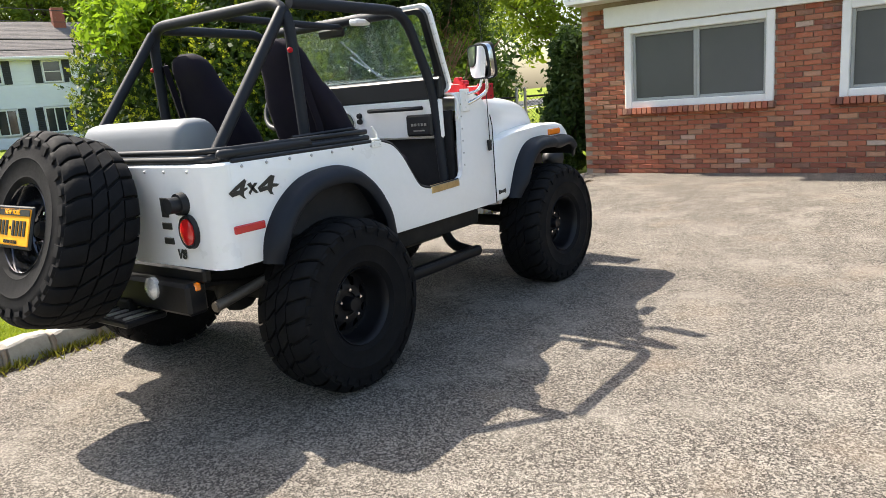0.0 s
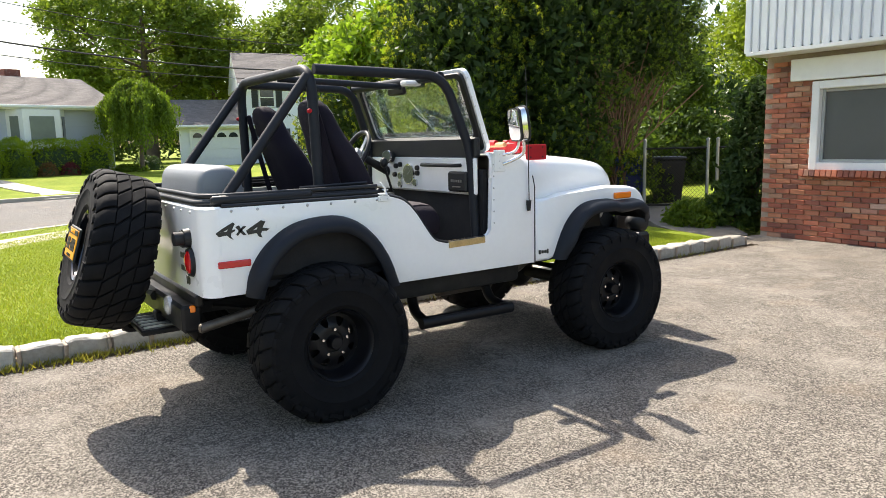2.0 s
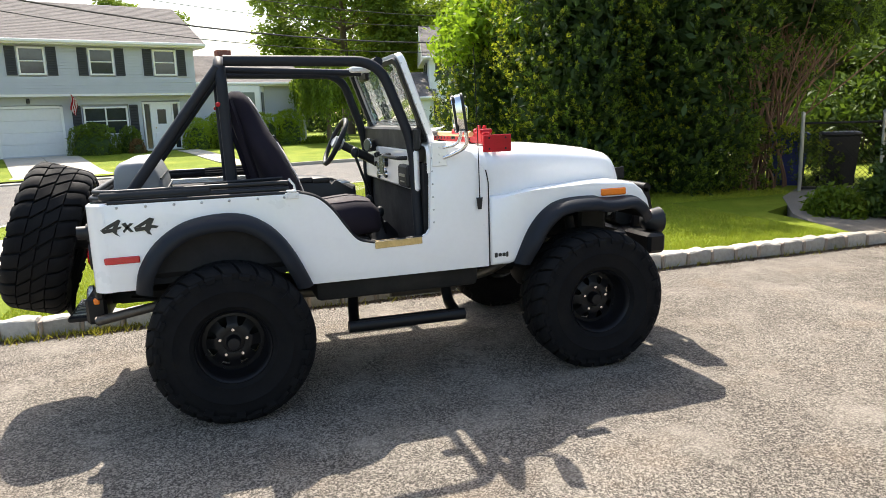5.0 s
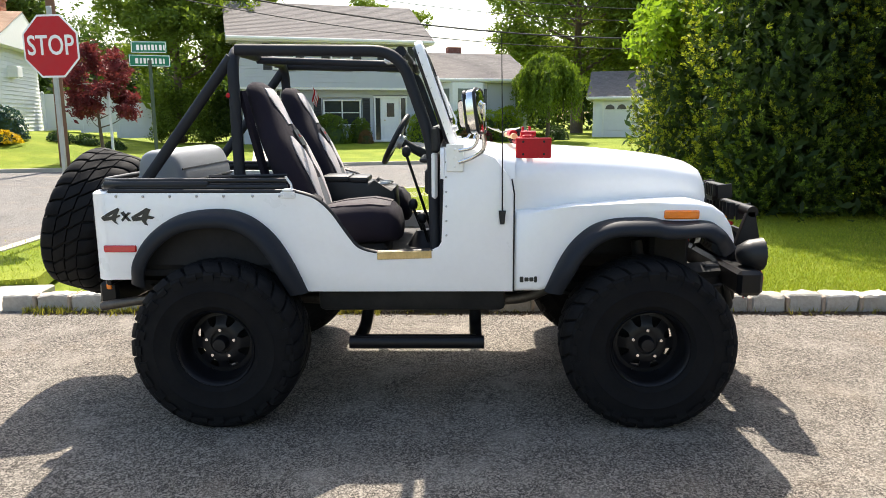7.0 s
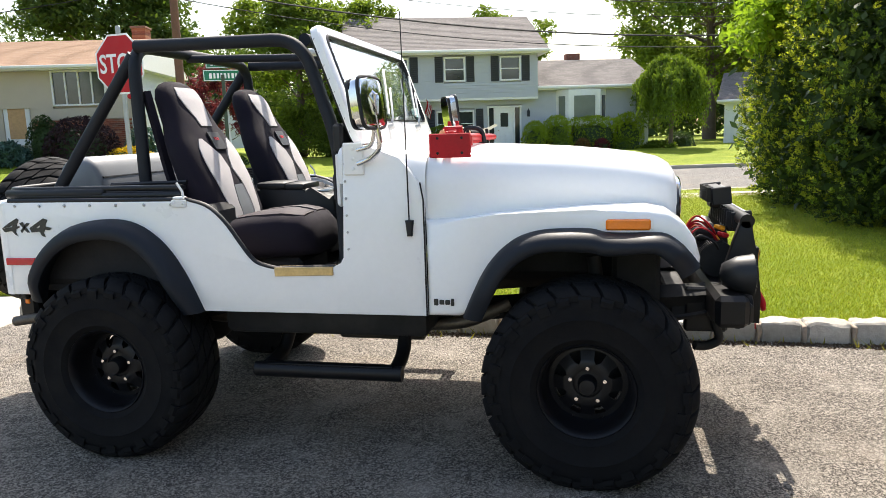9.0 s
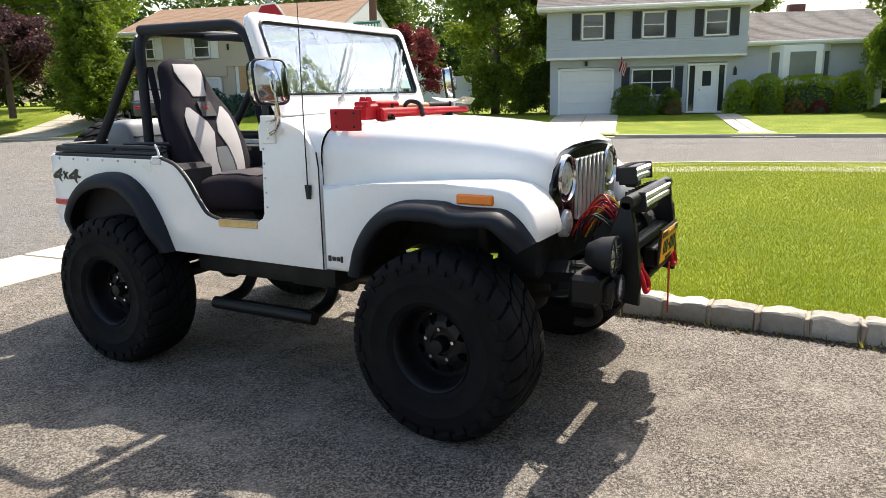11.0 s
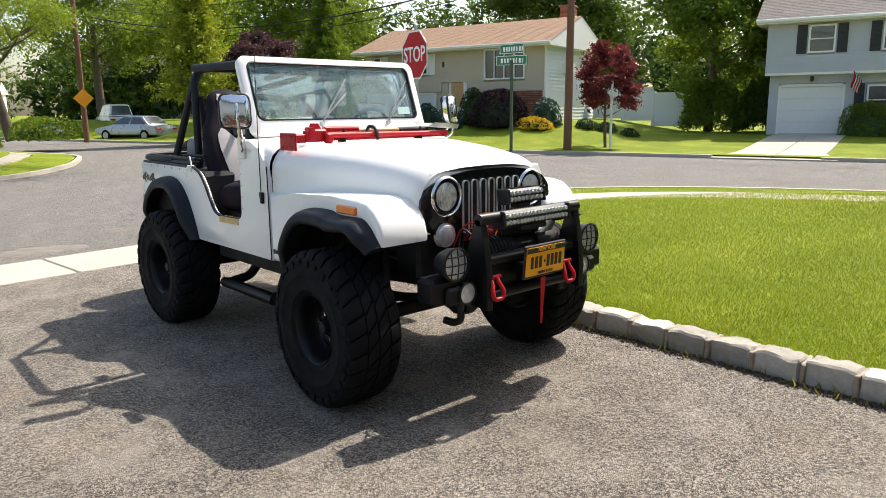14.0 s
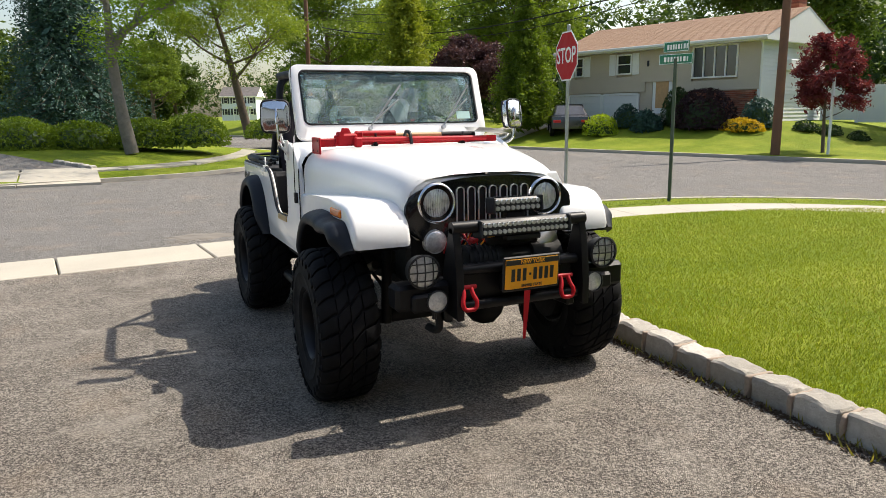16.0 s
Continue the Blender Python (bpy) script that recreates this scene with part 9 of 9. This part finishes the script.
def plate(m, parent):
    bm = bmesh.new()
    box(bm, (0, 0, 0), (0.325, 0.012, 0.175), 0.006)
    turned(bm, m)
    fr = part("plate_frame", bm, M_BLACK, parent, "black plate frame", 30)
    bm = bmesh.new()
    box(bm, (0, -0.008, 0), (0.30, 0.006, 0.150), 0.004)
    turned(bm, m)
    p = part("licence_plate", bm, M_YELLOWPLATE, fr, "yellow licence plate with dark bars", 0)
    bm = bmesh.new()
    for k, x in enumerate((-0.108, -0.076, -0.044, -0.012, 0.016, 0.048, 0.080, 0.112)):
        box(bm, (x, -0.0125, -0.004), (0.019 if k != 3 else 0.010, 0.003, 0.062 if k != 3 else 0.012))
    box(bm, (0, -0.0125, 0.060), (0.298, 0.003, 0.026))
    turned(bm, m)
    tagged(part("plate_marking", bm, M_DECAL, fr, "", 0), kind="stuff")
    for word, z, size, mat, y_ in (("NEW YORK", 0.060, 0.026, M_YELLOWPLATE, -0.0145), ("EMPIRE STATE", -0.061, 0.019, M_DECAL, -0.0125)):
        bm = letters(word, size, 0.001, 0, 0.0004)
        turned(bm, m @ Matrix.Translation((0, y_, z)) @ pose(0, 0, 0, 90, 0, 0))
        part("plate_lettering", bm, mat, fr, "", 0)


plate(Matrix.Translation((-1.055, -0.05, 0.95)) @ pose(0, 0, 0, 0, 17, 0) @ pose(0, 0, 0, 0, 0, -90), car)

# front bumper, winch and lamps
bm = bmesh.new()
box(bm, (2.66, 0.012, 0.655), (0.13, 1.33, 0.13), 0.02)
for s in (-1, 1):
    box(bm, (2.68, s * 0.50, 0.63), (0.15, 0.16, 0.09), 0.015)
    box(bm, (2.60, s * 0.36, 0.60), (0.18, 0.05, 0.2), 0.01)
bum = part("front_bumper", bm, M_BLACK_PAINT, car, "heavy black steel winch bumper", 30)
for s in (-1, 1):
    bm = bmesh.new()
    prism(bm, [(2.62, 0.56), (2.82, 0.54), (2.82, 0.66), (2.80, 0.84), (2.77, 0.99), (2.73, 0.99), (2.66, 0.76)], 'y', s * 0.36 - 0.02, s * 0.36 + 0.02, 0.006, 2)
    part("bumper_upright", bm, M_BLACK_PAINT, bum, "", 30)
bm = bmesh.new()
for z, x in ((0.775, 2.79), (0.60, 2.80)):
    tube(bm, [(x - 0.03, -0.33, z), (x - 0.03, 0.33, z)], 0.026, 10)
tube(bm, [(2.755, -0.38, 0.985), (2.755, 0.38, 0.985)], 0.03, 12)
part("bumper_tube", bm, M_BLACK_PAINT, bum, "", 50)
bm = bmesh.new()
box(bm, (2.735, 0, 0.70), (0.02, 0.63, 0.20), 0.004)
part("winch_plate", bm, M_BLACK_PAINT, bum, "", 30)
bm = bmesh.new()
cyl(bm, (2.66, -0.27, 0.80), (2.66, -0.08, 0.80), 0.075, 0.075, 18)
cyl(bm, (2.66, 0.10, 0.80), (2.66, 0.27, 0.80), 0.075, 0.075, 18)
cyl(bm, (2.66, -0.1, 0.80), (2.66, 0.12, 0.80), 0.05, 0.05, 14)
box(bm, (2.64, 0, 0.89), (0.12, 0.3, 0.06), 0.015)
winch = part("winch", bm, M_FRAME, car, "black electric winch", 40)
bm = bmesh.new()
cyl(bm, (2.66, 0.16, 0.84), (2.66, 0.25, 0.90), 0.05, 0.045, 14)
part("winch_motor", bm, M_STEEL, winch, "bare metal winch motor", 40)
rc = random.Random(17)
for k in range(13):
    m = (M_RED, M_CABLE, M_RED, M_CABLE, M_YELLOWPLATE)[k % 5]
    y0, z0 = rc.uniform(-0.30, 0.02), rc.uniform(0.86, 0.95)
    bm = bmesh.new()
    tube(bm, round_path([(2.49, y0 + rc.uniform(-0.05, 0.05), z0 - 0.12), (2.53, y0, z0 - 0.02), (2.58, y0 + rc.uniform(-0.04, 0.04), z0 + rc.uniform(0.0, 0.05)), (2.64, y0 + rc.uniform(-0.05, 0.06), z0 - 0.01), (2.68, y0 + rc.uniform(-0.04, 0.08), z0 - 0.08)], 0.05, 4), rc.uniform(0.0035, 0.006), 6)
    part("winch_cable", bm, m, winch, "", 50)
for y0, z0, m in ((-0.225, 0.905, M_RED), (-0.13, 0.925, M_YELLOWPLATE)):
    bm = bmesh.new()
    box(bm, (2.685, y0, z0), (0.035, 0.05, 0.022), 0.006, (0, 20, 25))
    part("terminal_boot", bm, m, winch, "", 30)
bm = bmesh.new()
for k in range(7):
    cyl(bm, (2.66, -0.265 + 0.025 * k, 0.80), (2.66, -0.255 + 0.025 * k, 0.80), 0.08, 0.08, 18)
tagged(part("drum_ribs", bm, M_BLACK, winch, "ribbed black drum end", 40), kind="stuff")


def lamp(c, r, guard, name, label, depth=0.1):
    bm = bmesh.new()
    lathe(bm, [(0.0, -depth), (r * 0.55, -depth * 0.9), (r * 0.9, -depth * 0.45), (r, 0.0), (r * 1.04, 0.008), (r * 0.92, 0.012), (r * 0.9, 0.0)], 28, 'x')
    turned(bm, Matrix.Translation(c))
    l = part(name, bm, M_BLACK, car, label, 50)
    bm = bmesh.new()
    lathe(bm, [(0.0, 0.010), (r * 0.5, 0.008), (r * 0.9, 0.002)], 24, 'x')
    turned(bm, Matrix.Translation(c))
    part("lens", bm, M_LENS, l, "", 50)
    if guard:
        bm = bmesh.new()
        for k in (-0.5, 0.0, 0.5):
            h = math.sqrt(1 - k * k) * r * 0.97
            tube(bm, [(c[0] + 0.012, c[1] + k * r, c[2] - h), (c[0] + 0.022, c[1] + k * r, c[2]), (c[0] + 0.012, c[1] + k * r, c[2] + h)], 0.0035, 5)
            tube(bm, [(c[0] + 0.012, c[1] - h, c[2] + k * r), (c[0] + 0.022, c[1], c[2] + k * r), (c[0] + 0.012, c[1] + h, c[2] + k * r)], 0.0035, 5)
        tagged(part("guard", bm, M_BLACK, l, "", 60), kind="stuff")
    bm = bmesh.new()
    tube(bm, [(c[0] - depth * 0.4, c[1], c[2] - r * 0.8), (c[0] - depth * 0.5, c[1], c[2] - r - 0.04)], 0.012, 6)
    part("bracket", bm, M_BLACK, l, "", 50)


for s in (-1, 1):
    lamp((2.745, s * 0.52, 0.785), 0.082, True, "spot_lamp", "round black spot lamp with a wire guard", 0.12)
    lamp((2.755, s * 0.455, 0.635), 0.056, False, "fog_lamp", "small round black fog lamp", 0.08)


def led_bar(c, w, h, cols, label):
    bm = bmesh.new()
    box(bm, (c[0] - 0.03, c[1], c[2]), (0.06, w, h), 0.012)
    fins = []
    for k in range(9):
        f = bmesh.new()
        box(f, (c[0] - 0.075, c[1] - w / 2 + w * (k + 0.5) / 9, c[2]), (0.03, 0.008, h * 0.95))
        fins.append(f)
    for s in (-1, 1):
        box(bm, (c[0] - 0.03, c[1] + s * (w / 2 + 0.008), c[2]), (0.085, 0.014, h * 1.15), 0.004)
    turned(bm, Matrix.Translation(c) @ pose(0, 0, 0, 0, -6, 0) @ Matrix.Translation(-Vector(c)))
    b = part("light_bar", bm, M_BLACK, car, label, 30)
    for f in fins:
        part("cooling_fin", f, M_BLACK, b, "", 0)
    for i in range(2):
        for k in range(cols):
            bm = bmesh.new()
            y = c[1] - w / 2 + w * (k + 0.5) / cols
            z = c[2] + (i - 0.5) * h * 0.46
            cyl(bm, (c[0] + 0.001, y, z), (c[0] + 0.009, y, z), min(w / cols, h * 0.45) * 0.46, min(w / cols, h * 0.45) * 0.40, 8)
            part("led_cell", bm, M_LED, b, "", 0)
    bm = bmesh.new()
    box(bm, (c[0] - 0.04, c[1], c[2] - h * 0.75), (0.05, w * 0.4, 0.03), 0.006)
    part("bracket", bm, M_BLACK, b, "", 30)


led_bar((2.79, 0.015, 0.972), 0.49, 0.075, 18, "long black light bar with two rows of cells")
led_bar((2.72, 0.007, 1.073), 0.26, 0.07, 9, "short black light bar with two rows of cells")
plate(Matrix.Translation((2.845, 0.012, 0.75)) @ pose(0, 0, 0, 0, 0, 90) @ pose(0, 0, 0, 4, 0, 0), car)
bm = bmesh.new()
box(bm, (2.80, 0, 0.70), (0.06, 0.26, 0.09), 0.008)
part("fairlead", bm, M_BLACK_PAINT, bum, "", 30)
for s in (-1, 1):
    bm = bmesh.new()
    y = -0.32 if s < 0 else 0.235
    tube(bm, round_path([(2.80, y - 0.022, 0.70), (2.82, y - 0.024, 0.665), (2.835, y - 0.040, 0.635), (2.84, y - 0.030, 0.597), (2.84, y + 0.030, 0.597), (2.835, y + 0.040, 0.635), (2.82, y + 0.024, 0.665), (2.80, y + 0.022, 0.70)], 0.028, 4), 0.011, 8)
    cyl(bm, (2.80, y - 0.05, 0.70), (2.80, y + 0.05, 0.70), 0.011, 0.011, 8)
    part("shackle", bm, M_RED, bum, "red bow shackle", 50)
bm = bmesh.new()
loft(bm, [[(2.865 + 0.008 * f, -0.022 - 0.020 * f - w_, 0.665 - 0.24 * f), (2.865 + 0.008 * f, -0.022 - 0.020 * f + w_, 0.665 - 0.24 * f), (2.869 + 0.008 * f, -0.022 - 0.020 * f + w_, 0.665 - 0.24 * f), (2.869 + 0.008 * f, -0.022 - 0.020 * f - w_, 0.665 - 0.24 * f)] for f, w_ in ((0, 0.017), (0.25, 0.015), (0.6, 0.011), (1.0, 0.006))])
part("pull_strap", bm, M_RED, bum, "red webbing pull strap", 0)
bm = bmesh.new()
tube(bm, round_path([(2.62, -0.40, 0.60), (2.66, -0.40, 0.47), (2.60, -0.40, 0.44), (2.55, -0.42, 0.45)], 0.03, 4), 0.02, 8)
cyl(bm, (2.62, -0.43, 0.60), (2.62, -0.46, 0.60), 0.028, 0.028, 14)
part("shackle_mount", bm, M_FRAME, bum, "", 50)

# the body is narrower than the bumper gear: draw its left side in
FRONT = {"grille", "headlight", "turn_signal", "grille_shell", "light_bar", "spot_lamp", "fog_lamp", "winch", "front_bumper", "plate_frame", "spare_wheel", "tyre_carrier", "hitch_step"}
for ob in list(car.children):
    kind_ = ob.name.split(".")[0]
    if kind_ == "wheel":
        if ob.location.y > 0:
            ob.matrix_basis = Matrix.Translation((0, -0.06, 0)) @ ob.matrix_basis
    elif kind_ not in FRONT:
        ob.matrix_basis = Matrix.Translation((0, -0.03, 0)) @ Matrix.Diagonal((1, 0.962, 1, 1)) @ ob.matrix_basis

# ---- jack and shovel carried on the hood ----
jack = thing("farm_jack", "red farm jack strapped across the vehicle hood", "jack", Matrix.Translation((0, 0, 0.0)))
JX, JZ = 1.53, 1.356
bm = bmesh.new()
box(bm, (JX, -0.05, JZ), (0.022, 1.22, 0.04), 0.003)
part("bar", bm, M_RED, jack, "red steel rack bar", 0)
bm = bmesh.new()
box(bm, (JX + 0.019, -0.672, JZ - 0.015), (0.172, 0.012, 0.098), 0.004)
box(bm, (JX + 0.0, -0.608, JZ), (0.03, 0.13, 0.05), 0.006)
part("foot_plate", bm, M_RED, jack, "red square foot plate", 30)
bm = bmesh.new()
box(bm, (JX + 0.005, -0.48, JZ + 0.015), (0.06, 0.13, 0.075), 0.012)
box(bm, (JX + 0.045, -0.42, JZ + 0.0), (0.05, 0.05, 0.06), 0.01)
cyl(bm, (JX + 0.045, -0.52, JZ + 0.05), (JX - 0.03, -0.52, JZ + 0.05), 0.014, 0.014, 10)
box(bm, (JX, -0.40, JZ + 0.035), (0.035, 0.05, 0.06), 0.008)
prism(bm, [(-0.56, JZ - 0.02), (-0.44, JZ - 0.02), (-0.45, JZ + 0.05), (-0.47, JZ + 0.085), (-0.50, JZ + 0.085), (-0.51, JZ + 0.05), (-0.55, JZ + 0.04)], 'x', JX + 0.012, JX + 0.022, 0.002, 1)
prism(bm, [(-0.56, JZ - 0.02), (-0.44, JZ - 0.02), (-0.45, JZ + 0.05), (-0.47, JZ + 0.085), (-0.50, JZ + 0.085), (-0.51, JZ + 0.05), (-0.55, JZ + 0.04)], 'x', JX - 0.022, JX - 0.012, 0.002, 1)
part("runner", bm, M_RED, jack, "red lifting mechanism", 30)
for k in range(11):
    bm = bmesh.new()
    cyl(bm, (JX - 0.013, -0.30 + 0.07 * k, JZ), (JX + 0.013, -0.30 + 0.07 * k, JZ), 0.008, 0.008, 8)
    part("bar_hole", bm, M_FRAME, jack, "", 0)
for x, z in ((-0.05, 0.03), (0.05, 0.03), (-0.05, -0.03), (0.05, -0.03)):
    bm = bmesh.new()
    cyl(bm, (JX + 0.019 + x, -0.6795, JZ - 0.015 + z), (JX + 0.019 + x, -0.677, JZ - 0.015 + z), 0.006, 0.006, 8)
    part("plate_hole", bm, M_FRAME, jack, "", 0)
bm = bmesh.new()
tube(bm, [(JX + 0.05, -0.44, JZ + 0.015), (JX + 0.045, 0.46, JZ + 0.005)], 0.016, 10)
part("handle", bm, M_RED, jack, "red tubular handle", 50)
for y in (-0.30, 0.30):
    bm = bmesh.new()
    box(bm, (JX + 0.01, y, JZ - 0.035), (0.06, 0.03, 0.05), 0.006)
    cyl(bm, (JX + 0.03, y, JZ - 0.055), (JX + 0.03, y, JZ + 0.05), 0.008, 0.008, 8)
    part("mount", bm, M_FRAME, jack, "black hood mount", 30)
bm = bmesh.new()
tube(bm, round_path([(JX - 0.05, -0.08, JZ + 0.0), (JX - 0.02, -0.08, JZ + 0.06), (JX + 0.06, -0.08, JZ + 0.05), (JX + 0.075, -0.08, JZ - 0.02)], 0.03, 4), 0.012, 6)
part("strap", bm, M_BLACK, jack, "black strap", 50)
shovel = thing("shovel", "wooden-handled shovel strapped beside the jack", "shovel")
bm = bmesh.new()
tube(bm, [(JX - 0.055, -0.45, JZ + 0.035), (JX - 0.05, 0.18, JZ + 0.03)], 0.016, 10)
part("shaft", bm, M_WOODH, shovel, "pale wooden shaft", 50)
bm = bmesh.new()
tube(bm, [(JX - 0.05, 0.18, JZ + 0.03), (JX - 0.045, 0.42, JZ + 0.028)], 0.019, 10)
part("socket", bm, M_FRAME, shovel, "", 50)
bm = bmesh.new()
tube(bm, [(JX - 0.055, -0.36, JZ + 0.045), (JX - 0.053, -0.14, JZ + 0.043)], 0.021, 10)
part("sleeve", bm, M_RED, shovel, "red protective sleeve", 50)
bm = bmesh.new()
rings = []
for k in range(7):
    f = k / 6
    w = 0.11 * (1 - f ** 3 * 0.8)
    rings.append([(JX - 0.045 + yy * w, 0.40 + 0.30 * f, JZ + 0.035 + 0.02 * yy * yy * 1.5 - 0.02 * f + 0.01) for yy in np.linspace(-1, 1, 7)])
loft(bm, rings, False, False)
bmesh.ops.solidify(bm, geom=bm.faces[:], thickness=0.004)
part("blade", bm, M_STEEL, shovel, "worn steel blade", 50)

# ---- bricks of the house wall, last ----
rb = random.Random(9)
BL, BH, JT = 0.195, 0.057, 0.010
brick_meshes = []
for k in range(5):
    bm = bmesh.new()
    box(bm, (0, 0, 0), (0.10, BL, BH), 0.004)
    for v in bm.verts:
        v.co += Vector((rb.uniform(-1, 1), rb.uniform(-1, 1), rb.uniform(-1, 1))) * 0.004
    me = bpy.data.meshes.new("brick")
    bm.to_mesh(me)
    bm.free()
    me.materials.append(M_BRICK)
    brick_meshes.append(me)
rows = int(2.36 / (BH + JT))
near, rest = 0, bmesh.new()
wins = (W1, W2)
for i in range(rows):
    z = 0.0 + (i + 0.5) * (BH + JT)
    y = 1.575 - (0.0 if i % 2 else 0.5 * (BL + JT))
    first = True
    while y > -6.0:
        a, b = y - BL, y
        lo, hi = a, min(b, 1.575)
        for (wy0, wy1, wz0, wz1) in wins:
            pad_l, pad_r = wy0, wy1
            if z + BH / 2 > wz0 - 0.02 and z - BH / 2 < wz1 + 0.02:
                if lo < pad_r and hi > pad_l:
                    if hi > pad_r and hi - pad_r > 0.02:
                        lo = pad_r
                    elif lo < pad_l and pad_l - lo > 0.02:
                        hi = pad_l
                    else:
                        lo = hi
        if hi - lo > 0.025 and z < 2.36:
            cx = WX + 0.04 + rb.uniform(-0.004, 0.004)
            if near < 300 and y > -2.2 and z < 1.62:
                ob = new("brick", rb.choice(brick_meshes))
                ob.parent = brick_house
                ob.matrix_basis = pose(cx, (lo + hi) / 2, z, rb.uniform(-1, 1), 0, rb.uniform(-1, 1)) @ Matrix.Diagonal((1, (hi - lo) / BL, 1, 1))
                near += 1
            else:
                box(rest, (cx, (lo + hi) / 2, z), (0.10, hi - lo, BH), 0.0, (rb.uniform(-1, 1), 0, rb.uniform(-1, 1)))
        y -= BL + JT
tagged(part("brickwork", rest, M_BRICK, brick_house, "weathered red bricks, course upon course", 0), kind="stuff")
# sloping brick sills
for y0, y1, z0, z1 in wins:
    y = y0 - 0.02
    while y < y1 + 0.02:
        bm = bmesh.new()
        box(bm, (WX - 0.045, y + 0.035, z0 - 0.045), (0.16, 0.062, 0.085), 0.004, (0, 10, 0))
        part("sill_brick", bm, M_BRICK, brick_house, "", 0)
        y += 0.072
